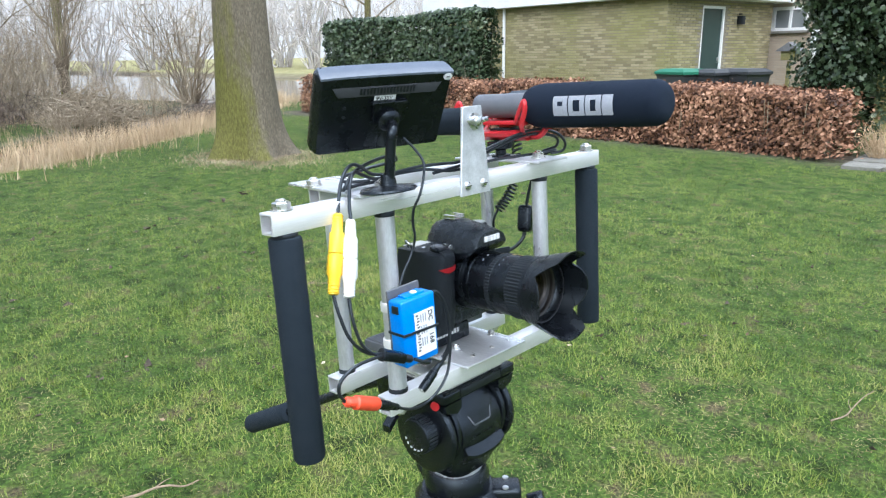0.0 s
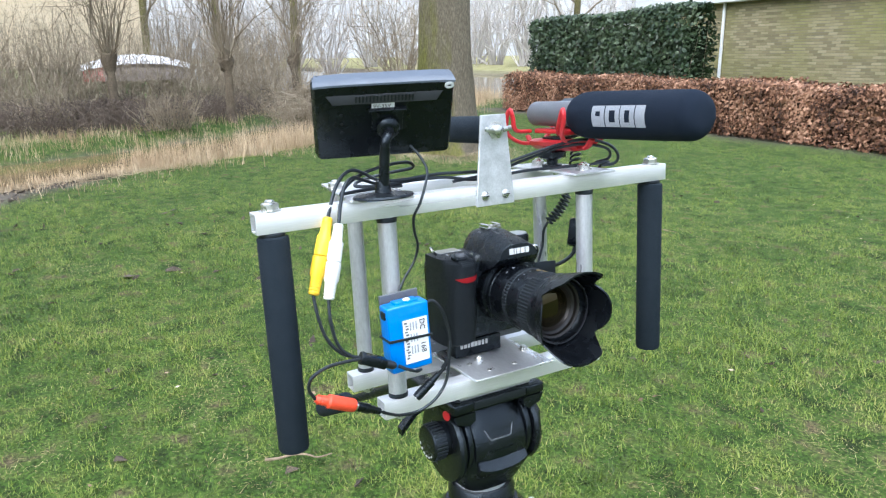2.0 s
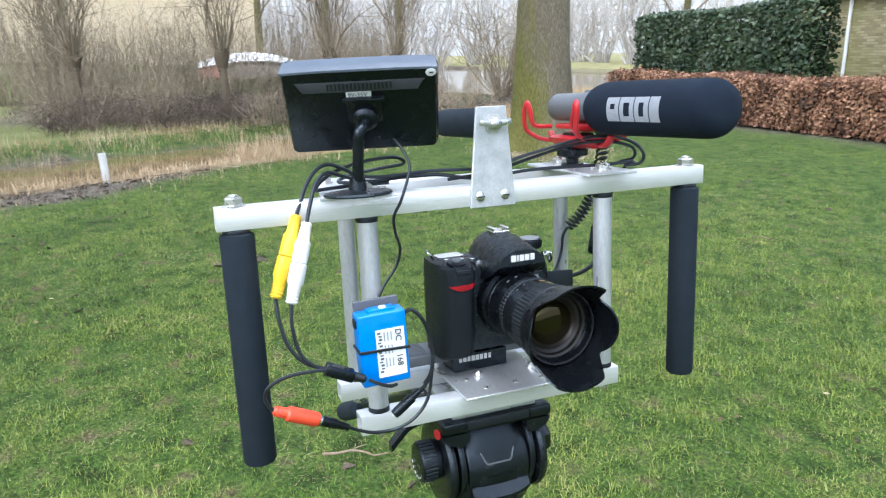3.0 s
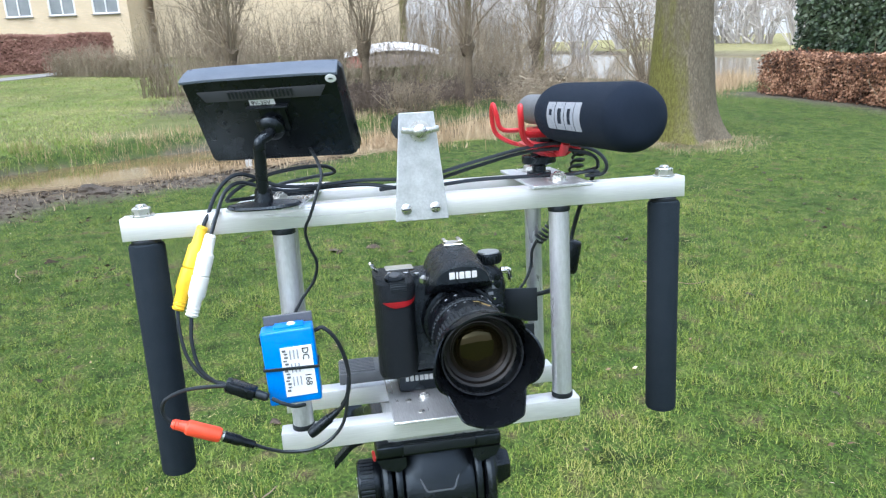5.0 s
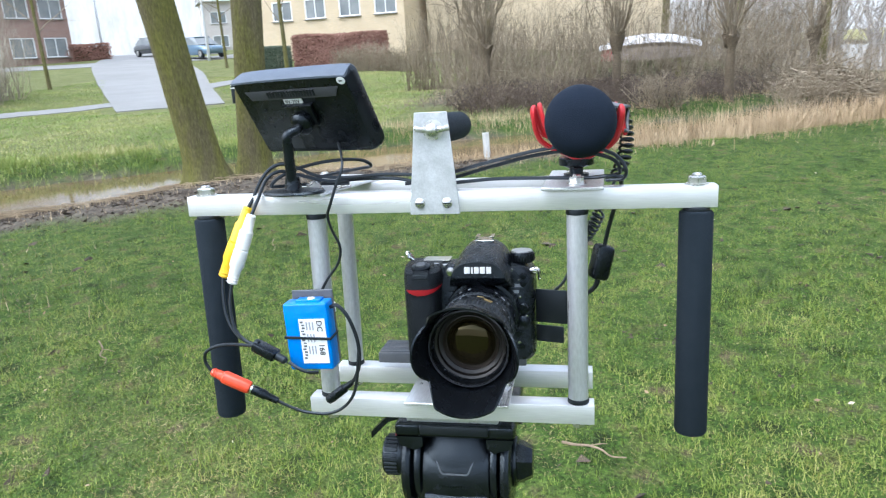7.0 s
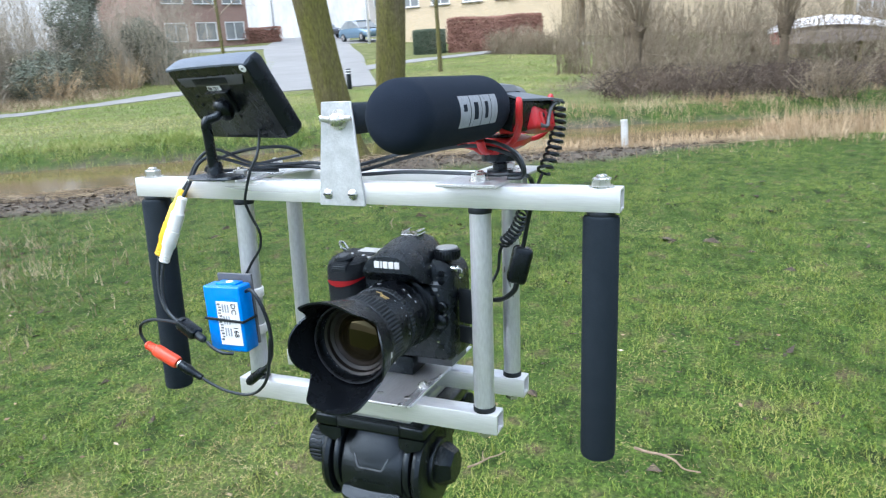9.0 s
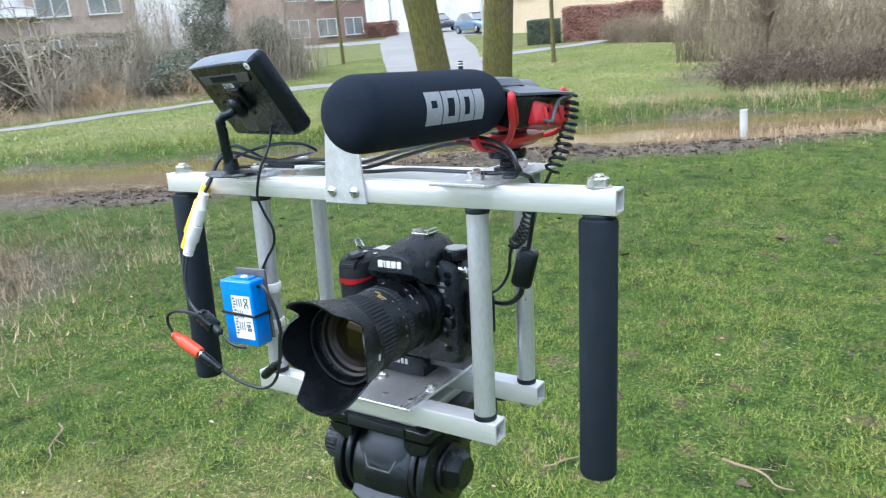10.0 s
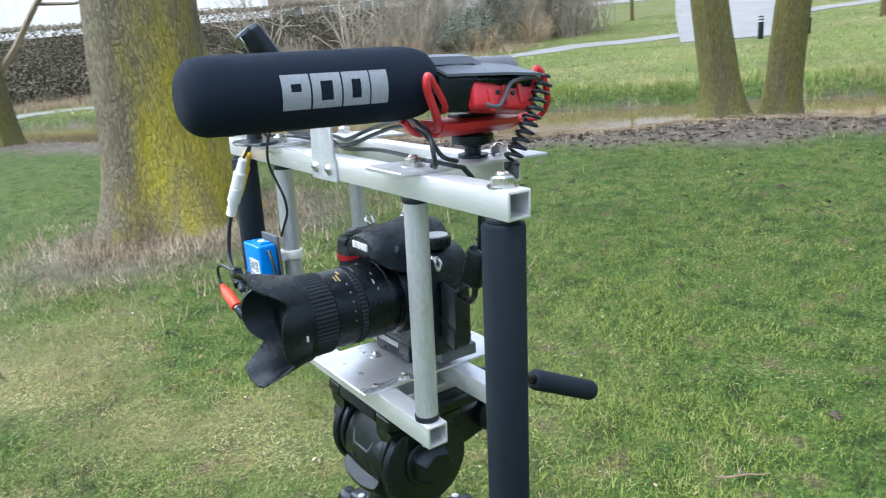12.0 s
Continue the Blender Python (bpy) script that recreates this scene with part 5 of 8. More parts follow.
    box(rel((-0.594, 0.633 + s * 0.0075, 1.1746), DO), (0.018, 0.0040, 0.0010), 0.0002, None, 1, shoe)
part("hot_shoe", shoe, M["chrome"], dslr, "chrome accessory shoe")


def ribbed(r, depth, n, x0, x1, c, o):
    """A ring with ribs along its length, about an axis along x."""
    rings = []
    for x, inset in ((x0, depth), (x0 - 0.0006 if x1 < x0 else x0 + 0.0006, 0), (x1 + 0.0006 if x1 < x0 else x1 - 0.0006, 0), (x1, depth)):
        ring = []
        for k in range(n * 4):
            a = 2 * math.pi * k / (n * 4)
            rr = r - inset - (depth if k % 4 in (2, 3) else 0)
            ring.append(rel((x, c[0] + rr * math.cos(a), c[1] + rr * math.sin(a)), o))
        rings.append(ring)
    return loft(rings, False)


def ribbed_wheel():
    """A small knurled wheel lying across the front of the grip."""
    bm = rod(rel((-0.5515, 0.5630, 1.1405), DO), rel((-0.5515, 0.5790, 1.1405), DO), 0.0062, 0.0008, 24)
    for k in range(18):
        a = 2 * math.pi * k / 18
        box(rel((-0.5515 + 0.0062 * math.cos(a), 0.5710, 1.1405 + 0.0062 * math.sin(a)), DO), (0.0011, 0.0145, 0.0011), 0, None, 1, bm)
    return bm


part("mode_dial", lathe([(0.0122, 0), (0.0128, 0.001), (0.0128, 0.009), (0.0120, 0.0105), (0.0, 0.0108)], Matrix.Translation(rel((-0.592, 0.671, 1.1475), DO)), 40), M["plastic"], dslr)
part("dial_top", lathe([(0.0112, 0), (0.0108, 0.0012), (0.0, 0.0014)], Matrix.Translation(rel((-0.592, 0.671, 1.1582), DO)), 32), M["silver_top"], dslr, "silvery dial top")
for k in range(26):
    a = 2 * math.pi * k / 26
    part("knurl", box((0, 0, 0), (0.0012, 0.0011, 0.0072), 0, Matrix.Translation(rel((-0.592 + 0.0130 * math.cos(a), 0.671 + 0.0130 * math.sin(a), 1.1528), DO)) @ pose(0, 0, 0, 0, 0, math.degrees(a))), M["rubber"], dslr)
part("top_display", box((0, 0, 0), (0.018, 0.029, 0.0014), 0.0005, Matrix.Translation(rel((-0.606, 0.578, 1.1470), DO)), 1), M["lcd"], dslr, "pale top display")
part("release_collar", lathe([(0.0100, 0), (0.0098, 0.003), (0.0080, 0.0040), (0, 0.0040)], Matrix.Translation(rel((-0.561, 0.569, 1.1470), DO)) @ pose(0, 0, 0, 0, 12, 0), 28), M["plastic"], dslr)
part("shutter_button", lathe([(0.0052, 0.0038), (0.0050, 0.0054), (0, 0.0058)], Matrix.Translation(rel((-0.561, 0.569, 1.1470), DO)) @ pose(0, 0, 0, 0, 12, 0), 20), M["grey_pl"], dslr)
for bx, by in ((-0.578, 0.582), (-0.582, 0.566), (-0.572, 0.592)):
    part("button", lathe([(0.0028, 0), (0.0027, 0.0018), (0, 0.0022)], Matrix.Translation(rel((bx, by, 1.1468), DO)), 14), M["chrome"], dslr)
part("assist_lamp", lathe([(0.0048, 0), (0.0045, 0.0015), (0.002, 0.002), (0, 0.0022)], Matrix.Translation(rel((-0.5695, 0.5985, 1.1415), DO)) @ pose(0, 0, 0, 0, 90, 0), 18), M["chrome"], dslr, "small front lamp")
part("strap_lug", sweep([rel(p, DO) for p in ((-0.590, 0.5545, 1.1490), (-0.587, 0.5500, 1.1535), (-0.590, 0.5475, 1.1580), (-0.594, 0.5495, 1.1560), (-0.594, 0.5540, 1.1500))], 0.0015, 8), M["chrome"], dslr, "chrome strap ring standing up")
part("strap_lug", sweep([rel(p, DO) for p in ((-0.580, 0.6825, 1.1420), (-0.577, 0.6885, 1.1425), (-0.577, 0.6905, 1.1360), (-0.580, 0.6895, 1.1310), (-0.583, 0.6895, 1.1370), (-0.582, 0.6850, 1.1420))], 0.0016, 8), M["chrome"], dslr, "chrome strap ring hanging down")
part("lug_post", rod(rel((-0.580, 0.6800, 1.1405), DO), rel((-0.580, 0.6875, 1.1405), DO), 0.0038, 0.0008, 16), M["chrome"], dslr)
part("front_dial", ribbed_wheel(), M["rubber"], dslr, "knurled front dial")
part("flash_button", lathe([(0.0036, 0), (0.0034, 0.0016), (0, 0.0020)], Matrix.Translation(rel((-0.5560, 0.6590, 1.1490), DO)) @ pose(0, 0, 0, 0, 62, 30), 16), M["plastic"], dslr)
for y, z in ((0.6625, 1.1440), (0.6690, 1.1330)):
    part("rivet", lathe([(0.0013, 0), (0.0011, 0.0010), (0, 0.0012)], Matrix.Translation(rel((-0.5690, y, z), DO)) @ pose(0, 0, 0, 0, 90, 0), 12), M["chrome"], dslr)
for z in (1.127, 1.1205):
    part("print_bar", box(rel((-0.5688, 0.666, z), DO), (0.0006, 0.014 if z > 1.125 else 0.006, 0.0034), 0), M["grey_print"], dslr)
for y, z in ((0.6735, 1.137), (0.6735, 1.129), (0.671, 1.060), (0.668, 1.075)):
    part("button", lathe([(0.0034, 0), (0.0032, 0.0022), (0, 0.0026)], Matrix.Translation(rel((-0.5695, y, z), DO)) @ pose(0, 0, 0, 0, 90, 0), 14), M["plastic"], dslr)
for z0, z1, w in ((1.083, 1.119, 0.034), (1.062, 1.080, 0.030)):
    part("port_cover", box((0, 0, 0), (0.003, w, z1 - z0), 0.0010, Matrix.Translation(rel((-0.582, 0.6845 + w / 2, (z0 + z1) / 2), DO)) @ pose(0, 0, 0, 0, 0, -14), 2), M["rubber"], dslr, "open rubber port cover")
part("av_plug", box(rel((-0.592, 0.694, 1.110), DO), (0.010, 0.022, 0.008), 0.002), M["plastic"], dslr)

LY, LZ = 0.632, 1.0985
LX = Matrix.Translation(rel((0, LY, LZ), DO)) @ Matrix(((0, 0, 1, 0), (1, 0, 0, 0), (0, 1, 0, 0), (0, 0, 0, 1)))


def turned(profile, seg=64):
    """Turned about the lens axis: pairs of radius and x."""
    return lathe(profile, LX, seg, None, False)


lens = part("lens", turned([(0.0, -0.570), (0.0335, -0.570), (0.0335, -0.5565), (0.0328, -0.5560), (0.0338, -0.5548), (0.0352, -0.5520), (0.0352, -0.5455), (0.0347, -0.5450), (0.0347, -0.5440), (0.0353, -0.5435),
                            (0.0353, -0.5200), (0.0346, -0.5195), (0.0346, -0.5115), (0.0354, -0.5110), (0.0356, -0.4900), (0.0350, -0.4895), (0.0350, -0.4665), (0.0364, -0.4660), (0.0368, -0.4632), (0.0362, -0.4625),
                            (0.0366, -0.4590), (0.0354, -0.4590), (0.0350, -0.4650), (0.0330, -0.4675), (0.0326, -0.4790), (0.0, -0.4790)]), M["plastic"], dslr, "black zoom lens")
part("mount_boss", turned([(0.0385, -0.573), (0.0382, -0.5600), (0.0368, -0.5570), (0.0335, -0.5562)]), M["plastic"], dslr)
part("lens_lever", lathe([(0.0075, 0), (0.0072, 0.006), (0.0052, 0.0075), (0, 0.008)], Matrix.Translation(rel((-0.5700, 0.6722, 1.0885), DO)) @ pose(0, 0, 0, 0, 90, 0), 24), M["plastic"], dslr, "round selector beside the mount")
part("release_button", lathe([(0.0062, 0), (0.0060, 0.004), (0.0045, 0.0052), (0, 0.0055)], Matrix.Translation(rel((-0.5700, 0.6735, 1.1030), DO)) @ pose(0, 0, 0, 0, 90, 0), 22), M["plastic"], dslr, "round lens release button")
for y, z in ((0.6700, 1.1150), (0.6765, 1.0950), (0.6685, 1.0660)):
    part("rivet", lathe([(0.0016, 0), (0.0014, 0.0012), (0, 0.0015)], Matrix.Translation(rel((-0.5690, y, z), DO)) @ pose(0, 0, 0, 0, 90, 0), 12), M["chrome"], dslr)
part("mount_ring", turned([(0.0336, -0.5640), (0.0342, -0.5636), (0.0342, -0.5628), (0.0336, -0.5624)]), M["mount"], lens, "dull metal mount ring")
part("zoom_ring", ribbed(0.0370, 0.0009, 60, -0.4890, -0.4670, (LY, LZ), DO), M["rubber"], lens, "ribbed rubber zoom ring")
part("focus_ring", ribbed(0.0362, 0.0008, 60, -0.5190, -0.5120, (LY, LZ), DO), M["rubber"], lens, "ribbed rubber focus ring")
part("lens_ring", turned([(0.0328, -0.4682), (0.0306, -0.4694), (0.0296, -0.4730), (0.0264, -0.4750)]), M["lens_ring"], lens, "dark inner lens ring")
part("lens_ring", turned([(0.0264, -0.4744), (0.0256, -0.4742), (0.0232, -0.4768), (0.0220, -0.4768)]), M["lens_inner"], lens, "brownish inner lens ring")
part("front_glass", turned([(0.0226, -0.4766), (0.0218, -0.4754), (0.0190, -0.4734), (0.0140, -0.4716), (0.0080, -0.4705), (0.0, -0.4700)], 48), M["glass"], lens, "amber-coated front glass")
part("filter_ring", turned([(0.0351, -0.4592), (0.0366, -0.4588), (0.0366, -0.4578), (0.0353, -0.4574)]), M["ledge"], lens)
for k in range(17):
    a = radians(146 + k * 6.0)
    part("print_bar", box((0, 0, 0), (0.0004, 0.0013, 0.0018 if k % 3 else 0.0026), 0, Matrix.Translation(rel((-0.4672, LY + 0.0340 * math.cos(a), LZ + 0.0340 * math.sin(a)), DO)) @ pose(0, 0, 0, math.degrees(a), 0, 0)), M["white_print"], lens)
for a0, x, mt, wd, ln in ((80, -0.5050, "gold", 0.0016, 0.0060), (67, -0.5015, "gold", 0.0016, 0.0090), (67, -0.4985, "gold", 0.0012, 0.0070), (52, -0.5060, "grey_print", 0.0007, 0.0016), (38, -0.5060, "grey_print", 0.0007, 0.0016), (24, -0.5060, "grey_print", 0.0007, 0.0016), (10, -0.5060, "grey_print", 0.0007, 0.0016), (-4, -0.5060, "grey_print", 0.0007, 0.0016), (98, -0.5060, "grey_print", 0.0007, 0.0016),
                          (112, -0.5060, "grey_print", 0.0007, 0.0016), (126, -0.5060, "grey_print", 0.0007, 0.0016), (60, -0.5330, "grey_print", 0.0008, 0.0026), (46, -0.5310, "grey_print", 0.0012, 0.0050), (34, -0.5330, "grey_print", 0.0008, 0.0026), (104, -0.5330, "grey_print", 0.0008, 0.0030), (120, -0.5330, "grey_print", 0.0008, 0.0030)):
    a = radians(a0)
    part("print_bar", box((0, 0, 0), (wd, 0.0005, ln), 0, Matrix.Translation(rel((x, LY + 0.0355 * math.cos(a), LZ + 0.0355 * math.sin(a)), DO)) @ pose(0, 0, 0, a0 - 90, 0, 0) @ pose(0, 0, 0, 90, 0, 0)), M[mt], lens)
for a0 in (12, -6):
    a = radians(a0)
    part("switch", box((0, 0, 0), (0.0050, 0.0022, 0.0036), 0.0008, Matrix.Translation(rel((-0.5320, LY + 0.0362 * math.cos(a), LZ + 0.0362 * math.sin(a)), DO)) @ pose(0, 0, 0, a0, 0, 0), 2), M["plastic"], lens, "small black slide switch")


def hood_mesh():
    """A petal hood: two long petals above and below, two short lobes at the sides, notches between."""
    notch = 0.0170

    def edge(deg):
        ln = notch
        for c, half, flat, far in ((90, 55, 0.58, 0.0445), (270, 55, 0.58, 0.0430)):
            u = abs((deg - c + 180) % 360 - 180) / half
            if u < 1:
                ln = max(ln, notch + (far - 0.0012 * (u / flat) ** 2 - notch) * min((1 - u) / (1 - flat), 1) ** 1.25)
        for c in (0, 180):
            u = abs((deg - c + 180) % 360 - 180) / 37
            if u < 1:
                ln = max(ln, notch + (0.0320 - notch) * (1 - u ** 2.2) ** 0.8)
        return ln

    bm = bmesh.new()
    n, rows = 180, 10
    grids = []
    for inset in (0.0, 0.0016):
        g = []
        for i in range(n):
            a = 2 * math.pi * i / n
            deg = math.degrees(a) % 360
            ln = sum(edge(deg + o) for o in (-2, 0, 2)) / 3
            col = []
            for j in range(rows + 1):
                d = ln * j / rows
                r = 0.0392 + 0.0112 * (d / 0.044) ** 0.9 - inset
                col.append(bm.verts.new(rel((-0.4640 + d, LY + r * math.cos(a), LZ + r * math.sin(a)), DO)))
            g.append(col)
        grids.append(g)
    for i in range(n):
        k = (i + 1) % n
        for j in range(rows):
            o, q = grids
            bm.faces.new((o[i][j], o[k][j], o[k][j + 1], o[i][j + 1]))
            bm.faces.new((q[i][j + 1], q[k][j + 1], q[k][j], q[i][j]))
        bm.faces.new((grids[0][i][rows], grids[0][k][rows], grids[1][k][rows], grids[1][i][rows]))
        bm.faces.new((grids[1][i][0], grids[1][k][0], grids[0][k][0], grids[0][i][0]))
    bmesh.ops.recalc_face_normals(bm, faces=bm.faces)
    return bm


hood = part("hood", hood_mesh(), M["plastic"], lens, "black petal lens hood")
part("collar", turned([(0.0366, -0.4668), (0.0398, -0.4664), (0.0400, -0.4600), (0.0393, -0.4596)]), M["plastic"], hood)
part("print_bar", box((0, 0, 0), (0.002, 0.0006, 0.005), 0, Matrix.Translation(rel((-0.4560, LY + 0.0417, LZ - 0.004), DO))), M["white_print"], hood)

# ---- battery on the post ----
BO = Vector((-0.512, 0.468, 1.062))
bat = on_rig("battery_pack", BO, "blue rechargeable battery pack strapped to a post", "battery")
BT = Matrix.Translation(rel((-0.500, 0.4675, 1.0955), BO)) @ pose(0, 0, 0, 2.2, 1.0, 0)
cell = part("cell_case", box((0, 0, 0), (0.020, 0.0455, 0.069), 0.0022, BT, 3), M["blue"], bat, "blue shrink-wrapped case")
part("paper_label", box((0.0104, 0.006, -0.004), (0.0006, 0.027, 0.046), 0, BT), M["label"], cell, "white printed label")
part("end_cap", box((-0.002, 0.002, 0.0350), (0.012, 0.026, 0.003), 0.001, BT), M["blue"], cell)
part("glue_spot", lathe([(0.004, 0), (0.003, 0.0012), (0, 0.0015)], BT @ pose(-0.001, 0.004, 0.0364), 14), M["label"], cell)
part("socket", box((0.001, -0.0235, 0.026), (0.009, 0.002, 0.008), 0.0008, BT), M["rubber"], cell)
for i in range(13):
    part("barcode_bar", box((0.0110, -0.0045 + (0.0012 if i % 3 else 0), 0.016 - i * 0.0031), (0.0005, 0.0030, 0.0012 if i % 2 else 0.0018), 0, BT), M["grey_pl"], cell)
for i in range(3):
    for j in range(3):
        part("print_bar", box((0.0110, 0.0005 + i * 0.0032, 0.012 - j * 0.0125), (0.0005, 0.0011, 0.0085), 0, BT), M["grey_print"], cell)
for txt, dz in (("DC", 0.0175), ("168", -0.0065)):
    printed("printed_text", txt, 0.0080, BT @ Matrix.Translation((0.0110, 0.0110, dz)) @ Matrix(((0, 0, 1, 0), (0, 1, 0, 0), (-1, 0, 0, 0), (0, 0, 0, 1))), M["ink"], cell)
st = bmesh.new()
for s in ((0.0112, 0, 0.0012, 0.048), (-0.0112, 0, 0.0012, 0.048)):
    box((s[0], 0, -0.0005), (s[2], s[3], 0.0028), 0.0004, BT @ pose(0, 0, 0, -3, 0, 0), 1, st)
for s in (-1, 1):
    box((0, s * 0.0236, -0.0005), (0.0236, 0.0012, 0.0028), 0.0004, BT @ pose(0, 0, 0, -3, 0, 0), 1, st)
part("strap", st, M["rubber"], bat, "black elastic strap")
part("backplate", box((-0.0130, 0.001, 0.005), (0.003, 0.043, 0.074), 0.0006, BT, 1), M["grey_pl"], bat, "grey backing plate")
for z in (1.072, 1.112):
    clamp = rod(rel((FX, 0.470, z - 0.005), BO), rel((FX, 0.470, z + 0.005), BO), 0.0118, 0.001)
    box(rel((-0.519, 0.470, z), BO), (0.012, 0.018, 0.010), 0.001, None, 1, clamp)
    part("clamp", clamp, M["white_pl"], bat, "white plastic pipe clamp")


# ---- loose cables ----
def rca_joint(name, top, bot, material, colour, word):
    """Two RCA plugs joined end to end, with ribbed ends."""
    a, b = Vector(top), Vector(bot)
    o = a
    h = (b - a).length
    ob = on_rig(name, o, word, "cable")
    m = frame_to((0, 0, 0), b - a)
    r = 0.0070
    part("plug", lathe([(0.0036, 0), (0.0046, 0.001), (0.0054, h * 0.22), (r, h * 0.25), (r, h * 0.49), (r * 0.9, h * 0.50)], m, 20), material, ob, colour)
    part("socket", lathe([(r * 0.9, h * 0.505), (r * 1.05, h * 0.515), (r * 1.05, h * 0.74), (0.0058, h * 0.78), (0.0048, h * 0.99), (0.003, h)], m, 20), material, ob, colour)
    for k in range(5):
        part("rib", lathe([(0.0050, 0), (0.0058, 0.0008), (0.0050, 0.0016)], m @ pose(0, 0, h * (0.80 + 0.04 * k)), 16), material, ob)
        part("rib", lathe([(0.0042, 0), (0.0052, 0.0008), (0.0042, 0.0016)], m @ pose(0, 0, h * (0.02 + 0.04 * k)), 16), material, ob)
    return ob


rca_joint("video_connector", (-0.522, 0.4035, 1.2210), (-0.5045, 0.3765, 1.1525), M["yellow"], "yellow plastic", "yellow video plug and socket joined on a thin cable")
rca_joint("audio_connector", (-0.513, 0.4105, 1.2150), (-0.4975, 0.3885, 1.1475), M["white_pl"], "white plastic", "white audio plug and socket joined on a thin cable")


def cable(name, pts, r, label, material="cable", steps=8):
    o = Vector(pts[0])
    ob = on_rig(name, o, label, "cable")
    part("sheath", sweep([rel(p, o) for p in pts], r, 8, None, steps), M[material], ob)
    return ob


cable("video_cable", [(-0.5045, 0.3765, 1.1525), (-0.4995, 0.377, 1.135), (-0.494, 0.382, 1.112), (-0.489, 0.395, 1.095), (-0.4865, 0.415, 1.087)], 0.0017, "thin black cable below the yellow plug")
cable("audio_cable", [(-0.4975, 0.3885, 1.1475), (-0.493, 0.387, 1.128), (-0.489, 0.391, 1.105), (-0.487, 0.402, 1.092), (-0.4865, 0.415, 1.086)], 0.0017, "thin black cable below the white plug")
cable("video_cable", [(-0.522, 0.4035, 1.221), (-0.526, 0.408, 1.230), (-0.530, 0.4155, 1.246), (-0.534, 0.426, 1.258), (-0.537, 0.438, 1.262), (-0.541, 0.452, 1.257), (-0.547, 0.470, 1.248), (-0.553, 0.500, 1.245), (-0.553, 0.540, 1.247), (-0.549, 0.575, 1.246), (-0.546, 0.600, 1.246), (-0.541, 0.650, 1.258), (-0.538, 0.700, 1.268), (-0.534, 0.735, 1.270), (-0.528, 0.762, 1.262), (-0.524, 0.772, 1.250), (-0.527, 0.770, 1.240), (-0.534, 0.755, 1.238)], 0.0018, "black cable looped along the top rail")
cable("audio_cable", [(-0.513, 0.4105, 1.215), (-0.520, 0.416, 1.230), (-0.526, 0.424, 1.248), (-0.533, 0.436, 1.255), (-0.542, 0.452, 1.250), (-0.552, 0.478, 1.242), (-0.558, 0.515, 1.2425), (-0.553, 0.550, 1.2425), (-0.549, 0.590, 1.2365), (-0.548, 0.650, 1.240), (-0.545, 0.700, 1.240), (-0.539, 0.740, 1.240), (-0.532, 0.758, 1.242), (-0.538, 0.770, 1.240), (-0.552, 0.770, 1.236)], 0.0018, "black cable looped along the top rail")
cable("video_cable", [(-0.552, 0.762, 1.240), (-0.535, 0.768, 1.246), (-0.530, 0.760, 1.258), (-0.536, 0.730, 1.265), (-0.541, 0.695, 1.263), (-0.544, 0.650, 1.253), (-0.548, 0.605, 1.2415), (-0.552, 0.560, 1.237)], 0.0018, "black cable looped along the top rail")
cable("power_cable", [(-0.552, 0.4700, 1.2410), (-0.575, 0.455, 1.241), (-0.590, 0.470, 1.245), (-0.585, 0.500, 1.250), (-0.570, 0.520, 1.2545), (-0.560, 0.510, 1.262), (-0.550, 0.480, 1.262), (-0.545, 0.450, 1.256), (-0.538, 0.432, 1.248), (-0.536, 0.424, 1.240), (-0.545, 0.430, 1.2385), (-0.556, 0.460, 1.2385), (-0.556, 0.500, 1.2385)], 0.0018, "black cable coiled behind the monitor foot")
cable("power_cable", [(-0.531, 0.500, 1.2815), (-0.523, 0.505, 1.272), (-0.513, 0.508, 1.258), (-0.508, 0.503, 1.244), (-0.508, 0.496, 1.226), (-0.512, 0.490, 1.212), (-0.517, 0.492, 1.196), (-0.521, 0.497, 1.180), (-0.524, 0.493, 1.163), (-0.524, 0.481, 1.147), (-0.523, 0.473, 1.134)], 0.0014, "thin black power lead from the monitor to the battery")
cable("battery_lead", [(-0.499, 0.4900, 1.124), (-0.4975, 0.498, 1.126), (-0.497, 0.508, 1.114), (-0.498, 0.515, 1.092), (-0.4985, 0.516, 1.070), (-0.500, 0.5105, 1.052), (-0.503, 0.504, 1.043)], 0.0019, "short black battery lead")
cable("battery_lead", [(-0.503, 0.508, 1.049), (-0.500, 0.514, 1.060), (-0.497, 0.516, 1.078), (-0.4965, 0.510, 1.040), (-0.498, 0.497, 1.020), (-0.4995, 0.478, 1.0105), (-0.4965, 0.456, 1.0125), (-0.493, 0.441, 1.019), (-0.490, 0.428, 1.027)], 0.0016, "thin black power lead in a loop")
pw = on_rig("power_plug", (-0.504, 0.504, 1.043), "black barrel plug hanging on its lead", "plug")
part("barrel", lathe([(0.0028, 0), (0.0036, 0.010), (0.0048, 0.0105), (0.0050, 0.030), (0.0044, 0.034)], frame_to((0, 0, 0), Vector((-0.002, -0.027, -0.021))), 18), M["plastic"], pw)
part("tip", lathe([(0.0028, 0.033), (0.0028, 0.0348), (0, 0.0350)], frame_to((0, 0, 0), Vector((-0.002, -0.027, -0.021))), 14), M["steel"], pw)
yj = on_rig("cable_splitter", (-0.487, 0.4125, 1.0875), "black moulded splitter between thin cables", "cable")
YD = Vector((0.005, 0.0345, -0.0150))
ym = frame_to((0, 0, 0), YD)
part("moulding", box((0, 0, 0.0125), (0.014, 0.010, 0.026), 0.002, ym, 2), M["plastic"], yj)
part("strain_relief", lathe([(0.0042, 0.025), (0.0038, 0.035), (0.0022, 0.037)], ym, 14), M["rubber"], yj)
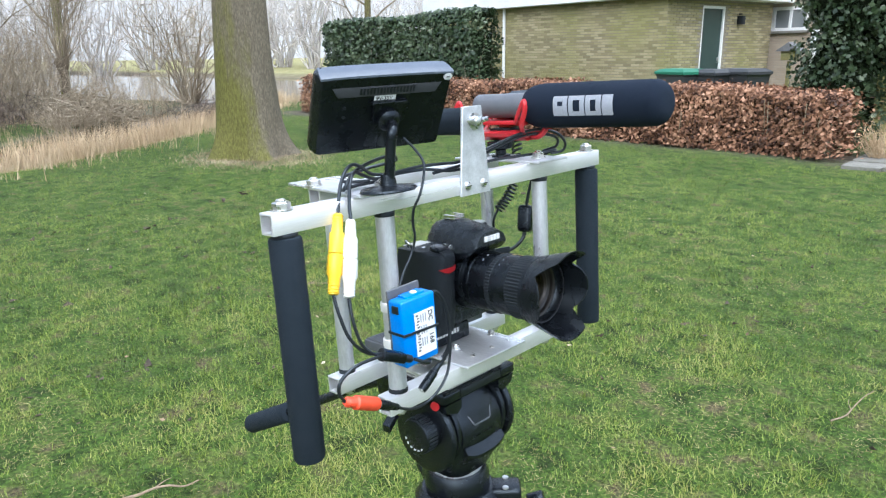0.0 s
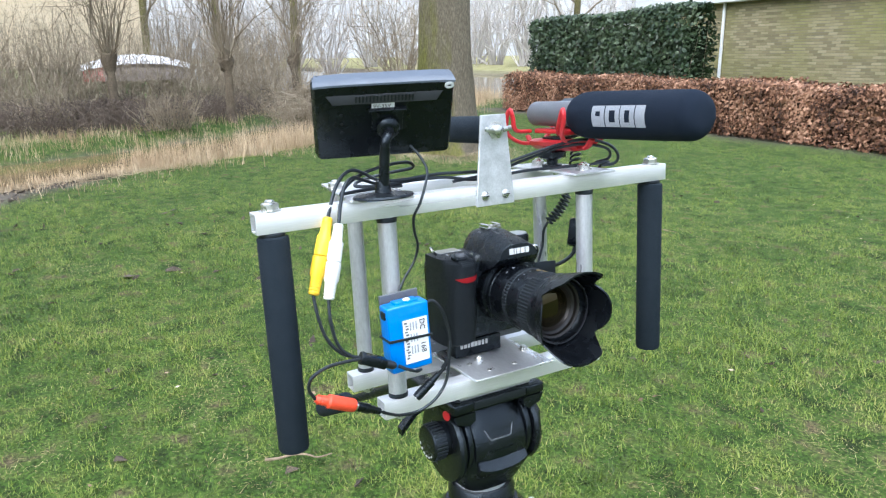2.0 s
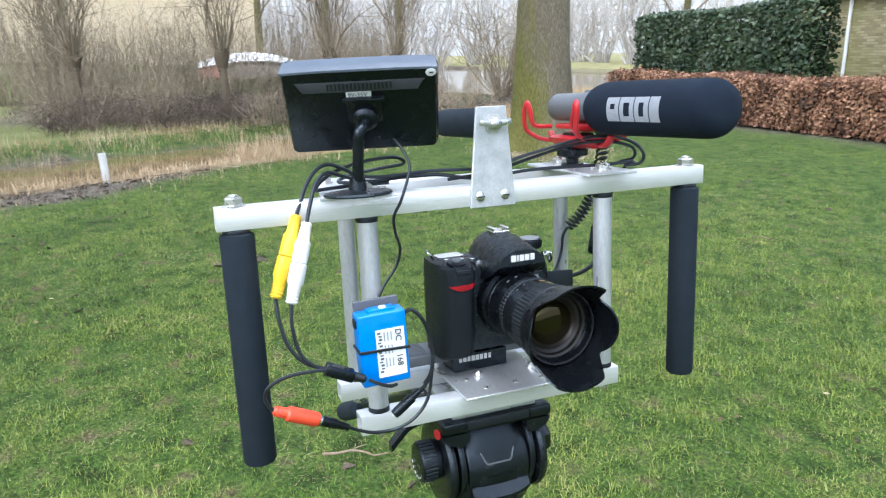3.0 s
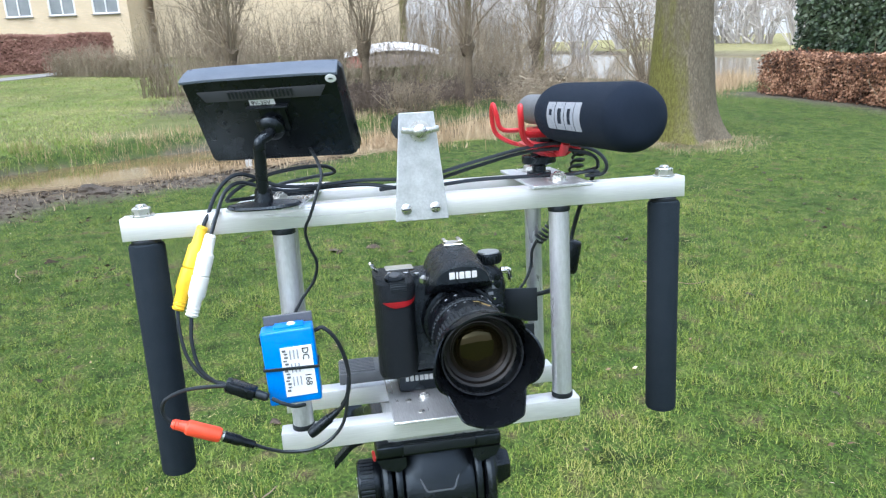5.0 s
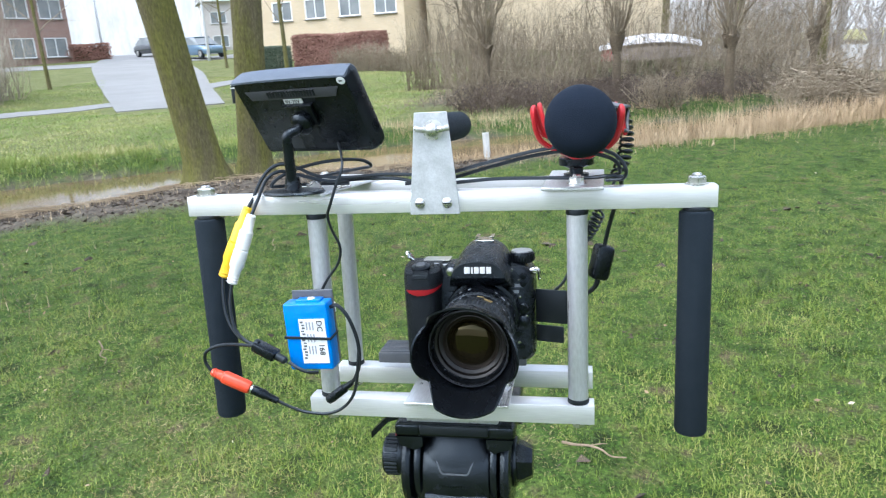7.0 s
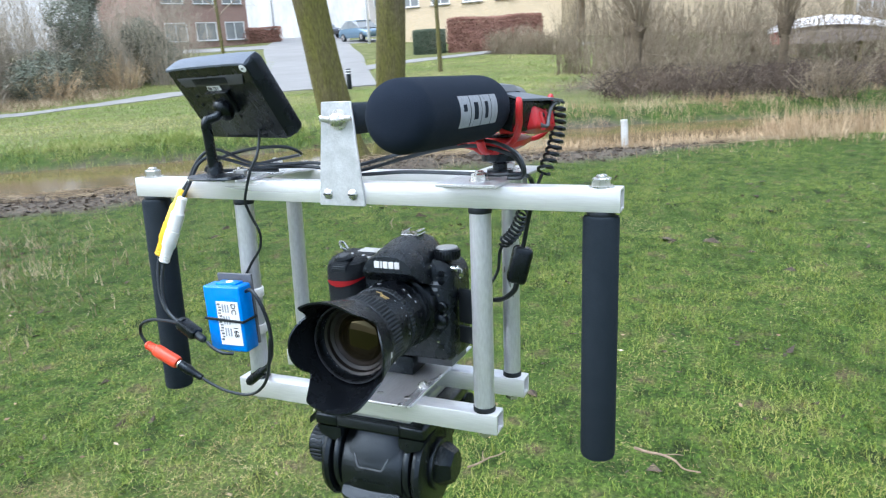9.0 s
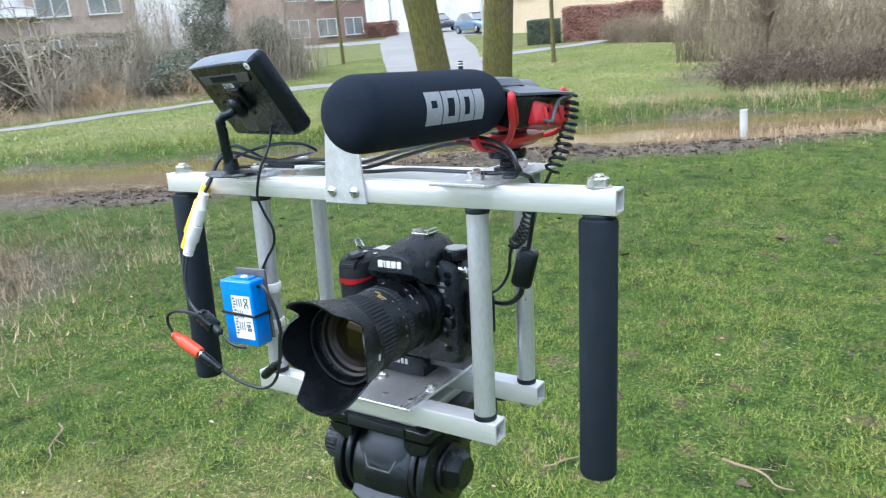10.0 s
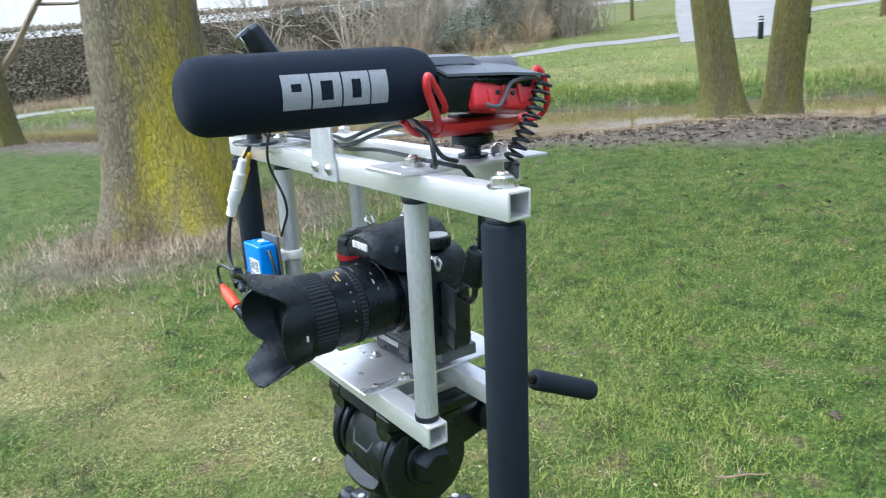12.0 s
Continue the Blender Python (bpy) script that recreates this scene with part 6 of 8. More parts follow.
part("collar", lathe([(0.0062, -0.001), (0.0066, 0.001), (0.0062, 0.003)], ym, 14), M["rubber"], yj)
cable("power_cable", [(-0.482, 0.4490, 1.0720), (-0.480, 0.458, 1.067), (-0.4815, 0.468, 1.0625), (-0.488, 0.476, 1.060)], 0.0017, "short black lead out of the splitter")
cable("red_lead", [(-0.4855, 0.4150, 1.0865), (-0.484, 0.398, 1.0885), (-0.483, 0.377, 1.088), (-0.483, 0.361, 1.081), (-0.484, 0.3575, 1.070), (-0.4845, 0.3630, 1.0590)], 0.0017, "thin black lead curving to the red plug")
rp = on_rig("red_connector", (-0.4845, 0.3630, 1.0590), "red plug pushed into a black socket", "cable")
rm = frame_to((0, 0, 0), Vector((-0.0025, 0.039, -0.0180)))
part("plug", lathe([(0.0030, 0), (0.0042, 0.002), (0.0050, 0.012), (0.0068, 0.014), (0.0068, 0.040), (0.006, 0.0425)], rm, 20), M["orange_red"], rp, "orange-red plastic")
for k in range(4):
    part("rib", lathe([(0.0040, 0), (0.0050, 0.0008), (0.0040, 0.0016)], rm @ pose(0, 0, 0.002 + k * 0.0025), 14), M["orange_red"], rp)
rm2 = frame_to((-0.0026, 0.0392, -0.0182), Vector((-0.0055, 0.065, -0.032)))
part("contact", lathe([(0.0042, 0), (0.0042, 0.0022)], rm2, 16), M["steel"], rp)
part("socket", lathe([(0.0048, 0.002), (0.0050, 0.016), (0.0040, 0.018), (0.0034, 0.030), (0.002, 0.031)], rm2, 18), M["plastic"], rp)

# ---- fluid head and tripod ----
TO = Vector((-0.582, 0.598, 0.9955))
tri = on_rig("tripod", TO, "black video tripod with a fluid head on the grass", "tripod")
TI = (RIG @ Matrix.Translation(TO)).inverted()
part("slide_plate", box(rel((-0.598, 0.598, 0.9905), TO), (0.120, 0.098, 0.010), 0.002), M["alu_plate"], tri, "grey sliding plate")
head = part("plate_bed", box(rel((-0.598, 0.600, 0.9775), TO), (0.128, 0.128, 0.016), 0.005, None, 3), M["tripod"], tri)
part("bed_slot", box(rel((-0.5345, 0.600, 0.979), TO), (0.004, 0.072, 0.0100), 0.001), M["rubber"], tri)
part("pivot_block", box(rel((-0.586, 0.600, 0.954), TO), (0.050, 0.058, 0.036), 0.008, None, 3), M["tripod"], tri)
cr = []
for z, hx, hy, xo in ((0.964, 0.030, 0.036, -0.58), (0.945, 0.040, 0.044, -0.578), (0.918, 0.046, 0.052, -0.578), (0.893, 0.046, 0.053, -0.579), (0.872, 0.040, 0.046, -0.581), (0.858, 0.034, 0.036, -0.582)):
    cr.append([rel((xo + hx * math.copysign(abs(math.cos(a)) ** 0.6, math.cos(a)), 0.599 + hy * math.copysign(abs(math.sin(a)) ** 0.6, math.sin(a)), z), TO) for a in (2 * math.pi * k / 32 for k in range(32))])
part("head_body", loft(cr), M["tripod"], tri, "rounded black head body")
# drum between the cheeks, with its shelf, creases and lettering
HX, HZ, HR = -0.578, 0.918, 0.0455


def on_drum(y, z, out=0.0):
    return rel((HX + math.sqrt(max(HR * HR - (z - HZ) ** 2, 0)) + out, y, z), TO)


part("drum", rod(rel((HX, 0.563, HZ), TO), rel((HX, 0.636, HZ), TO), HR, 0.004, 48), M["tripod"], tri)
shelf = loft([[on_drum(y, 0.9050, -0.004), on_drum(y, 0.9050, 0.001), rel((-0.5245 - 0.004 * u * u, y, 0.8955 + dz), TO), rel((-0.5250 - 0.004 * u * u, y, 0.8915 + dz), TO), rel((-0.5420, y, 0.8780), TO), rel((-0.5600, y, 0.8850), TO)]
              for y, u, dz in ((0.566, 1, 0.003), (0.571, 0.8, 0.001), (0.580, 0.4, -0.001), (0.590, 0.1, -0.002), (0.608, 0.1, -0.002), (0.618, 0.4, -0.001), (0.628, 0.8, 0.001), (0.633, 1, 0.003))])
part("shelf", shelf, M["tripod"], tri)
part("crease", sweep([on_drum(y, z) for y, z in ((0.5745, 0.952), (0.579, 0.942), (0.584, 0.931), (0.586, 0.929), (0.612, 0.929), (0.614, 0.931), (0.619, 0.942), (0.6235, 0.952))], 0.0010, 8, None, 3, False), M["grey_pl"], tri)
notch = loft([[on_drum(y, z, o) for y, z in ((0.580, 0.9575), (0.618, 0.9575), (0.612, 0.949), (0.606, 0.9445), (0.592, 0.9445), (0.586, 0.949))] for o in (-0.002, 0.0012)])
part("notch", notch, M["rubber"], tri)
for k in range(10):
    part("print_bar", box((0, 0, 0), (0.0008, 0.0020, 0.0030), 0, Matrix.Translation(on_drum(0.5840 + k * 0.0034, 0.9155, 0.0002))), M["plastic"], tri)
for sy in (-1, 1):
    part("bed_jaw", box(rel((-0.5365, 0.600 + sy * 0.0500, 0.9785), TO), (0.008, 0.026, 0.0125), 0.0025, None, 3), M["tripod"], tri)
    wing = loft([[rel((x, 0.600 + sy * y, z), TO) for y, z in ((0.034, 0.9700), (0.063, 0.9700), (0.058, 0.9600), (0.042, 0.9545), (0.034, 0.9600))] for x in (-0.620, -0.538, -0.535)])
    part("bed_wing", wing, M["tripod"], tri)
    arm_up = loft([[rel((x, 0.600 + sy * y, z), TO) for x, y in ((-0.604, 0.050), (-0.556, 0.050), (-0.556, 0.058), (-0.604, 0.058))] for z in (0.925, 0.945, 0.968)])
    part("cheek_arm", arm_up, M["tripod"], tri)
for s, y in ((-1, 0.552), (1, 0.646)):
    part("side_disc", rod(rel((-0.578, y, 0.921), TO), rel((-0.578, y + s * 0.012, 0.921), TO), 0.0495, 0.006, 48), M["tripod"], tri)
    part("side_cheek", rod(rel((-0.578, y - s * 0.010, 0.924), TO), rel((-0.578, y - s * 0.002, 0.924), TO), 0.046, 0.003, 40), M["tripod"], tri)
kn = part("drag_knob", rod(rel((-0.566, 0.540, 0.932), TO), rel((-0.566, 0.516, 0.932), TO), 0.0215, 0.003, 36), M["tripod"], tri, "ribbed drag knob")
for k in range(28):
    a = 2 * math.pi * k / 28
    part("rib", box((0, 0, 0), (0.002, 0.014, 0.0028), 0.0005, Matrix.Translation(rel((-0.566 + 0.0216 * math.cos(a), 0.526, 0.932 + 0.0216 * math.sin(a)), TO)) @ pose(0, 0, 0, 0, -math.degrees(a), 0), 1), M["rubber"], kn)
for k in range(6):
    a = radians(200 + k * 22)
    part("print_bar", box((0, 0, 0), (0.0032, 0.0005, 0.0018), 0, Matrix.Translation(rel((-0.566 + 0.0165 * math.cos(a), 0.5158, 0.932 + 0.0165 * math.sin(a)), TO)) @ pose(0, 0, 0, 0, -math.degrees(a) + 90, 0)), M["white_print"], kn)
part("knob_seat", rod(rel((-0.578, 0.656, 0.924), TO), rel((-0.578, 0.663, 0.924), TO), 0.0275, 0.0025, 40), M["tripod"], tri)
part("tilt_knob", lathe([(0.0235, 0), (0.0235, 0.006), (0.018, 0.0165), (0.0165, 0.018), (0, 0.0185)], frame_to(rel((-0.578, 0.661, 0.924), TO), rel((-0.578, 0.70, 0.924), TO)), 7), M["tripod"], tri, "faceted tilt knob")
part("badge", lathe([(0.0058, 0), (0.0056, 0.0012), (0, 0.0013)], frame_to(rel((-0.548, 0.5350, 0.969), TO), rel((-0.540, 0.50, 0.969), TO)), 22), M["red"], tri, "round red badge")
part("lock_lever", loft([[rel((-0.590 + dx, y, z + dz), TO) for dx, dz in ((-0.006, -0.004), (0.006, -0.004), (0.006, 0.004), (-0.006, 0.004))] for y, z in ((0.535, 0.972), (0.515, 0.965), (0.500, 0.950), (0.494, 0.944))]), M["tripod"], tri, "black locking lever")
ros = part("rosette", rod(rel((-0.664, 0.648, 0.947), TO), rel((-0.664, 0.660, 0.947), TO), 0.020, 0.002, 40), M["tripod"], tri, "toothed rosette for a second handle")
for k in range(40):
    a = 2 * math.pi * k / 40
    part("tooth", box((0, 0, 0), (0.010, 0.0015, 0.0011), 0, Matrix.Translation(rel((-0.664 + 0.0145 * math.cos(a), 0.6606, 0.947 + 0.0145 * math.sin(a)), TO)) @ pose(0, 0, 0, 0, -math.degrees(a), 0)), M["rubber"], ros)
part("brass_screw", rod(rel((-0.664, 0.660, 0.947), TO), rel((-0.664, 0.6625, 0.947), TO), 0.0048, 0.0006), M["brass"], ros, "brass screw")
part("rosette_arm", loft([[rel((x, 0.640 + dy, z + dz), TO) for dy, dz in ((-0.008, -h), (0.008, -h), (0.008, h), (-0.008, h))] for x, z, h in ((-0.600, 0.930, 0.020), (-0.640, 0.938, 0.017), (-0.668, 0.945, 0.016))]), M["tripod"], tri)
arm = part("pan_arm", sweep([rel(p, TO) for p in ((-0.640, 0.560, 0.965), (-0.680, 0.556, 0.957), (-0.740, 0.546, 0.930), (-0.850, 0.5225, 0.876))], 0.0068, 12), M["tripod"], tri, "black pan handle")
part("pan_grip", rod(rel((-0.845, 0.5225, 0.8785), TO), rel((-0.962, 0.523, 0.8225), TO), 0.0148, 0.005, 28), M["foam"], arm, "black rubber grip")
part("pan_clamp", rod(rel((-0.648, 0.545, 0.962), TO), rel((-0.648, 0.575, 0.962), TO), 0.018, 0.003, 28), M["tripod"], tri)
part("pan_base", lathe([(0.033, 0.852), (0.0335, 0.858), (0.0335, 0.862)], Matrix.Translation(rel((-0.582, 0.598, 0), TO)), 40), M["alu_plate"], tri, "bright ring under the head")
part("collar", lathe([(0.040, 0.822), (0.042, 0.828), (0.042, 0.845), (0.038, 0.853)], Matrix.Translation(rel((-0.582, 0.598, 0), TO)), 40), M["tripod"], tri)
part("spider", lathe([(0.030, 0.775), (0.052, 0.785), (0.056, 0.815), (0.046, 0.826)], Matrix.Translation(rel((-0.582, 0.598, 0), TO)), 36), M["tripod"], tri)
part("centre_column", rod(rel((-0.582, 0.598, 0.45), TO), rel((-0.582, 0.598, 0.79), TO), 0.014, 0.001), M["tripod"], tri)
for k in range(3):
    a = radians(40 + 120 * k)
    c, s = math.cos(a), math.sin(a)
    hip = Vector((-0.582 + 0.062 * c, 0.598 + 0.062 * s, 0.806))
    leg = part("leg", rod(rel(hip, TO), TI @ Vector((-0.56 + 0.30 * c, 0.60 + 0.30 * s, 0.40)), 0.0135, 0.001, 20), M["tripod"], tri)
    part("lower_leg", rod(TI @ Vector((-0.56 + 0.29 * c, 0.60 + 0.29 * s, 0.43)), TI @ Vector((-0.56 + 0.50 * c, 0.60 + 0.50 * s, 0.03)), 0.0105, 0.001, 20), M["tripod"], leg)
    part("rubber_foot", rod(TI @ Vector((-0.56 + 0.495 * c, 0.60 + 0.495 * s, 0.045)), TI @ Vector((-0.56 + 0.512 * c, 0.60 + 0.512 * s, 0.0)), 0.014, 0.003, 20), M["rubber"], leg)
    part("hip_block", box((0, 0, 0), (0.040, 0.034, 0.040), 0.006, Matrix.Translation(rel(hip, TO)) @ pose(0, 0, 0, 0, 0, 40 + 120 * k), 3), M["tripod"], tri)
    for d in (-0.012, 0.012):
        part("bolt", lathe([(0.0042, 0), (0.004, 0.0016), (0.0016, 0.002)], Matrix.Translation(rel(hip + Vector((-s * d, c * d, 0.0198)), TO)), 14), M["steel"], tri)
    part("leg_knob", rod(rel(hip + Vector((0.028 * c, 0.028 * s, -0.01)), TO), rel(hip + Vector((0.050 * c, 0.050 * s, -0.004)), TO), 0.012, 0.003, 14), M["tripod"], tri)


# ---- far bank: pollards, thickets, reeds ----

def brick_mat(name, a, b, mortar, scale=1.0, moss=None):
    m = bpy.data.materials.new(name)
    m.use_nodes = True
    n, l = m.node_tree.nodes, m.node_tree.links
    bs = n["Principled BSDF"]
    bs.inputs["Roughness"].default_value = 0.85
    co, mp, br = n.new("ShaderNodeTexCoord"), n.new("ShaderNodeMapping"), n.new("ShaderNodeTexBrick")
    l.new(co.outputs["UV"], br.inputs["Vector"])
    n.remove(mp)
    br.inputs["Color1"].default_value, br.inputs["Color2"].default_value, br.inputs["Mortar"].default_value = (*a, 1), (*b, 1), (*mortar, 1)
    br.inputs["Scale"].default_value = scale
    br.inputs["Mortar Size"].default_value, br.inputs["Brick Width"].default_value, br.inputs["Row Height"].default_value = 0.008, 0.22, 0.0625
    col = br.outputs["Color"]
    t1 = n.new("ShaderNodeTexNoise")
    t1.inputs["Scale"].default_value, t1.inputs["Detail"].default_value = 0.9, 8
    l.new(co.outputs["Object"], t1.inputs["Vector"])
    rp = n.new("ShaderNodeMapRange")
    rp.inputs["From Min"].default_value, rp.inputs["From Max"].default_value, rp.inputs["To Max"].default_value = 0.42, 0.68, 0.65
    l.new(t1.outputs["Fac"], rp.inputs["Value"])
    mx = n.new("ShaderNodeMix")
    mx.data_type = "RGBA"
    l.new(rp.outputs["Result"], mx.inputs[0])
    l.new(col, mx.inputs[6])
    mx.inputs[7].default_value = (*(moss or tuple(c * 0.8 for c in a)), 1)
    l.new(mx.outputs[2], bs.inputs["Base Color"])
    bp = n.new("ShaderNodeBump")
    bp.inputs["Strength"].default_value, bp.inputs["Distance"].default_value, bp.invert = 0.7, 0.01, True
    l.new(br.outputs["Fac"], bp.inputs["Height"])
    l.new(bp.outputs["Normal"], bs.inputs["Normal"])
    return m


M["brick_yellow"] = brick_mat("mossy_yellow_brick", (0.33, 0.27, 0.15), (0.25, 0.21, 0.12), (0.20, 0.18, 0.13), 1.0, (0.25, 0.24, 0.07))
M["brick_pale"] = brick_mat("pale_brick", (0.42, 0.35, 0.27), (0.36, 0.29, 0.22), (0.33, 0.29, 0.24))
M["brick_grey"] = brick_mat("weathered_grey_brick", (0.30, 0.265, 0.20), (0.23, 0.20, 0.155), (0.17, 0.155, 0.13), 1.0, (0.22, 0.21, 0.12))
M["brick_tan"] = brick_mat("tan_brick", (0.47, 0.37, 0.32), (0.41, 0.31, 0.27), (0.44, 0.38, 0.34))
# The next three bricks are paled: distance haze is put into their colour.
M["brick_misty"] = brick_mat("mist_paled_pinkish_brick", (0.58, 0.53, 0.50), (0.52, 0.47, 0.45), (0.55, 0.52, 0.5))
M["brick_red"] = brick_mat("red_brick", (0.34, 0.21, 0.17), (0.27, 0.165, 0.135), (0.33, 0.28, 0.25))
M["brick_ochre"] = brick_mat("haze_paled_ochre_brick", (0.62, 0.50, 0.34), (0.56, 0.45, 0.30), (0.52, 0.45, 0.34))
M["paint_white"] = mat("white_painted_wood", (0.78, 0.79, 0.79), 0.5, 0, (0.66, 0.67, 0.66), 2, 0.5, 0.08, 30, 0.1, 60)
M["paint_green"] = mat("dark_green_painted_door", (0.022, 0.05, 0.045), 0.45, 0, (0.03, 0.06, 0.052), 3, 0.5, 0.12, 40, 0.1, 90)
M["roof_felt"] = mat("grey_roof", (0.16, 0.16, 0.16), 0.85, 0, (0.22, 0.22, 0.21), 1.2, 0.6, 0.2, 20, 0.4, 15)
# Grey tiles made lighter to include the mist in front of the roofs.
M["tile_grey"] = mat("mist_paled_roof_tiles", (0.34, 0.34, 0.355), 0.75, 0, (0.42, 0.42, 0.43), 1.0, 0.6, 0.25, 10, 0.5, 6)
M["window_glass"] = mat("window_glass", (0.16, 0.18, 0.19), 0.06, 0, (0.34, 0.35, 0.35), 0.8, 0.6, spec=0.8)
M["plank"] = mat("weathered_fence_planks", (0.30, 0.26, 0.10), 0.8, 0, (0.20, 0.20, 0.08), 3, 0.8, 0.3, 50, 0.4, 60, (1, 1, 6))
M["bin_green"] = mat("green_bin_plastic", (0.02, 0.14, 0.08), 0.5, 0, (0.03, 0.17, 0.10), 5, 0.5)
M["bin_grey"] = mat("dark_grey_bin_plastic", (0.035, 0.038, 0.04), 0.5, 0, (0.05, 0.05, 0.055), 5, 0.5)
M["path"] = mat("pale_paving", (0.225, 0.223, 0.218), 0.85, 0, (0.175, 0.173, 0.168), 0.5, 0.7, 0.05, 9, 0.2, 30)
M["slab"] = mat("concrete_slab", (0.22, 0.21, 0.19), 0.9, 0, (0.15, 0.15, 0.12), 2.5, 0.8, 0.25, 30, 0.4, 40)
M["pipe"] = mat("white_plastic_pipe", (0.75, 0.75, 0.73), 0.5, 0, (0.55, 0.54, 0.50), 8, 0.6, 0.15, 60)
M["car_blue"] = mat("blue_grey_car_paint", (0.12, 0.20, 0.28), 0.25, 0.2, (0.14, 0.22, 0.30), 2, 0.4, coat=0.6)
M["car_dark"] = mat("dark_car_paint", (0.05, 0.055, 0.065), 0.25, 0.2, (0.06, 0.065, 0.075), 2, 0.4, coat=0.6)
M["tarp"] = mat("white_boat_cover", (0.72, 0.72, 0.73), 0.5, 0, (0.58, 0.58, 0.60), 2, 0.6, 0.1, 14, 0.3, 8)
# Grey-brown paints the shadow on the hull below its cover.
M["hull_shaded"] = mat("shaded_boat_hull", (0.20, 0.165, 0.145), 0.6, 0, (0.28, 0.24, 0.21), 3, 0.6)
M["boat_red"] = mat("red_boat_hull", (0.35, 0.07, 0.06), 0.45, 0, (0.25, 0.06, 0.05), 3, 0.6)
M["lamp_post"] = mat("pale_grey_steel_pole", (0.55, 0.57, 0.58), 0.45, 0.3, (0.45, 0.46, 0.47), 3, 0.4)
# Red-brown leaves with a veil of mist dulling the painted colour.
M["rose"] = leaf_mat("mist_dulled_red_hedge_leaves", [(0.17, 0.085, 0.062), (0.25, 0.13, 0.098), (0.33, 0.185, 0.145)], 0.9, 0.7)
M["brown_twig_leaves"] = leaf_mat("brown_olive_hedge", [(0.14, 0.122, 0.085), (0.18, 0.160, 0.112), (0.225, 0.20, 0.142), (0.28, 0.25, 0.185)], 0.95, 0.9, 0.3, 3.0, 0.5)
M["evergreen"] = leaf_mat("dull_evergreen_leaves", [(0.03, 0.05, 0.03), (0.06, 0.085, 0.05), (0.10, 0.12, 0.08)], 0.6, 0.7)
M["straw"] = leaf_mat("dead_straw", [(0.16, 0.12, 0.08), (0.29, 0.220, 0.14), (0.42, 0.33, 0.215), (0.52, 0.43, 0.30)], 0.8, 2.0, 0.4, 8.0)
M["bank_grass"] = leaf_mat("rough_bank_grass", [(0.11, 0.17, 0.032), (0.20, 0.27, 0.055), (0.34, 0.36, 0.12), (0.50, 0.44, 0.24)], 0.6, 0.5, 0.5, 3.0)


def reeds(name, n, near, off, height, material, label, along, spread=0.9, width=0.005, seed=3, kind_of="reeds"):
    """Dry stalks in a band beside the ditch: near is the side (+1 or -1), off the distance from its middle."""
    rs = np.random.default_rng(seed)
    segs = []
    t = rs.uniform(along[0], along[1], n)
    i = np.floor(t).astype(int)
    a, b = DITCH[i], DITCH[i + 1]
    p = a + (b - a) * (t - i)[:, None]
    d = (b - a) / np.linalg.norm(b - a, axis=1, keepdims=True)
    nn = np.column_stack([d[:, 1], -d[:, 0]]) * near
    p = p + nn * (off + spread * rs.normal(0, 0.42, n))[:, None]
    keep = (line_distance(p, DITCH) > 0.75) & (wave(p, 0.5, 4) + 0.6 * mottle(p, 0.3, 2) + rs.normal(0, 0.4, n) > -0.25)
    p = p[keep]
    m = len(p)
    z = ground_z(p)
    h = height * (0.2 + 1.0 * rs.random(m) ** 1.6)
    az, lean = rs.uniform(0, 2 * np.pi, m), np.abs(rs.normal(0, 0.5, m))
    base = np.column_stack([p, z - 0.02])
    tip = base + np.column_stack([np.cos(az) * np.sin(lean) * h, np.sin(az) * np.sin(lean) * h, np.cos(lean) * h])
    mid = base * 0.45 + tip * 0.55 + np.column_stack([np.zeros((m, 2)), 0.06 * h])
    sd = np.column_stack([-np.sin(az), np.cos(az), np.zeros(m)]) * (width * rs.uniform(0.6, 1.4, m))[:, None]
    q = np.stack([base - sd, base + sd, mid + sd * 0.8, mid - sd * 0.8], axis=1)
    q2 = np.stack([mid - sd * 0.8, mid + sd * 0.8, tip + sd * 0.15, tip - sd * 0.15], axis=1)
    ob = fast_mesh(name, np.concatenate([q, q2], axis=1).reshape(-1, 3), 4, M[material])
    return tagged(ob, label, kind_of, kind="stuff")


reeds("reeds", 30000, 1, 1.95, 0.40, "reed", "dry beige reeds along the lawn's edge", (6.6, 10.9), 1.1, 0.0028, 3)
reeds("reeds", 4500, 1, 1.8, 0.16, "reed", "low dry stalks on the bank by the pipe", (5.2, 6.9), 1.1, 0.0045, 33)
reeds("reeds", 12000, 1, 2.2, 0.08, "straw", "flattened dry reeds by the muddy bank", (1.2, 7.2), 1.3, 0.004, 31)
reeds("reeds", 11000, -1, 1.6, 0.22, "reed", "dry beige reeds at the far bank", (4.8, 11.5), 1.0, 0.0026, 4)
reeds("bank_grass", 34000, -1, 1.9, 0.14, "bank_grass", "yellowish rough grass on the far bank", (0.4, 5.2), 1.3, 0.004, 5, "grass")


def meadow(name, n, area, height, width, material, label, inside, seed):
    rs = np.random.default_rng(seed)
    p = np.column_stack([rs.uniform(area[0], area[1], n), rs.uniform(area[2], area[3], n)])
    p = p[rs.random(n) < inside(p)]
    m = len(p)
    h = height * rs.uniform(0.4, 1.2, m)
    az, lean = rs.uniform(0, 2 * np.pi, m), rs.uniform(0.1, 1.1, m)
    base = np.column_stack([p, ground_z(p) - 0.01])
    tip = base + np.column_stack([np.cos(az) * np.sin(lean) * h, np.sin(az) * np.sin(lean) * h, np.cos(lean) * h])
    sd = np.column_stack([-np.sin(az), np.cos(az), np.zeros(m)]) * (width * rs.uniform(0.6, 1.3, m))[:, None]
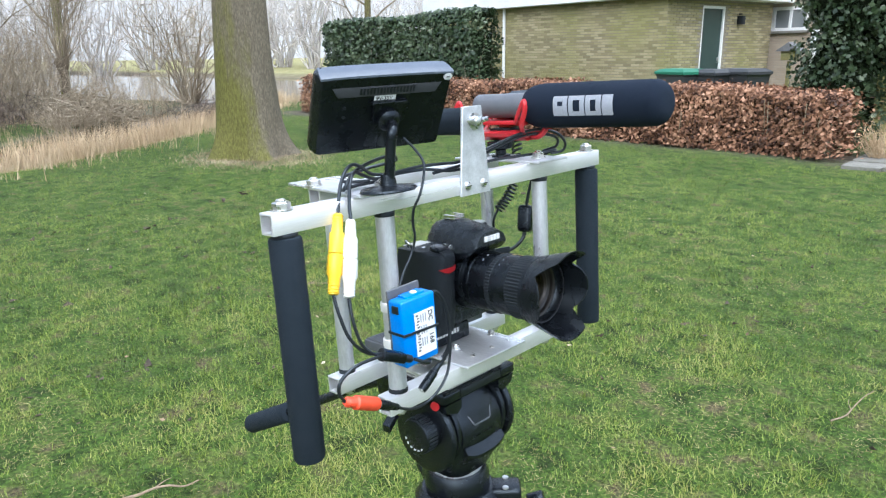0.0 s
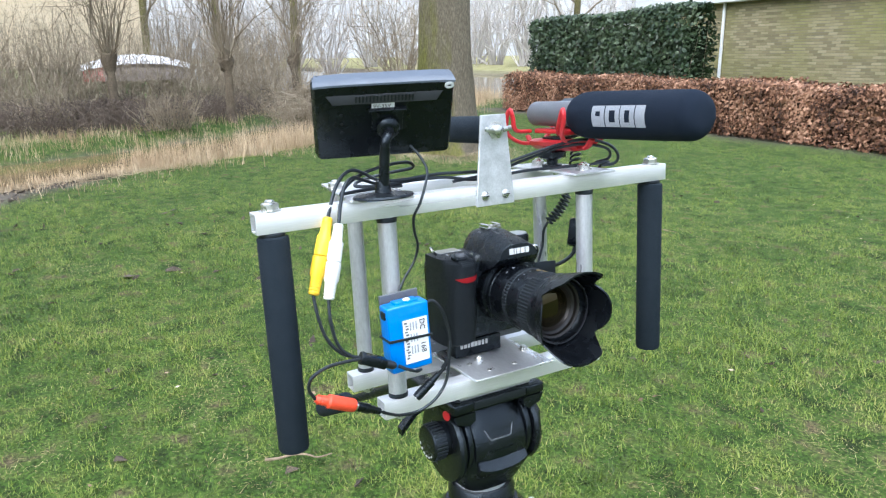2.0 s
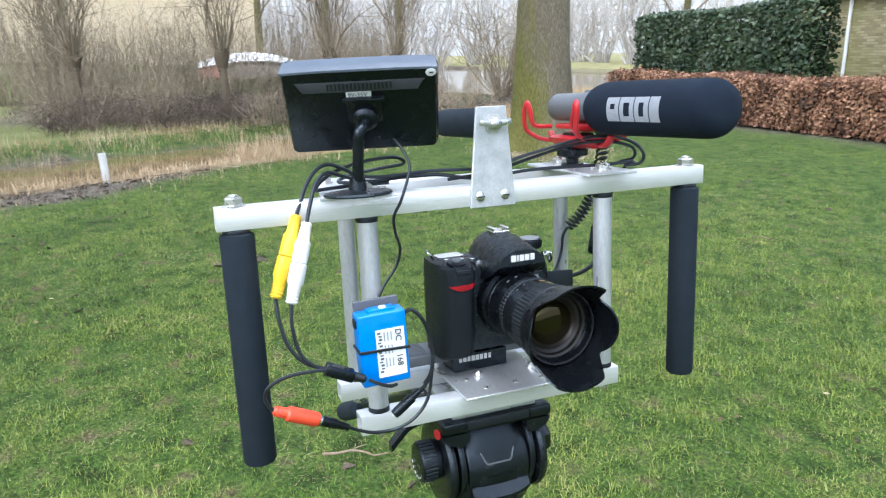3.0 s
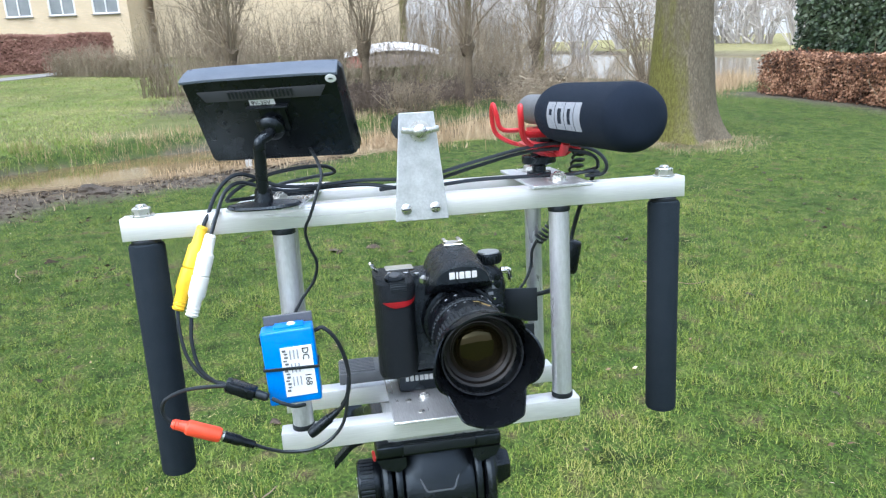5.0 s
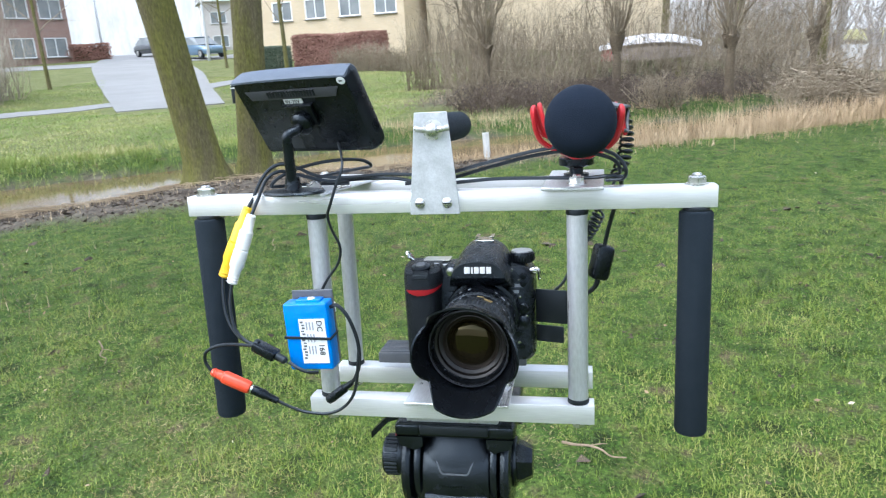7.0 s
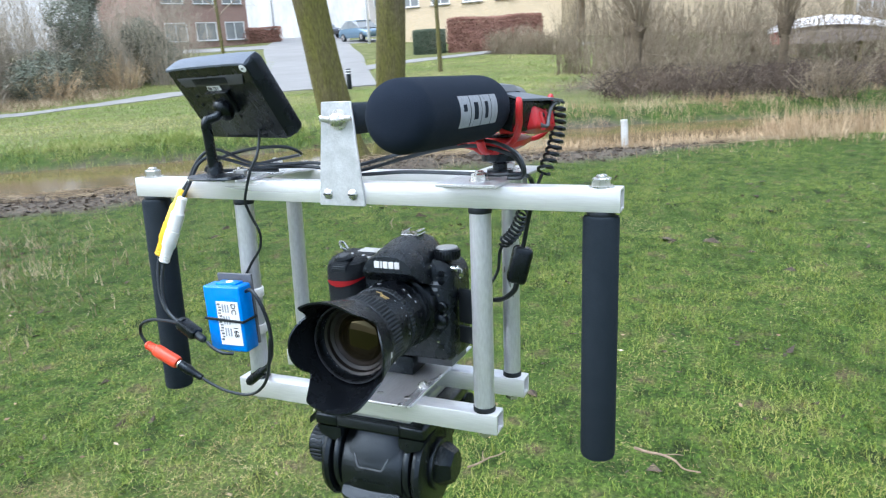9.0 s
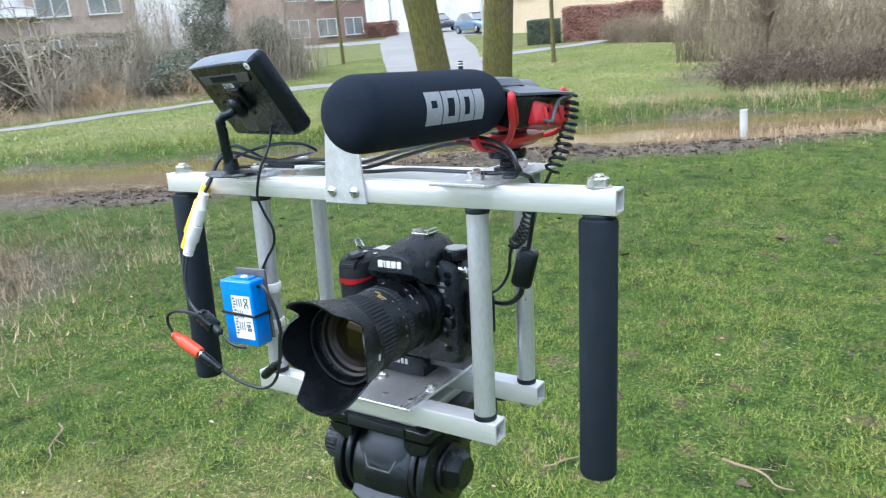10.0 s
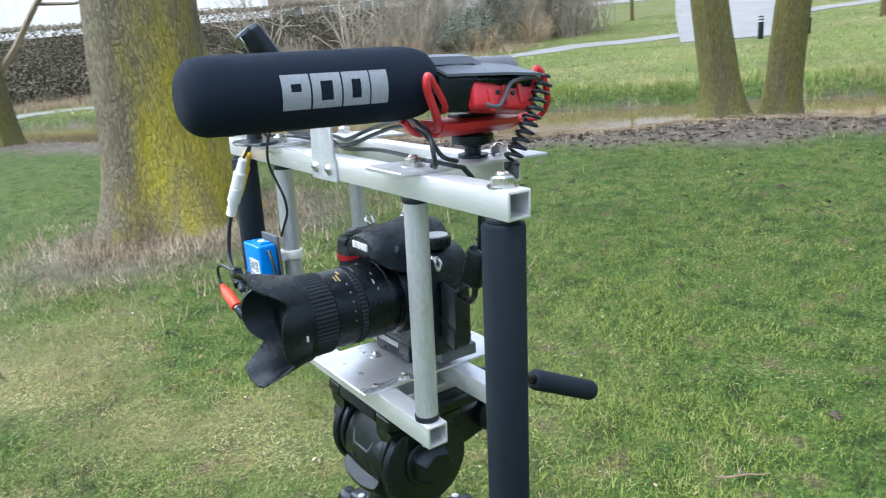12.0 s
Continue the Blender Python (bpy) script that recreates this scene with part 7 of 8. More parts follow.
    ob = fast_mesh(name, np.stack([base - sd, base + sd, tip], axis=1).reshape(-1, 3), 3, M[material])
    return tagged(ob, label, "grass", kind="stuff")


WAYS = [([(-2.0, -20.6), (-7.2, -19.0), (-10.8, -17.7), (-14.4, -17.4), (-18.4, -16.9), (-20.8, -15.1), (-22.4, -13.8)], 1.3),
        ([(-20.4, -11.7), (-27.0, -16.2), (-33.6, -20.6), (-46.0, -29.0), (-62.0, -38.0)], 4.0),
        ([(-25.0, -14.4), (-28.4, -14.0), (-31.5, -12.7), (-34.0, -10.9), (-38.0, -6.5)], 1.5)]


def beyond(p):
    """The far side of the ditch, off the paths."""
    side = np.where(p[:, 1] < 1.5, -(p[:, 0] - np.interp(p[:, 1], DITCH[:8, 1], DITCH[:8, 0])), -1)
    k = (side > 1.5) * (1 - bare_amount(p))
    for line, w in WAYS:
        k = k * (line_distance(p, np.array(line)) > w / 2 + 0.05)
    return k


# Blade colours raised to carry the mist that hangs beyond the ditch.
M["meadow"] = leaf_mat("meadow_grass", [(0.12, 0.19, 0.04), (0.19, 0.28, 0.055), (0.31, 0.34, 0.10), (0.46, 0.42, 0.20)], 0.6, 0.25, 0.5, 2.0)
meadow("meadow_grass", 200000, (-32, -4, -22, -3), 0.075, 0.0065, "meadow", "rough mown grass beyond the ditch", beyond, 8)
meadow("dead_litter", 26000, (-10.6, -3.0, -8.5, 2.2), 0.05, 0.004, "litter", "dead leaves and straw on the muddy bank", lambda p: bare_amount(p) * (line_distance(p, DITCH) > 1.0), 9)
meadow("dead_litter", 90000, (-4.6, 1.6, -6.6, -1.9), 0.115, 0.0028, "straw", "pale dead straw round the foot of the tree", lambda p: np.clip(1.2 * np.exp(-(((p[:, 0] + 1.6) / 1.4) ** 2 + ((p[:, 1] + 4.1) / 1.05) ** 2)), 0, 1) * (0.35 + 0.65 * step(mottle(p, 0.3, 4), -0.3, 0.3)), 10)
meadow("dead_litter", 60000, (-10.9, -6.4, 3.2, 7.2), 0.055, 0.004, "straw", "pale dead straw round the foot of the large tree", lambda p: np.exp(-(((p[:, 0] + 8.25) / 0.95) ** 2 + ((p[:, 1] - 5.0) / 0.85) ** 2) ** 2), 14)
meadow("dead_litter", 9000, (-22, -14, -4, 8.5), 0.20, 0.008, "litter", "brown dead stalks under the thicket", lambda p: bare_amount(p) * (line_distance(p, DITCH) > 1.2), 15)

for i, (x, y, s) in enumerate(((-15.9, 1.55, 1.35), (-15.4, 3.75, 1.3), (-15.9, -1.25, 1.35), (-19.5, -2.0, 1.5), (-18.5, 6.2, 1.2))):
    bush("pollard_willow", x, y, 2.2, 3.6, 50, "pollard willow with a knobbly head and bare shoots", "twig", 40 + i, 0.012, 0.06, None, s)
spots = [(-17.4, -1.7, 2.6, 2.2), (-17.3, 0.2, 2.8, 2.1), (-17.6, 2.6, 2.8, 1.9), (-18.0, 4.8, 2.8, 1.9), (-15.0, 0.4, 1.6, 0.9), (-15.2, 5.3, 2.0, 1.3), (-16.9, 7.2, 2.6, 1.8), (-19.5, 1.5, 3.2, 2.4), (-20.0, -1.0, 3.2, 2.5), (-20.2, 4.6, 3.2, 2.3), (-21.6, -2.2, 2.8, 2.4), (-14.3, 2.3, 1.3, 0.7), (-15.5, -1.4, 1.6, 0.9), (-22.5, 7.2, 3.0, 2.6)]
for i, (x, y, w, h) in enumerate(spots):
    bush("bare_shrub", x, y, w, h, 90, "leafless brown shrub in the thicket", "twig", 60 + i, 0.010, 0.35)
# mixed hedge at the back of the thicket
twig_hedge("thicket_hedge", -23.5, -4.8, -24.0, 7.5, 1.6, 2.3, 90, "dense brown leafless hedge behind the thicket", 5)
# dark brambles low in front of the thicket
rs = np.random.default_rng(91)
M["bramble"] = leaf_mat("dark_bramble_canes", [(0.045, 0.034, 0.027), (0.085, 0.062, 0.048), (0.15, 0.115, 0.085)], 0.8, 0.8)
canes = []
for x, y in zip(rs.uniform(-17.0, -13.6, 2200), rs.uniform(-1.7, 8.0, 2200)):
    if line_distance(np.array([[x, y]]), DITCH)[0] < 1.5 or wave(np.array([[x, y]]), 0.5, 2)[0] < -0.25:
        continue
    a, ln, hh = rs.uniform(0, 6.28), rs.uniform(0.3, 1.0), rs.uniform(0.15, 0.6)
    prev = np.array([x, y, gz(x, y) - 0.03])
    for k in range(1, 6):
        t = k / 5
        px, py = x + math.cos(a) * ln * t + rs.normal(0, 0.05), y + math.sin(a) * ln * t + rs.normal(0, 0.05)
        q = np.array([px, py, gz(px, py) + hh * math.sin(t * 2.6) + rs.normal(0, 0.03)])
        canes.append((*prev, *q, 0.006 - 0.004 * (t - 0.2), 0.006 - 0.004 * t))
        e = q + rs.normal(0, 0.12, 3)
        canes.append((*q, *e, 0.004, 0.002))
        prev = q
tagged(sticks_mesh("bramble", canes, M["bramble"]), "dark tangled bramble canes along the far bank", "brambles", kind="stuff")
# heap of cut branches
rs = np.random.default_rng(77)
heap = []
for _ in range(420):
    a, o = rs.uniform(0, 6.28), rs.random() ** 0.5
    c = np.array([math.cos(a) * o * 1.9, math.sin(a) * o * 1.0, 0.62 * (1 - o * o) * rs.uniform(0.3, 1)])
    d = rs.normal(0, 1, 3) * np.array([1, 1, 0.25])
    d = d / np.linalg.norm(d) * rs.uniform(0.25, 0.7)
    heap.append((*(c - d), *(c + d), 0.016, 0.008))
hp = thing("brush_heap", pose(-17.3, 6.0, gz(-17.3, 6.0)), "dark heap of cut branches on the bank", "branches")
sticks_mesh("brushwood", heap, M["twig"], hp)

# ---- upturned boat under its cover ----
bo = thing("covered_boat", pose(-23.0, 2.9, gz(-23, 2.9) + 0.1, 0, 0, 92), "red boat upside down under a white cover", "boat")
hull, cov = [], []
for k in range(13):
    t = -1 + k / 6
    w, h = 0.75 * (1 - abs(t) ** 2.4) + 0.05, 0.55 * (1 - 0.5 * t * t) + 0.62
    hull.append([(1.45 * t, w * a, 0.55 + (h - 0.55) * b) for a, b in ((-1, 0), (-0.95, 0.5), (-0.6, 0.9), (0, 1), (0.6, 0.9), (0.95, 0.5), (1, 0))])
    cov.append([(1.5 * t, w * 1.05 * a, 0.58 + (h - 0.50) * b) for a, b in ((-0.93, 0.66), (-0.62, 0.95), (0, 1.04), (0.62, 0.95), (0.93, 0.66), (0.6, 0.86), (0, 0.96), (-0.6, 0.86))])
part("hull", loft(hull[2:]), M["hull_shaded"], bo, "hull in a grey-brown that holds the shade under the cover")
part("bow", loft(hull[:3]), M["boat_red"], bo, "red painted bow")
part("cover", loft(cov), M["tarp"], bo, "white cover")
for x in (-0.8, 0.8):
    part("trestle", box((x, 0, 0.27), (0.10, 1.0, 0.56), 0.02), M["plank"], bo)


# ---- buildings ----
def wall_uv(bm):
    """Lays brick courses along each upright face, in metres."""
    uv = bm.loops.layers.uv.new("UVMap")
    for f in bm.faces:
        n = f.normal
        for lp in f.loops:
            c = lp.vert.co
            lp[uv].uv = ((c.x if abs(n.y) > abs(n.x) else c.y), c.z)
    return bm


def wall_with_holes(length, height, thick, holes):
    """An upright wall along x with openings (x0, x1, z0, z1) through it, outer face at y = 0."""
    bm = bmesh.new()
    xs = sorted({0, length, *[h[0] for h in holes], *[h[1] for h in holes]})
    zs = sorted({0, height, *[h[2] for h in holes], *[h[3] for h in holes]})
    for x0, x1 in zip(xs, xs[1:]):
        for z0, z1 in zip(zs, zs[1:]):
            cx, cz = (x0 + x1) / 2, (z0 + z1) / 2
            if any(h[0] < cx < h[1] and h[2] < cz < h[3] for h in holes):
                continue
            box((cx, thick / 2, cz), (x1 - x0, thick, z1 - z0), 0, None, 1, bm)
    bmesh.ops.remove_doubles(bm, verts=bm.verts, dist=0.0005)
    seen = {}
    for f in bm.faces:
        k = tuple(sorted(v.index for v in f.verts))
        seen.setdefault(tuple(round(c, 3) for c in f.calc_center_median()), []).append(f)
    bmesh.ops.delete(bm, geom=[f for fs in seen.values() if len(fs) > 1 for f in fs], context="FACES_ONLY")
    bm.normal_update()
    return wall_uv(bm)


def window(parent, m, x0, x1, z0, z1, bars=1, mat_frame="paint_white"):
    """A window with frame, sill, bars and a pane."""
    w, h = x1 - x0, z1 - z0
    fr = bmesh.new()
    for c, s in (((x0 + 0.04, 0.05, z0 + h / 2), (0.08, 0.08, h)), ((x1 - 0.04, 0.05, z0 + h / 2), (0.08, 0.08, h)), ((x0 + w / 2, 0.05, z1 - 0.04), (w, 0.078, 0.08)), ((x0 + w / 2, 0.05, z0 + 0.04), (w, 0.078, 0.08))):
        box(c, s, 0, m, 1, fr)
    for k in range(bars):
        box((x0 + w * (k + 1) / (bars + 1), 0.052, z0 + h / 2), (0.06, 0.07, h - 0.1), 0, m, 1, fr)
    win = part("window", fr, M[mat_frame], parent, "white-framed window", False)
    part("pane", box((x0 + w / 2, 0.07, z0 + h / 2), (w - 0.1, 0.012, h - 0.1), 0, m), M["window_glass"], win, "", False)
    part("sill", box((x0 + w / 2, -0.03, z0 - 0.03), (w + 0.1, 0.16, 0.06), 0.008, m), M["slab"], win, "", False)


# the brick outhouse behind the hedge
ho = thing("brick_house", pose(-7.75, 15.13, gz(-7.75, 15.13), 0, 0, 173.0), "low yellow-brick building with a flat white-edged roof", "house")
LA, LB, HH = 8.2, 4.6, 2.42
wall_a = part("wall", wall_with_holes(LA, HH, 0.25, []), M["brick_yellow"], ho, "mossy yellow brick", False)
wall_a.matrix_local = Matrix.Diagonal((1, -1, 1, 1))
wb2 = part("wall", wall_with_holes(LB, HH, 0.25, [(1.38, 2.36, 0.0, 2.28)]), M["brick_grey"], ho, "pale brick", False)
wb2.matrix_local = pose(0, -0.003, 0, 0, 0, -90)
part("wall", wall_with_holes(LA, HH, 0.25, []), M["brick_pale"], ho, "", False).matrix_local = pose(0, -LB, 0)
part("wall", wall_with_holes(LB, HH, 0.25, []), M["brick_pale"], ho, "", False).matrix_local = pose(LA - 0.25, 0, 0, 0, 0, -90)
rf = box((LA / 2 - 0.1, -LB / 2, HH + 0.20), (LA + 0.6, LB + 0.6, 0.40), 0.01)
roof = part("roof", rf, M["paint_white"], ho, "white fascia of the flat roof", False)
part("roof_felt", box((LA / 2 - 0.1, -LB / 2, HH + 0.41), (LA + 0.5, LB + 0.5, 0.03), 0), M["roof_felt"], roof, "", False)
part("gutter_pipe", rod((LA * 0.62, 0.06, 0), (LA * 0.62, 0.06, HH), 0.04), M["paint_white"], ho)
dm = pose(0, -0.003, 0, 0, 0, -90)
dr = part("door", box((1.87, 0.08, 1.12), (0.88, 0.05, 2.2), 0.004, dm), M["paint_green"], ho, "dark green door", False)
part("handle", box((2.22, 0.03, 1.05), (0.03, 0.05, 0.13), 0.006, dm), M["steel"], dr)
fr = bmesh.new()
for c, s in (((1.41, 0.06, 1.14), (0.06, 0.10, 2.28)), ((2.33, 0.06, 1.14), (0.06, 0.10, 2.28)), ((1.87, 0.06, 2.25), (0.86, 0.098, 0.06))):
    box(c, s, 0.003, dm, 1, fr)
part("door_frame", fr, M["paint_white"], ho, "white door frame", False)
lm = part("wall_lamp", box((2.95, -0.08, 1.98), (0.14, 0.16, 0.20), 0.02, dm), M["rubber"], ho, "black wall lamp")
part("lamp_arm", rod(dm @ Vector((2.95, 0.0, 2.12)), dm @ Vector((2.95, -0.10, 2.12)), 0.015), M["rubber"], lm)
# the next house beyond it
h2 = thing("pale_house", pose(-7.6, 20.2, gz(-7.6, 20.2), 0, 0, -12), "pale brick house with a white corner post and window", "house")
part("wall", wall_with_holes(7.0, 5.6, 0.25, [(0.25, 1.25, 1.75, 2.35)]), M["brick_pale"], h2, "", False)
window(h2, Matrix(), 0.25, 1.25, 1.75, 2.35, 1)
part("corner_post", box((1.55, -0.12, 1.2), (0.14, 0.14, 2.4), 0.005), M["paint_white"], h2, "white post")
part("wall", wall_with_holes(5.0, 5.6, 0.25, []), M["brick_pale"], h2, "", False).matrix_local = pose(0, 0, 0, 0, 0, 90) @ Matrix.Diagonal((1, -1, 1, 1))
part("roof", loft([[(-0.3, -0.4, 5.6), (-0.3, 5.4, 5.6), (-0.3, 2.5, 8.0)], [(7.3, -0.4, 5.6), (7.3, 5.4, 5.6), (7.3, 2.5, 8.0)]]), M["tile_grey"], h2, "", False)
bh = thing("bird_house", pose(-4.75, 14.1, gz(-4.75, 14.1)), "small wooden bird house on a post", "bird house")
part("post", box((0, 0, 0.55), (0.06, 0.06, 1.1), 0.004), M["plank"], bh)
part("box", box((0, 0, 1.20), (0.26, 0.2, 0.16), 0.004), M["plank"], bh)
part("roof", prism([(-0.22, 0), (0.22, 0), (0, 0.16)], -0.16, 0.16, Matrix.Translation((0, 0, 1.28)) @ pose(0, 0, 0, 90, 0, 0)), M["roof_felt"], bh, "", False)


def wheelie_bin(x, y, yaw, lid, label):
    ob = thing("wheelie_bin", pose(x, y, gz(x, y), 0, 0, yaw), label, "bin", "bins behind the hedge")
    part("body", loft([[(sx * w, sy * d, z) for sx, sy in ((-1, -1), (1, -1), (1, 1), (-1, 1))] for z, w, d in ((0.06, 0.21, 0.26), (0.84, 0.28, 0.34), (0.88, 0.30, 0.36))]), M["bin_grey"], ob, "", False)
    part("lid", loft([[(sx * w, sy * d, z) for sx, sy in ((-1, -1), (1, -1), (1, 1), (-1, 1))] for z, w, d in ((0.885, 0.31, 0.38), (0.93, 0.31, 0.38), (0.985, 0.24, 0.28))]), M[lid], ob, "", False)
    for s in (-1, 1):
        part("wheel", rod((s * 0.20, 0.28, 0.09), (s * 0.27, 0.28, 0.09), 0.09, 0.01, 20), M["rubber"], ob)


wheelie_bin(-6.25, 12.9, 70, "bin_green", "dark wheelie bin with a green lid")
wheelie_bin(-5.75, 13.1, 70, "bin_grey", "dark grey wheelie bin with a closed lid")
wheelie_bin(-5.25, 13.3, 70, "bin_grey", "dark grey wheelie bin with a closed lid")


# ivy-grown tree at the lawn's end, fence, slabs
def leaf_mass(name, x, y, blobs, n, size, material, label, category, seed, core=None):
    rs = np.random.default_rng(seed)
    ob = thing(name, pose(x, y, gz(x, y)), label, category)
    pts, nn = [], []
    for cx, cy, cz, rx, ry, rz in blobs:
        k = int(n / len(blobs))
        u = rs.normal(0, 1, (k, 3))
        u /= np.linalg.norm(u, axis=1, keepdims=True)
        rad = rs.uniform(0.72, 1.06, (k, 1)) * (1 + 0.16 * np.sin(u[:, :1] * 7 + u[:, 2:] * 5 + cx))
        pts.append(u * rad * np.array([rx, ry, rz]) + np.array([cx, cy, cz]))
        nn.append(u)
    pts, nn = np.concatenate(pts), np.concatenate(nn)
    keep = pts[:, 2] > 0.02
    fast_mesh("leaves", leaf_cloud(pts[keep], nn[keep], size, 0.75, 0.5, rs), 4, M[material], ob)
    # Added solid core, its near-black colour painting the shade behind the leaves.
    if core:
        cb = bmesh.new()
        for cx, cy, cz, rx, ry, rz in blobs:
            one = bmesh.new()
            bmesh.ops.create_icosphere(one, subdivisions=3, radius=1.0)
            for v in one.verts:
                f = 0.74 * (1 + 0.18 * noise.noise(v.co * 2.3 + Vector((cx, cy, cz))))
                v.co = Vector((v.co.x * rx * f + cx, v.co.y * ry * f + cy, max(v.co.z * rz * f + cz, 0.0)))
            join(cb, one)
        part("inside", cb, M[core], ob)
    return ob


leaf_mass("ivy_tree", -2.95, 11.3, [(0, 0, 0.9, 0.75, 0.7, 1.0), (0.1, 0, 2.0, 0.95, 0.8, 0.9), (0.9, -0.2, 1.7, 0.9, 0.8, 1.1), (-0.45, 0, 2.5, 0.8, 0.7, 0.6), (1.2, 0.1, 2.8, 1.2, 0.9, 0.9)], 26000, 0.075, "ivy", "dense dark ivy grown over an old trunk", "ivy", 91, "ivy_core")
fe = thing("plank_fence", pose(-2.55, 11.0, gz(-2.55, 11.0), 0, 0, 8), "weathered plank fence with green algae", "fence")
for k in range(7):
    part("plank", box((1.0, 0, 0.16 + k * 0.15), (2.0, 0.022, 0.142), 0.003, pose(0, 0, 0, 6, 0, 0) if k % 2 else None, 1), M["plank"], fe, "", False)
for x in (0.03, 1.97):
    part("post", box((x, 0.06, 0.62), (0.07, 0.07, 1.24), 0.004), M["plank"], fe, "", False)
for i in range(4):
    for j in range(3):
        sx, sy = -2.15 + i * 0.42, 9.25 + j * 0.42
        sl = part("paving_slab", box((0, 0, 0), (0.40, 0.40, 0.05), 0.006, None, 1), M["slab"], None, "", False)
        sl.matrix_world = pose(sx, sy, gz(sx, sy) + 0.018, 0, 0, 2)
        tagged(sl, "damp concrete paving slab beside the hedge", "paving", "slabs beside the hedge")
bush("dry_grass_tuft", -2.15, 9.85, 0.5, 0.42, 70, "pale dry ornamental grass tuft", "reed", 95, 0.006, 0.12)

# white pipe standing at the lawn's edge
pp = thing("pipe_marker", pose(-8.8, -0.4, gz(-8.8, -0.4), 2, 3, 0), "white plastic pipe standing upright in the bank", "pipe")
part("tube", lathe([(0.042, -0.1), (0.042, 0.35), (0.036, 0.35), (0.036, 0.1)], None, 24, None, False), M["pipe"], pp)


# ---- roads and paths ----
def strip(name, line, width, label, lift=0.025, material="path", category="path", step_m=0.8):
    """A paved strip that follows the ground."""
    pts = smooth_path([(x, y, 0) for x, y in line], 10)
    bm = bmesh.new()
    prev = None
    for i, p in enumerate(pts):
        d = pts[min(i + 1, len(pts) - 1)] - pts[max(i - 1, 0)]
        nrm = Vector((-d.y, d.x, 0)).normalized()
        w = width[0] + (width[1] - width[0]) * i / (len(pts) - 1)
        row = []
        for k in range(9):
            q = p + nrm * w * (k / 8 - 0.5)
            row.append(bm.verts.new((q.x, q.y, gz(q.x, q.y) + lift)))
        if prev:
            for k in range(8):
                bm.faces.new((prev[k], prev[k + 1], row[k + 1], row[k]))
        prev = row
    bmesh.ops.recalc_face_normals(bm, faces=bm.faces)
    ex = bmesh.ops.extrude_face_region(bm, geom=bm.faces[:])
    bmesh.ops.translate(bm, verts=[g for g in ex["geom"] if isinstance(g, bmesh.types.BMVert)], vec=(0, 0, -0.12))
    bmesh.ops.recalc_face_normals(bm, faces=bm.faces)
    return tagged(part(name, bm, M[material], None, "", False), label, category, kind="structure")


strip("path", WAYS[0][0], (1.1, 1.3), "narrow pale footpath through the grass", 0.022)
strip("road", WAYS[1][0], (3.2, 7.0), "pale paved drive", 0.03, "path", "road")
strip("path", WAYS[2][0], (1.2, 1.5), "pale footpath branching off the drive", 0.026)
strip("road", [(-38.0, -40.0), (-46.0, -29.0), (-53.0, -20.0), (-60.0, -8.0)], (5.0, 5.0), "pale street in front of the houses", 0.036, "path", "road")


def bollard(x, y):
    ob = thing("bollard", pose(x, y, gz(x, y)), "black bollard with white bands at the path", "bollard", "bollards")
    part("post", rod((0, 0, -0.05), (0, 0, 0.62), 0.075, 0.015, 24), M["rubber"], ob)
    for z in (0.47, 0.55):
        part("band", lathe([(0.0765, z), (0.0765, z + 0.03)], None, 24), M["paint_white"], ob, "white band")


bollard(-19.75, -10.55)
bollard(-21.3, -10.02)
for x, y, seed in ((-27.5, -21.6, 3), (-25.3, -9.78, 5), (-38.2, -18.7, 7)):
    bare_tree("young_tree", x, y, 5.5, 0.085, (0.005, -0.01), "bark", seed + 100, "young bare tree on the grass verge", 0.42, 3, 6, 1.4, None, "twig", 14)
for x, y in ((-45.5, -23.6), (-52.0, -36.0)):
    lp = thing("street_lamp", pose(x, y, gz(x, y)), "pale grey street lamp", "street lamp")
    part("pole", rod((0, 0, 0), (0, 0, 6.0), 0.10, 0.01, 16, None, 0.06), M["lamp_post"], lp)
    part("lantern", box((0.25, 0, 6.05), (0.7, 0.22, 0.14), 0.04), M["lamp_post"], lp)


def car(x, y, yaw, paint, label):
    ob = thing("parked_car", pose(x, y, gz(x, y) + 0.04, 0, 0, yaw), label, "car")
    def ring(xp, w, z0, z1):
        return [(xp, a * w, z0 + (z1 - z0) * b) for a, b in ((-0.9, 0), (-1, 0.25), (-1, 0.7), (-0.9, 1.0), (0.9, 1.0), (1, 0.7), (1, 0.25), (0.9, 0))]
    part("body", loft([ring(-2.1, 0.70, 0.42, 0.72), ring(-2.0, 0.82, 0.28, 0.86), ring(-1.2, 0.88, 0.24, 0.93), ring(0.6, 0.88, 0.24, 0.93), ring(1.5, 0.85, 0.26, 0.82), ring(2.05, 0.76, 0.30, 0.66), ring(2.12, 0.62, 0.40, 0.58)]), paint, ob)
    part("cabin", loft([[(xp, a * w, z) for a in (-1, 1)] + [(xp2, a * w2, z2) for a in (1, -1)] for xp, w, z, xp2, w2, z2 in ((-1.85, 0.76, 0.92, -1.35, 0.60, 1.38), (-0.4, 0.80, 0.93, -0.4, 0.64, 1.45), (1.05, 0.80, 0.92, 0.35, 0.62, 1.40))]), M["window_glass"], ob, "dark windows", False)
    part("roof", box((-0.45, 0, 1.435), (1.7, 1.22, 0.05), 0.02), paint, ob)
    for sx in (-1.3, 1.3):
        for sy in (-1, 1):
            wh = part("wheel", rod((sx, sy * 0.70, 0.30), (sx, sy * 0.90, 0.30), 0.30, 0.03, 24), M["rubber"], ob)
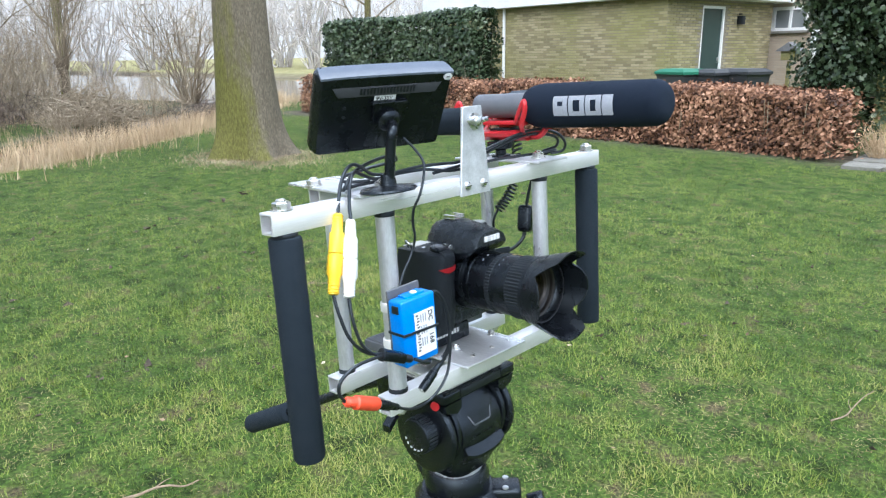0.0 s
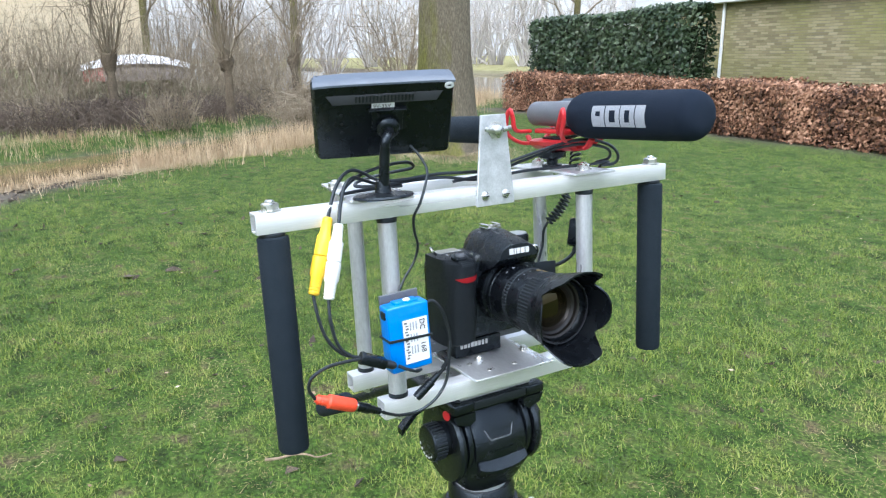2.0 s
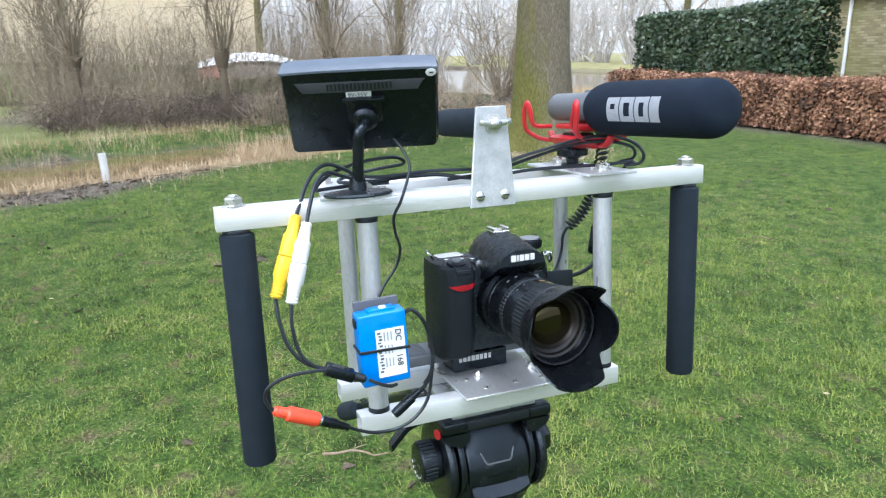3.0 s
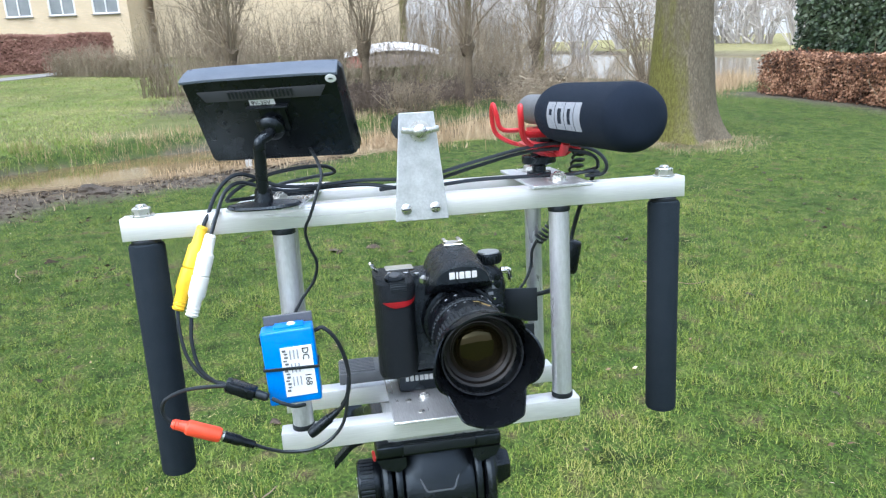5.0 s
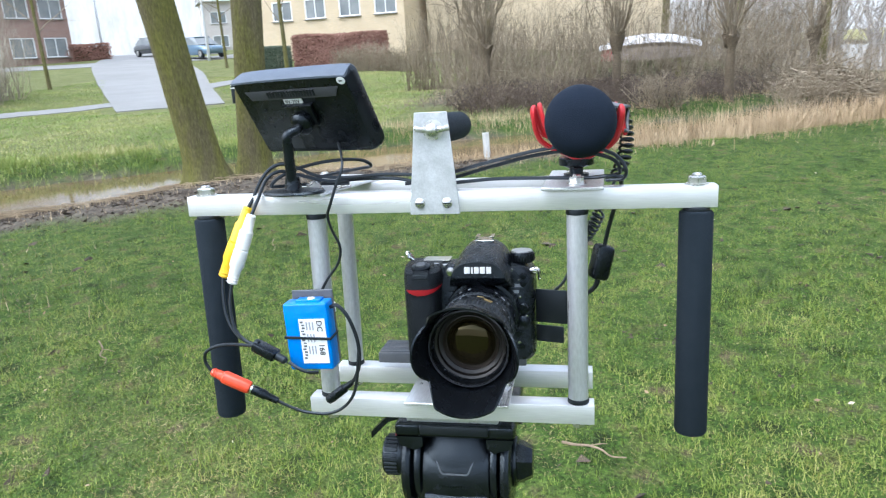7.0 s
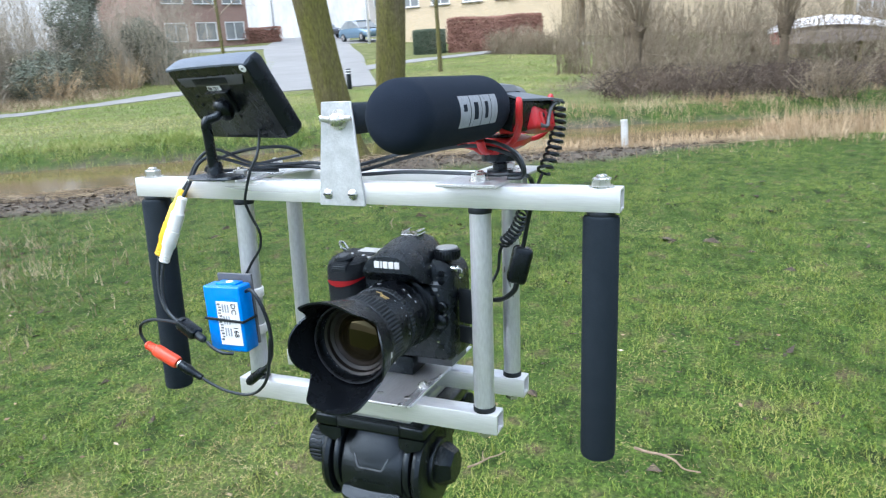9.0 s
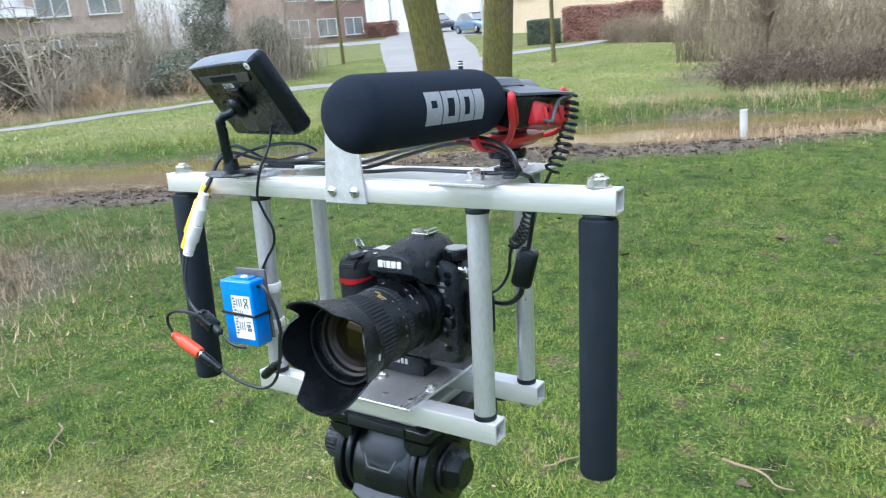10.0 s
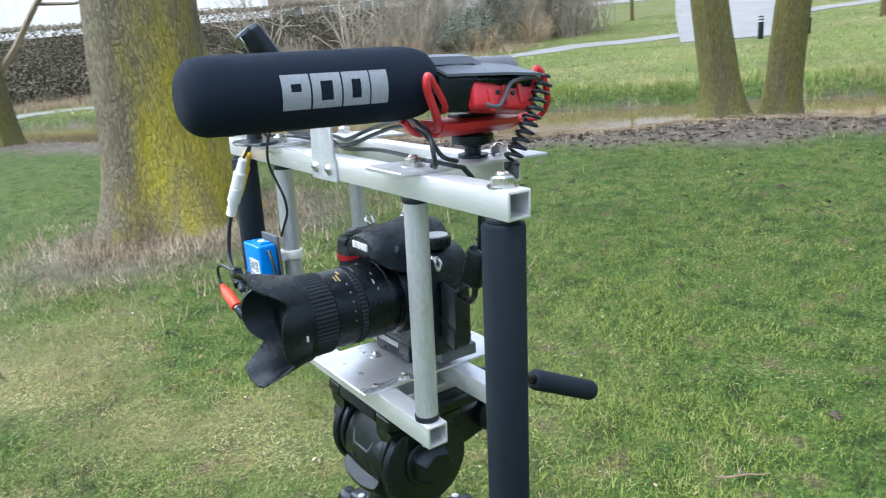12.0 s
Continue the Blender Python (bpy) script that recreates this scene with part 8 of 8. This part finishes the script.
            part("rim", rod((sx, sy * 0.895, 0.30), (sx, sy * 0.91, 0.30), 0.19, 0.01, 16), M["steel"], wh)
    for sy in (-0.55, 0.55):
        part("headlight", box((2.03, sy, 0.60), (0.08, 0.26, 0.12), 0.02), M["white_pl"], ob)
        part("tail_light", box((-2.06, sy, 0.66), (0.06, 0.24, 0.14), 0.02), M["red"], ob)


car(-48.2, -25.6, 60, M["car_blue"], "blue-grey hatchback parked by the street")
car(-53.6, -32.4, 60, M["car_dark"], "dark car parked by the street")


def terrace(name, x, y, yaw, length, depth, height, walls, label, rows, roof=True, door=True):
    """A plain house front with rows of windows and a pitched roof."""
    ob = thing(name, pose(x, y, gz(x, y) - 0.3, 0, 0, yaw), label, "house")
    holes = [h for h in rows]
    part("wall", wall_with_holes(length, height, 0.3, holes), M[walls], ob, "", False)
    for h in holes:
        window(ob, Matrix(), *h, 1)
    part("wall", box((length / 2, depth / 2 + 0.31, height / 2), (length - 0.01, depth - 0.6, height), 0), M["roof_felt"], ob, "", False)
    for sx, m in ((0, pose(0, 0.302, 0, 0, 0, 90)), (1, pose(length - 0.3, 0.302, 0, 0, 0, 90))):
        part("wall", wall_with_holes(depth, height, 0.3, []), M[walls], ob, "", False).matrix_local = m @ Matrix.Diagonal((1, -1, 1, 1))
    if roof:
        part("roof", loft([[(-0.4, -0.5, height - 0.1), (-0.4, depth + 0.5, height - 0.1), (-0.4, depth / 2, height + depth * 0.42)], [(length + 0.4, -0.5, height - 0.1), (length + 0.4, depth + 0.5, height - 0.1), (length + 0.4, depth / 2, height + depth * 0.42)]]), M["tile_grey"], ob, "", False)
        part("gutter", box((length / 2, -0.5, height - 0.06), (length + 0.8, 0.14, 0.12), 0.01), M["paint_white"], ob, "", False)
    return ob


def win_rows(length, n, levels, w=1.5, h=1.3):
    return [(length * (i + 0.5) / n - w / 2, length * (i + 0.5) / n + w / 2, z, z + h) for i in range(n) for z in levels]


terrace("ochre_flats", -45.0, -8.4, 88.5, 14.4, 9, 9.5, "brick_ochre", "plain ochre block of flats behind the thicket", [], True)
terrace("pale_row_house", -45.6, -21.4, 78.0, 12.3, 9, 7.5, "brick_ochre", "pale yellow row houses with white windows", win_rows(12.3, 5, (2.5, 5.2), 1.5, 1.2))
terrace("far_row_house", -84.0, -44.0, 122.0, 26.0, 8, 6.5, "brick_misty", "pale row houses at the end of the street", win_rows(26.0, 8, (1.0, 3.8), 1.9, 1.4))
terrace("red_row_house", -42.0, -38.9, 165.6, 8.0, 8, 5.6, "brick_red", "red-brown brick row house with white windows", win_rows(8.0, 3, (0.9, 3.6), 1.9, 1.4))
terrace("brick_villa", -17.8, -40.4, 155.0, 4.8, 8, 3.6, "brick_tan", "brick house with a grey roof behind the trees", win_rows(4.8, 2, (0.9,), 1.5, 1.3))
terrace("brick_villa", -22.3, -38.6, 142.0, 5.2, 8, 5.8, "brick_tan", "tan brick house with wide white windows", win_rows(5.2, 2, (0.9, 3.4), 1.7, 1.4))

hedge("red_hedge", -35.2, -13.4, -36.7, -8.9, 0.9, 1.7, 1.7, 30000, 0.085, "rose", "clipped red-brown beech hedge in front of the flats", M["hedge_core"], 21, gz(-36, -11.2) - 0.1)
hedge("evergreen_hedge", -34.5, -15.1, -35.2, -13.6, 0.9, 1.2, 1.2, 9000, 0.075, "evergreen", "small dull green hedge beside the drive", M["ivy_core"], 22, gz(-34.8, -14.4) - 0.1)
twig_hedge("brown_hedge", -33.4, -10.6, -31.2, -6.0, 0.8, 1.0, 120, "low brown leafless hedge", 23)
hedge("garden_hedge", -46.5, -40.0, -52.0, -35.5, 1.0, 1.3, 1.3, 9000, 0.11, "rose", "low red-brown garden hedge", M["hedge_core"], 24, gz(-49, -38) - 0.1)

bush("bare_tree", -20.2, 10.2, 3.2, 4.0, 60, "many-stemmed bare tree at the water's edge", "twig", 66, 0.018, 0.08)

# thicket behind the footpath
hedge("thicket_hedge", 0.5, -26.3, -17.2, -22.6, 1.5, 2.35, 2.5, 44000, 0.075, "brown_twig_leaves", "tall clipped brown hedge behind the footpath", M["grey_core"], 25, -0.05)
for i, (x, y, w, h, mt) in enumerate(((-13.2, -21.6, 2.0, 1.7, "twig"), (-15.2, -21.3, 2.2, 1.9, "twig"), (-17.2, -22.0, 3.0, 2.9, "twig"), (-19.2, -21.8, 3.0, 3.0, "twig"), (-21.2, -22.4, 3.0, 3.0, "twig"), (-23.0, -22.9, 3.0, 2.8, "twig"), (-25.0, -24.2, 3.0, 2.8, "twig"), (-10.5, -21.8, 1.6, 1.3, "twig"), (-7.5, -22.4, 1.6, 1.3, "twig"), (-24.3, -22.2, 2.2, 1.6, "twig"), (-20.0, -20.4, 2.0, 1.2, "reed"), (-17.0, -20.2, 2.0, 1.0, "reed"), (-14.0, -20.7, 2.0, 0.9, "reed"), (-22.6, -21.0, 2.0, 1.0, "reed"), (-10.0, -21.0, 2.4, 0.8, "reed"), (-6.0, -21.2, 2.4, 0.8, "reed"))):
    bush("bare_shrub" if mt == "twig" else "dry_grass_clump", x, y, w, h, 110, "leafless shrub behind the footpath" if mt == "twig" else "pale dry grass clump below the shrubs", "twig_pale" if mt == "twig" else mt, 120 + i, 0.012, 0.35)
# Evergreen tone greyed and lifted, so the haze sits in the leaf colour.
M["grey_evergreen"] = leaf_mat("haze_greyed_evergreen_leaves", [(0.13, 0.145, 0.11), (0.165, 0.182, 0.14), (0.20, 0.215, 0.168), (0.25, 0.26, 0.21)], 0.95, 0.8, 0.4, 3.0)
leaf_mass("evergreen_bush", -17.6, -20.9, [(0, 0, 0.7, 1.0, 0.9, 0.9), (0.9, 0.3, 0.5, 0.8, 0.7, 0.7)], 14000, 0.06, "grey_evergreen", "dull grey-green evergreen bush", "bush", 140)
leaf_mass("evergreen_tree", -19.4, -21.2, [(0, 0, 1.3, 1.0, 0.9, 1.3), (0.5, 0.2, 2.5, 0.8, 0.8, 1.0), (-0.3, 0.1, 3.4, 0.6, 0.6, 0.8)], 15000, 0.065, "grey_evergreen", "tall grey-green evergreen tree among bare shrubs", "tree", 141)
leaf_mass("evergreen_bush", -22.2, -20.6, [(0, 0, 0.9, 0.9, 0.9, 1.1), (0.7, 0.2, 1.6, 0.7, 0.7, 0.8)], 14000, 0.06, "grey_evergreen", "dark evergreen bush among bare shrubs", "bush", 142)
for i, (x, y, w, h) in enumerate(((-16.4, -21.8, 2.6, 4.4), (-18.0, -22.0, 2.6, 4.8), (-20.6, -20.8, 2.4, 4.6), (-21.6, -19.6, 2.2, 3.8), (-23.4, -20.4, 2.4, 4.2), (-14.6, -22.0, 2.2, 3.2))):
    bush("tall_shrub", x, y, w, h, 90, "tall tangled leafless shrub behind the footpath", "twig_pale", 150 + i, 0.010, 0.3)
for x, y, seed in ((-9.4, -21.6, 31), (-12.4, -20.9, 33), (-6.4, -22.0, 35)):
    bush("bare_tree", x, y, 2.4, 4.2, 14, "many-stemmed pale bare tree in front of the brown hedge", "twig_pale", seed, 0.034, 0.10)


def verge(p):
    """Between the footpath and the clipped hedge."""
    path_y = np.interp(-p[:, 0], [2.0, 7.2, 10.8, 14.4, 18.4], [-20.6, -19.0, -17.7, -17.4, -16.9])
    hedge_y = -26.3 + (0.5 - p[:, 0]) * 0.209 + 0.7
    return (p[:, 1] < path_y - 1.3) * (p[:, 1] > hedge_y) * (0.4 + 0.6 * step(mottle(p, 0.4, 3), -0.4, 0.3))


meadow("dry_verge", 60000, (-19, 1, -26, -18), 0.34, 0.006, "straw", "pale dry grass along the foot of the hedge", verge, 44)

# bare trees further off
for i, (x, y, h, r) in enumerate(((-24.8, 8.3, 9, 0.15), (-27.5, 3.8, 9, 0.14), (-27.0, -2.5, 9, 0.13), (-31.0, 7.0, 10, 0.16), (-1.15, -13.2, 8.0, 0.24), (0.5, -19.5, 6.5, 0.11), (-16.0, 13.5, 7, 0.10), (-11.5, 21.0, 8, 0.12), (-14.5, 18.5, 8, 0.12))):
    low = r > 0.2
    bare_tree("bare_tree", x, y, h, r, (0.01, 0.02), "bark", 200 + i, "low-branching bare tree by the ditch" if low else "bare winter tree in the mist", 0.12 if low else 0.22, 4, 12 if low else 9, 1.4, None, "twig", 14)
for i in range(26):
    a = radians(96 + 58 * i / 26 + 1.3 * math.sin(i * 7.1))
    d = 62 + 22 * abs(math.sin(i * 2.7))
    x, y = -math.sin(a) * d, math.cos(a) * d
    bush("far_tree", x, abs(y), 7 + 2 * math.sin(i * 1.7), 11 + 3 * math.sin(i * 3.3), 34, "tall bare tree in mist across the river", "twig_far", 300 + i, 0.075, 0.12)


# ---- misty distance ----
def backdrop():
    m = bpy.data.materials.new("misty_distance")
    m.use_nodes = True
    n, l = m.node_tree.nodes, m.node_tree.links
    for x in list(n):
        n.remove(x)
    # Glowing ring: mist, tree line and white sky are all painted in its colour.
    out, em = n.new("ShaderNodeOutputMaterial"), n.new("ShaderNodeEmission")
    co, mp = n.new("ShaderNodeTexCoord"), n.new("ShaderNodeMapping")
    mp.inputs["Scale"].default_value = (1, 1, 0.3)
    l.new(co.outputs["Object"], mp.inputs["Vector"])
    t = n.new("ShaderNodeTexNoise")
    t.inputs["Scale"].default_value, t.inputs["Detail"].default_value, t.inputs["Roughness"].default_value = 0.45, 10, 0.75
    l.new(mp.outputs["Vector"], t.inputs["Vector"])
    sep = n.new("ShaderNodeSeparateXYZ")
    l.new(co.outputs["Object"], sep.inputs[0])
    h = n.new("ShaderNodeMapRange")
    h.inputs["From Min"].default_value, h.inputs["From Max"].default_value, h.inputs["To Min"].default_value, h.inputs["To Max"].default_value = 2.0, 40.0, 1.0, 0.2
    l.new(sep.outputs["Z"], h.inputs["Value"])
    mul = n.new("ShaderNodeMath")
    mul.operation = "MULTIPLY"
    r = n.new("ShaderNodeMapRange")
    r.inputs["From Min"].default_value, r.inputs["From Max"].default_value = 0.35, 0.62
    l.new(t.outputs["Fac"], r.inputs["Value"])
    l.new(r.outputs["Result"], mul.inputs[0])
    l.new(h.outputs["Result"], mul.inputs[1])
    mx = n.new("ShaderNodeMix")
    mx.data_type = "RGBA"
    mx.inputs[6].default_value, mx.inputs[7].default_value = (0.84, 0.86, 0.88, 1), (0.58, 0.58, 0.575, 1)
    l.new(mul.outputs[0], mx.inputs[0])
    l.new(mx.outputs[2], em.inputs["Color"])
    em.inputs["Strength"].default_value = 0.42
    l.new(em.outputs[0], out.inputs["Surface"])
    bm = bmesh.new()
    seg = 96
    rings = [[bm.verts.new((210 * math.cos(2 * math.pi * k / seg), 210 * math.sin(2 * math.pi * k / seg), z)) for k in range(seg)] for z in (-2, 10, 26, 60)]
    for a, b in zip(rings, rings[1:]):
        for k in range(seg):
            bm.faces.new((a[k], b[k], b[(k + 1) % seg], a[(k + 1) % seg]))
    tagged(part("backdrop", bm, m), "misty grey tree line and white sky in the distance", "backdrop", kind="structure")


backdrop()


# ---- small things lying on the lawn ----
def fallen_stick(x0, y0, x1, y1, r, seed):
    rs = np.random.default_rng(seed)
    ob = thing("fallen_stick", pose(x0, y0, gz(x0, y0) + 0.022), "thin dry stick lying in the grass", "stick", "sticks on the lawn")
    d = Vector((x1 - x0, y1 - y0, 0))
    side = Vector((-d.y, d.x, 0)).normalized()
    pts = [d * t + side * float(rs.normal(0, 0.012)) + Vector((0, 0, float(rs.uniform(0, 0.012)))) for t in (0, 0.2, 0.4, 0.6, 0.8, 1.0)]
    r *= 0.6
    bm = sweep(pts, lambda t: r * (1.1 - 0.6 * t), 7, None, 4)
    k = pts[2]
    sweep([k, k + side * 0.03 + d * 0.12, k + side * 0.045 + d * 0.22], lambda t: r * 0.55 * (1 - 0.6 * t), 6, bm, 4)
    part("twig", bm, M["stick"], ob)


M["mud_wet"] = mat("dark_wet_mud", (0.05, 0.038, 0.028), 0.6, 0, (0.09, 0.07, 0.05), 9, 0.8, 0.3, 60, 1.0, 40, normal_dist=0.02)
M["stick"] = mat("dry_stick_bark", (0.20, 0.145, 0.095), 0.85, 0, (0.30, 0.23, 0.16), 30, 0.7, 0.25, 200, 0.4, 150)
for i, q in enumerate(((-3.345, 2.18, -3.25, 2.50, 0.005), (-2.03, 0.68, -1.925, 0.875, 0.008), (-1.77, 0.19, -1.895, 0.27, 0.006), (-0.59, 2.62, -0.525, 2.97, 0.005), (-3.60, 4.07, -3.42, 4.12, 0.006), (-4.6, -1.5, -4.3, -1.35, 0.006), (-2.75, -1.62, -2.5, -1.40, 0.006), (-1.25, -1.6, -1.05, -1.35, 0.006))):
    fallen_stick(*q, 500 + i)

M["fallen_leaf"] = leaf_mat("fallen_leaves_and_crumbs", [(0.05, 0.035, 0.025), (0.12, 0.08, 0.05), (0.27, 0.19, 0.12), (0.55, 0.48, 0.38)], 0.8, 2.5)
n = 5200
p = np.column_stack([rng.uniform(-7.5, 1.0, n), rng.uniform(-5.0, 6.5, n)])
w = np.clip(0.35 + 0.65 * (step(-p[:, 1], -1.0, 2.5)) * step(p[:, 0], -4, -1.5), 0, 1) * (0.25 + 0.75 * step(wave(p, 0.33, 5) + 0.5 * wave(p, 0.9, 1), 0.2, 0.7))
p = p[rng.random(n) < w]
pts = np.column_stack([p, ground_z(p) + rng.uniform(0.012, 0.03, len(p))])
lf = fast_mesh("fallen_leaf_litter", leaf_cloud(pts, np.tile([0, 0, 1.0], (len(p), 1)), 0.022, 0.5, 0.35), 4, M["fallen_leaf"])
tagged(lf, "scattered dead leaves and crumbs of soil on the lawn", "leaf litter", kind="stuff")


def bank_sticks():
    """Cut reeds and thin sticks lying along the muddy bank."""
    rs = np.random.default_rng(58)
    p = np.column_stack([rs.uniform(-10.5, -4.0, 5200), rs.uniform(-7.5, 1.6, 5200)])
    d = line_distance(p, DITCH)
    side = p[:, 0] - np.interp(p[:, 1], DITCH[:8, 1], DITCH[:8, 0])
    p = p[(side > 0) & (d > 0.9) & (d < 2.5 + 0.4 * mottle(p, 0.5, 3)) & (mottle(p, 0.4, 7) > -0.35)]
    segs = []
    for x, y in p:
        a, ln = rs.normal(-1.2, 0.8), rs.uniform(0.08, 0.5)
        q = (x + math.cos(a) * ln, y + math.sin(a) * ln)
        mid = ((x + q[0]) / 2 + rs.normal(0, 0.02), (y + q[1]) / 2 + rs.normal(0, 0.02))
        z0, z1, z2 = gz(x, y) + rs.uniform(0, 0.03), gz(*mid) + rs.uniform(0.015, 0.05), gz(*q) + rs.uniform(0, 0.07)
        r = rs.uniform(0.0015, 0.0045)
        segs += [(x, y, z0, *mid, z1, r, r * 0.9), (*mid, z1, *q, z2, r * 0.9, r * 0.5)]
    return tagged(sticks_mesh("bank_sticks", segs, M["straw"]), "cut dry reeds and thin sticks lying along the muddy bank", "sticks", kind="stuff")


bank_sticks()
ml = thing("mud_lump", pose(-7.31, -1.78, gz(-7.31, -1.78) - 0.02, 0, 0, -25), "dark lump of wet mud on the bank", "mud")
lump = bmesh.new()
bmesh.ops.create_icosphere(lump, subdivisions=4, radius=1.0)
for v in lump.verts:
    f = 1 + 0.35 * noise.noise(v.co * 1.6) + 0.18 * noise.noise(v.co * 5.0)
    v.co = Vector((v.co.x * 0.11 * f, v.co.y * 0.20 * f, max(v.co.z * 0.10 * f, -0.02)))
part("mud", lump, M["mud_wet"], ml)


def soil_patches():
    """Worm casts and bare clods in the thin spots of the lawn."""
    n = 5200
    p = np.column_stack([rng.uniform(-6.5, 1.0, n), rng.uniform(-4.5, 6.0, n)])
    patch = wave(p, 0.33, 5) + 0.5 * wave(p, 0.9, 1) + 0.35 * wave(p, 0.11, 8)
    p = p[rng.random(n) < 0.10 + 0.8 * step(patch, 0.55, 0.8)]
    q = np.column_stack([rng.uniform(-9.8, -4.0, 9000), rng.uniform(-6.5, 1.2, 9000)])
    q = q[(rng.random(len(q)) < bare_amount(q)) & (line_distance(q, DITCH) > 1.05)]
    p = np.concatenate([p, q])
    quads = []
    z = ground_z(p)
    for (x, y), zz in zip(p, z):
        s = rng.uniform(0.006, 0.016) * (1.7 if x < -3.9 else 1.0)
        c = np.array([x, y, zz + s * 0.3])
        v = c + rng.normal(0, 1, (4, 3)) * s * np.array([1, 1, 0.5])
        for t in ((0, 1, 2), (0, 2, 3), (0, 3, 1), (1, 3, 2)):
            quads.append(v[list(t)])
    ob = fast_mesh("soil_crumbs", np.concatenate(quads), 3, M["clod"])
    return tagged(ob, "dark crumbs of soil in bare spots of the lawn", "soil", kind="stuff")


M["clod"] = mat("damp_soil_crumbs", (0.060, 0.045, 0.033), 0.95, 0, (0.11, 0.085, 0.062), 9, 0.8, 0.3, 200, island=0.4)
soil_patches()


# ---- bricks of the house walls, each its own piece ----
def brick_piece_mat():
    m = bpy.data.materials.new("mossy_brick_piece")
    m.use_nodes = True
    n, l = m.node_tree.nodes, m.node_tree.links
    b = n["Principled BSDF"]
    b.inputs["Roughness"].default_value = 0.9
    info, geo, co = n.new("ShaderNodeObjectInfo"), n.new("ShaderNodeNewGeometry"), n.new("ShaderNodeTexCoord")
    add = n.new("ShaderNodeMath")
    add.operation = "ADD"
    l.new(info.outputs["Random"], add.inputs[0])
    l.new(geo.outputs["Random Per Island"], add.inputs[1])
    fr = n.new("ShaderNodeMath")
    fr.operation = "FRACT"
    l.new(add.outputs[0], fr.inputs[0])
    r = n.new("ShaderNodeValToRGB")
    e = r.color_ramp.elements
    e.new(0.5)
    for k, (p, c) in enumerate(((0.0, (0.21, 0.18, 0.10)), (0.5, (0.31, 0.265, 0.15)), (1.0, (0.40, 0.34, 0.21)))):
        e[k].position, e[k].color = p, (*c, 1)
    l.new(fr.outputs[0], r.inputs["Fac"])
    mo, fine = n.new("ShaderNodeTexNoise"), n.new("ShaderNodeTexNoise")
    mo.inputs["Scale"].default_value, mo.inputs["Detail"].default_value = 0.9, 8
    fine.inputs["Scale"].default_value, fine.inputs["Detail"].default_value = 45, 4
    l.new(geo.outputs["Position"], mo.inputs["Vector"])
    l.new(geo.outputs["Position"], fine.inputs["Vector"])
    rg = n.new("ShaderNodeMapRange")
    rg.inputs["From Min"].default_value, rg.inputs["From Max"].default_value, rg.inputs["To Max"].default_value = 0.42, 0.66, 0.65
    l.new(mo.outputs["Fac"], rg.inputs["Value"])
    mx = n.new("ShaderNodeMix")
    mx.data_type = "RGBA"
    l.new(rg.outputs["Result"], mx.inputs[0])
    l.new(r.outputs["Color"], mx.inputs[6])
    mx.inputs[7].default_value = (0.24, 0.235, 0.075, 1)
    l.new(mx.outputs[2], b.inputs["Base Color"])
    bp = n.new("ShaderNodeBump")
    bp.inputs["Strength"].default_value, bp.inputs["Distance"].default_value = 0.6, 0.006
    l.new(fine.outputs["Fac"], bp.inputs["Height"])
    l.new(bp.outputs["Normal"], b.inputs["Normal"])
    return m


M["brick_piece"] = brick_piece_mat()


def brick_shape(w):
    """A brick face 12 mm proud of the wall, its edges chamfered; the wall's front lies at y = 0."""
    h, d, c = 0.0255, 0.008, 0.0035
    x = w / 2
    v = [(-x, 0.01, -h), (x, 0.01, -h), (x, 0.01, h), (-x, 0.01, h), (-x, -d + c, -h), (x, -d + c, -h), (x, -d + c, h), (-x, -d + c, h), (-x + c, -d, -h + c), (x - c, -d, -h + c), (x - c, -d, h - c), (-x + c, -d, h - c)]
    f = [(0, 1, 5, 4), (1, 2, 6, 5), (2, 3, 7, 6), (3, 0, 4, 7), (4, 5, 9, 8), (5, 6, 10, 9), (6, 7, 11, 10), (7, 4, 8, 11), (8, 9, 10, 11)]
    return v, f


def lay_bricks(wall, length, height, flip, hole=None, singles=0, from_x=0.0):
    """Running bond over a wall's outer face; those nearest the lawn corner are single pieces."""
    rs = np.random.default_rng(5)
    shared, rest_v, rest_f, count = {}, [], [], 0
    rows = int(height / 0.0625)
    for j in range(rows - 1, -1, -1):
        z, x = 0.031 + j * 0.0625, 0.005 if j % 2 else -0.106
        while x < length - 0.02:
            a, b = max(x, 0.004), min(x + 0.211, length - 0.004)
            x += 0.222
            if b - a < 0.05 or (hole and a < hole[1] + 0.01 and b > hole[0] - 0.01 and z < hole[3] + 0.03):
                continue
            cut = round(b - a, 3)
            v, f = brick_shape(cut)
            push = float(rs.normal(0, 0.0012))
            if (a - from_x) < 2.0 and count < singles and j > 12:
                if cut not in shared:
                    me = bpy.data.meshes.new("brick")
                    me.from_pydata(v, [], f)
                    me.materials.append(M["brick_piece"])
                    shared[cut] = me
                ob = new("brick", shared[cut])
                ob.parent = wall
                ob.matrix_local = pose((a + b) / 2, push, z)
                count += 1
            else:
                o = len(rest_v)
                rest_v += [((a + b) / 2 + p[0], p[1] + push, z + p[2]) for p in v]
                rest_f += [tuple(o + i for i in q) for q in f]
    me = bpy.data.meshes.new("brickwork")
    me.from_pydata(rest_v, [], rest_f)
    me.materials.append(M["brick_piece"])
    ob = new("brickwork", me)
    ob.parent = wall
    tagged(ob, kind="stuff")


lay_bricks(wall_a, LA, HH, True, None, 250)
lay_bricks(wb2, LB, HH, False, (1.38, 2.36, 0.0, 2.28), 0)
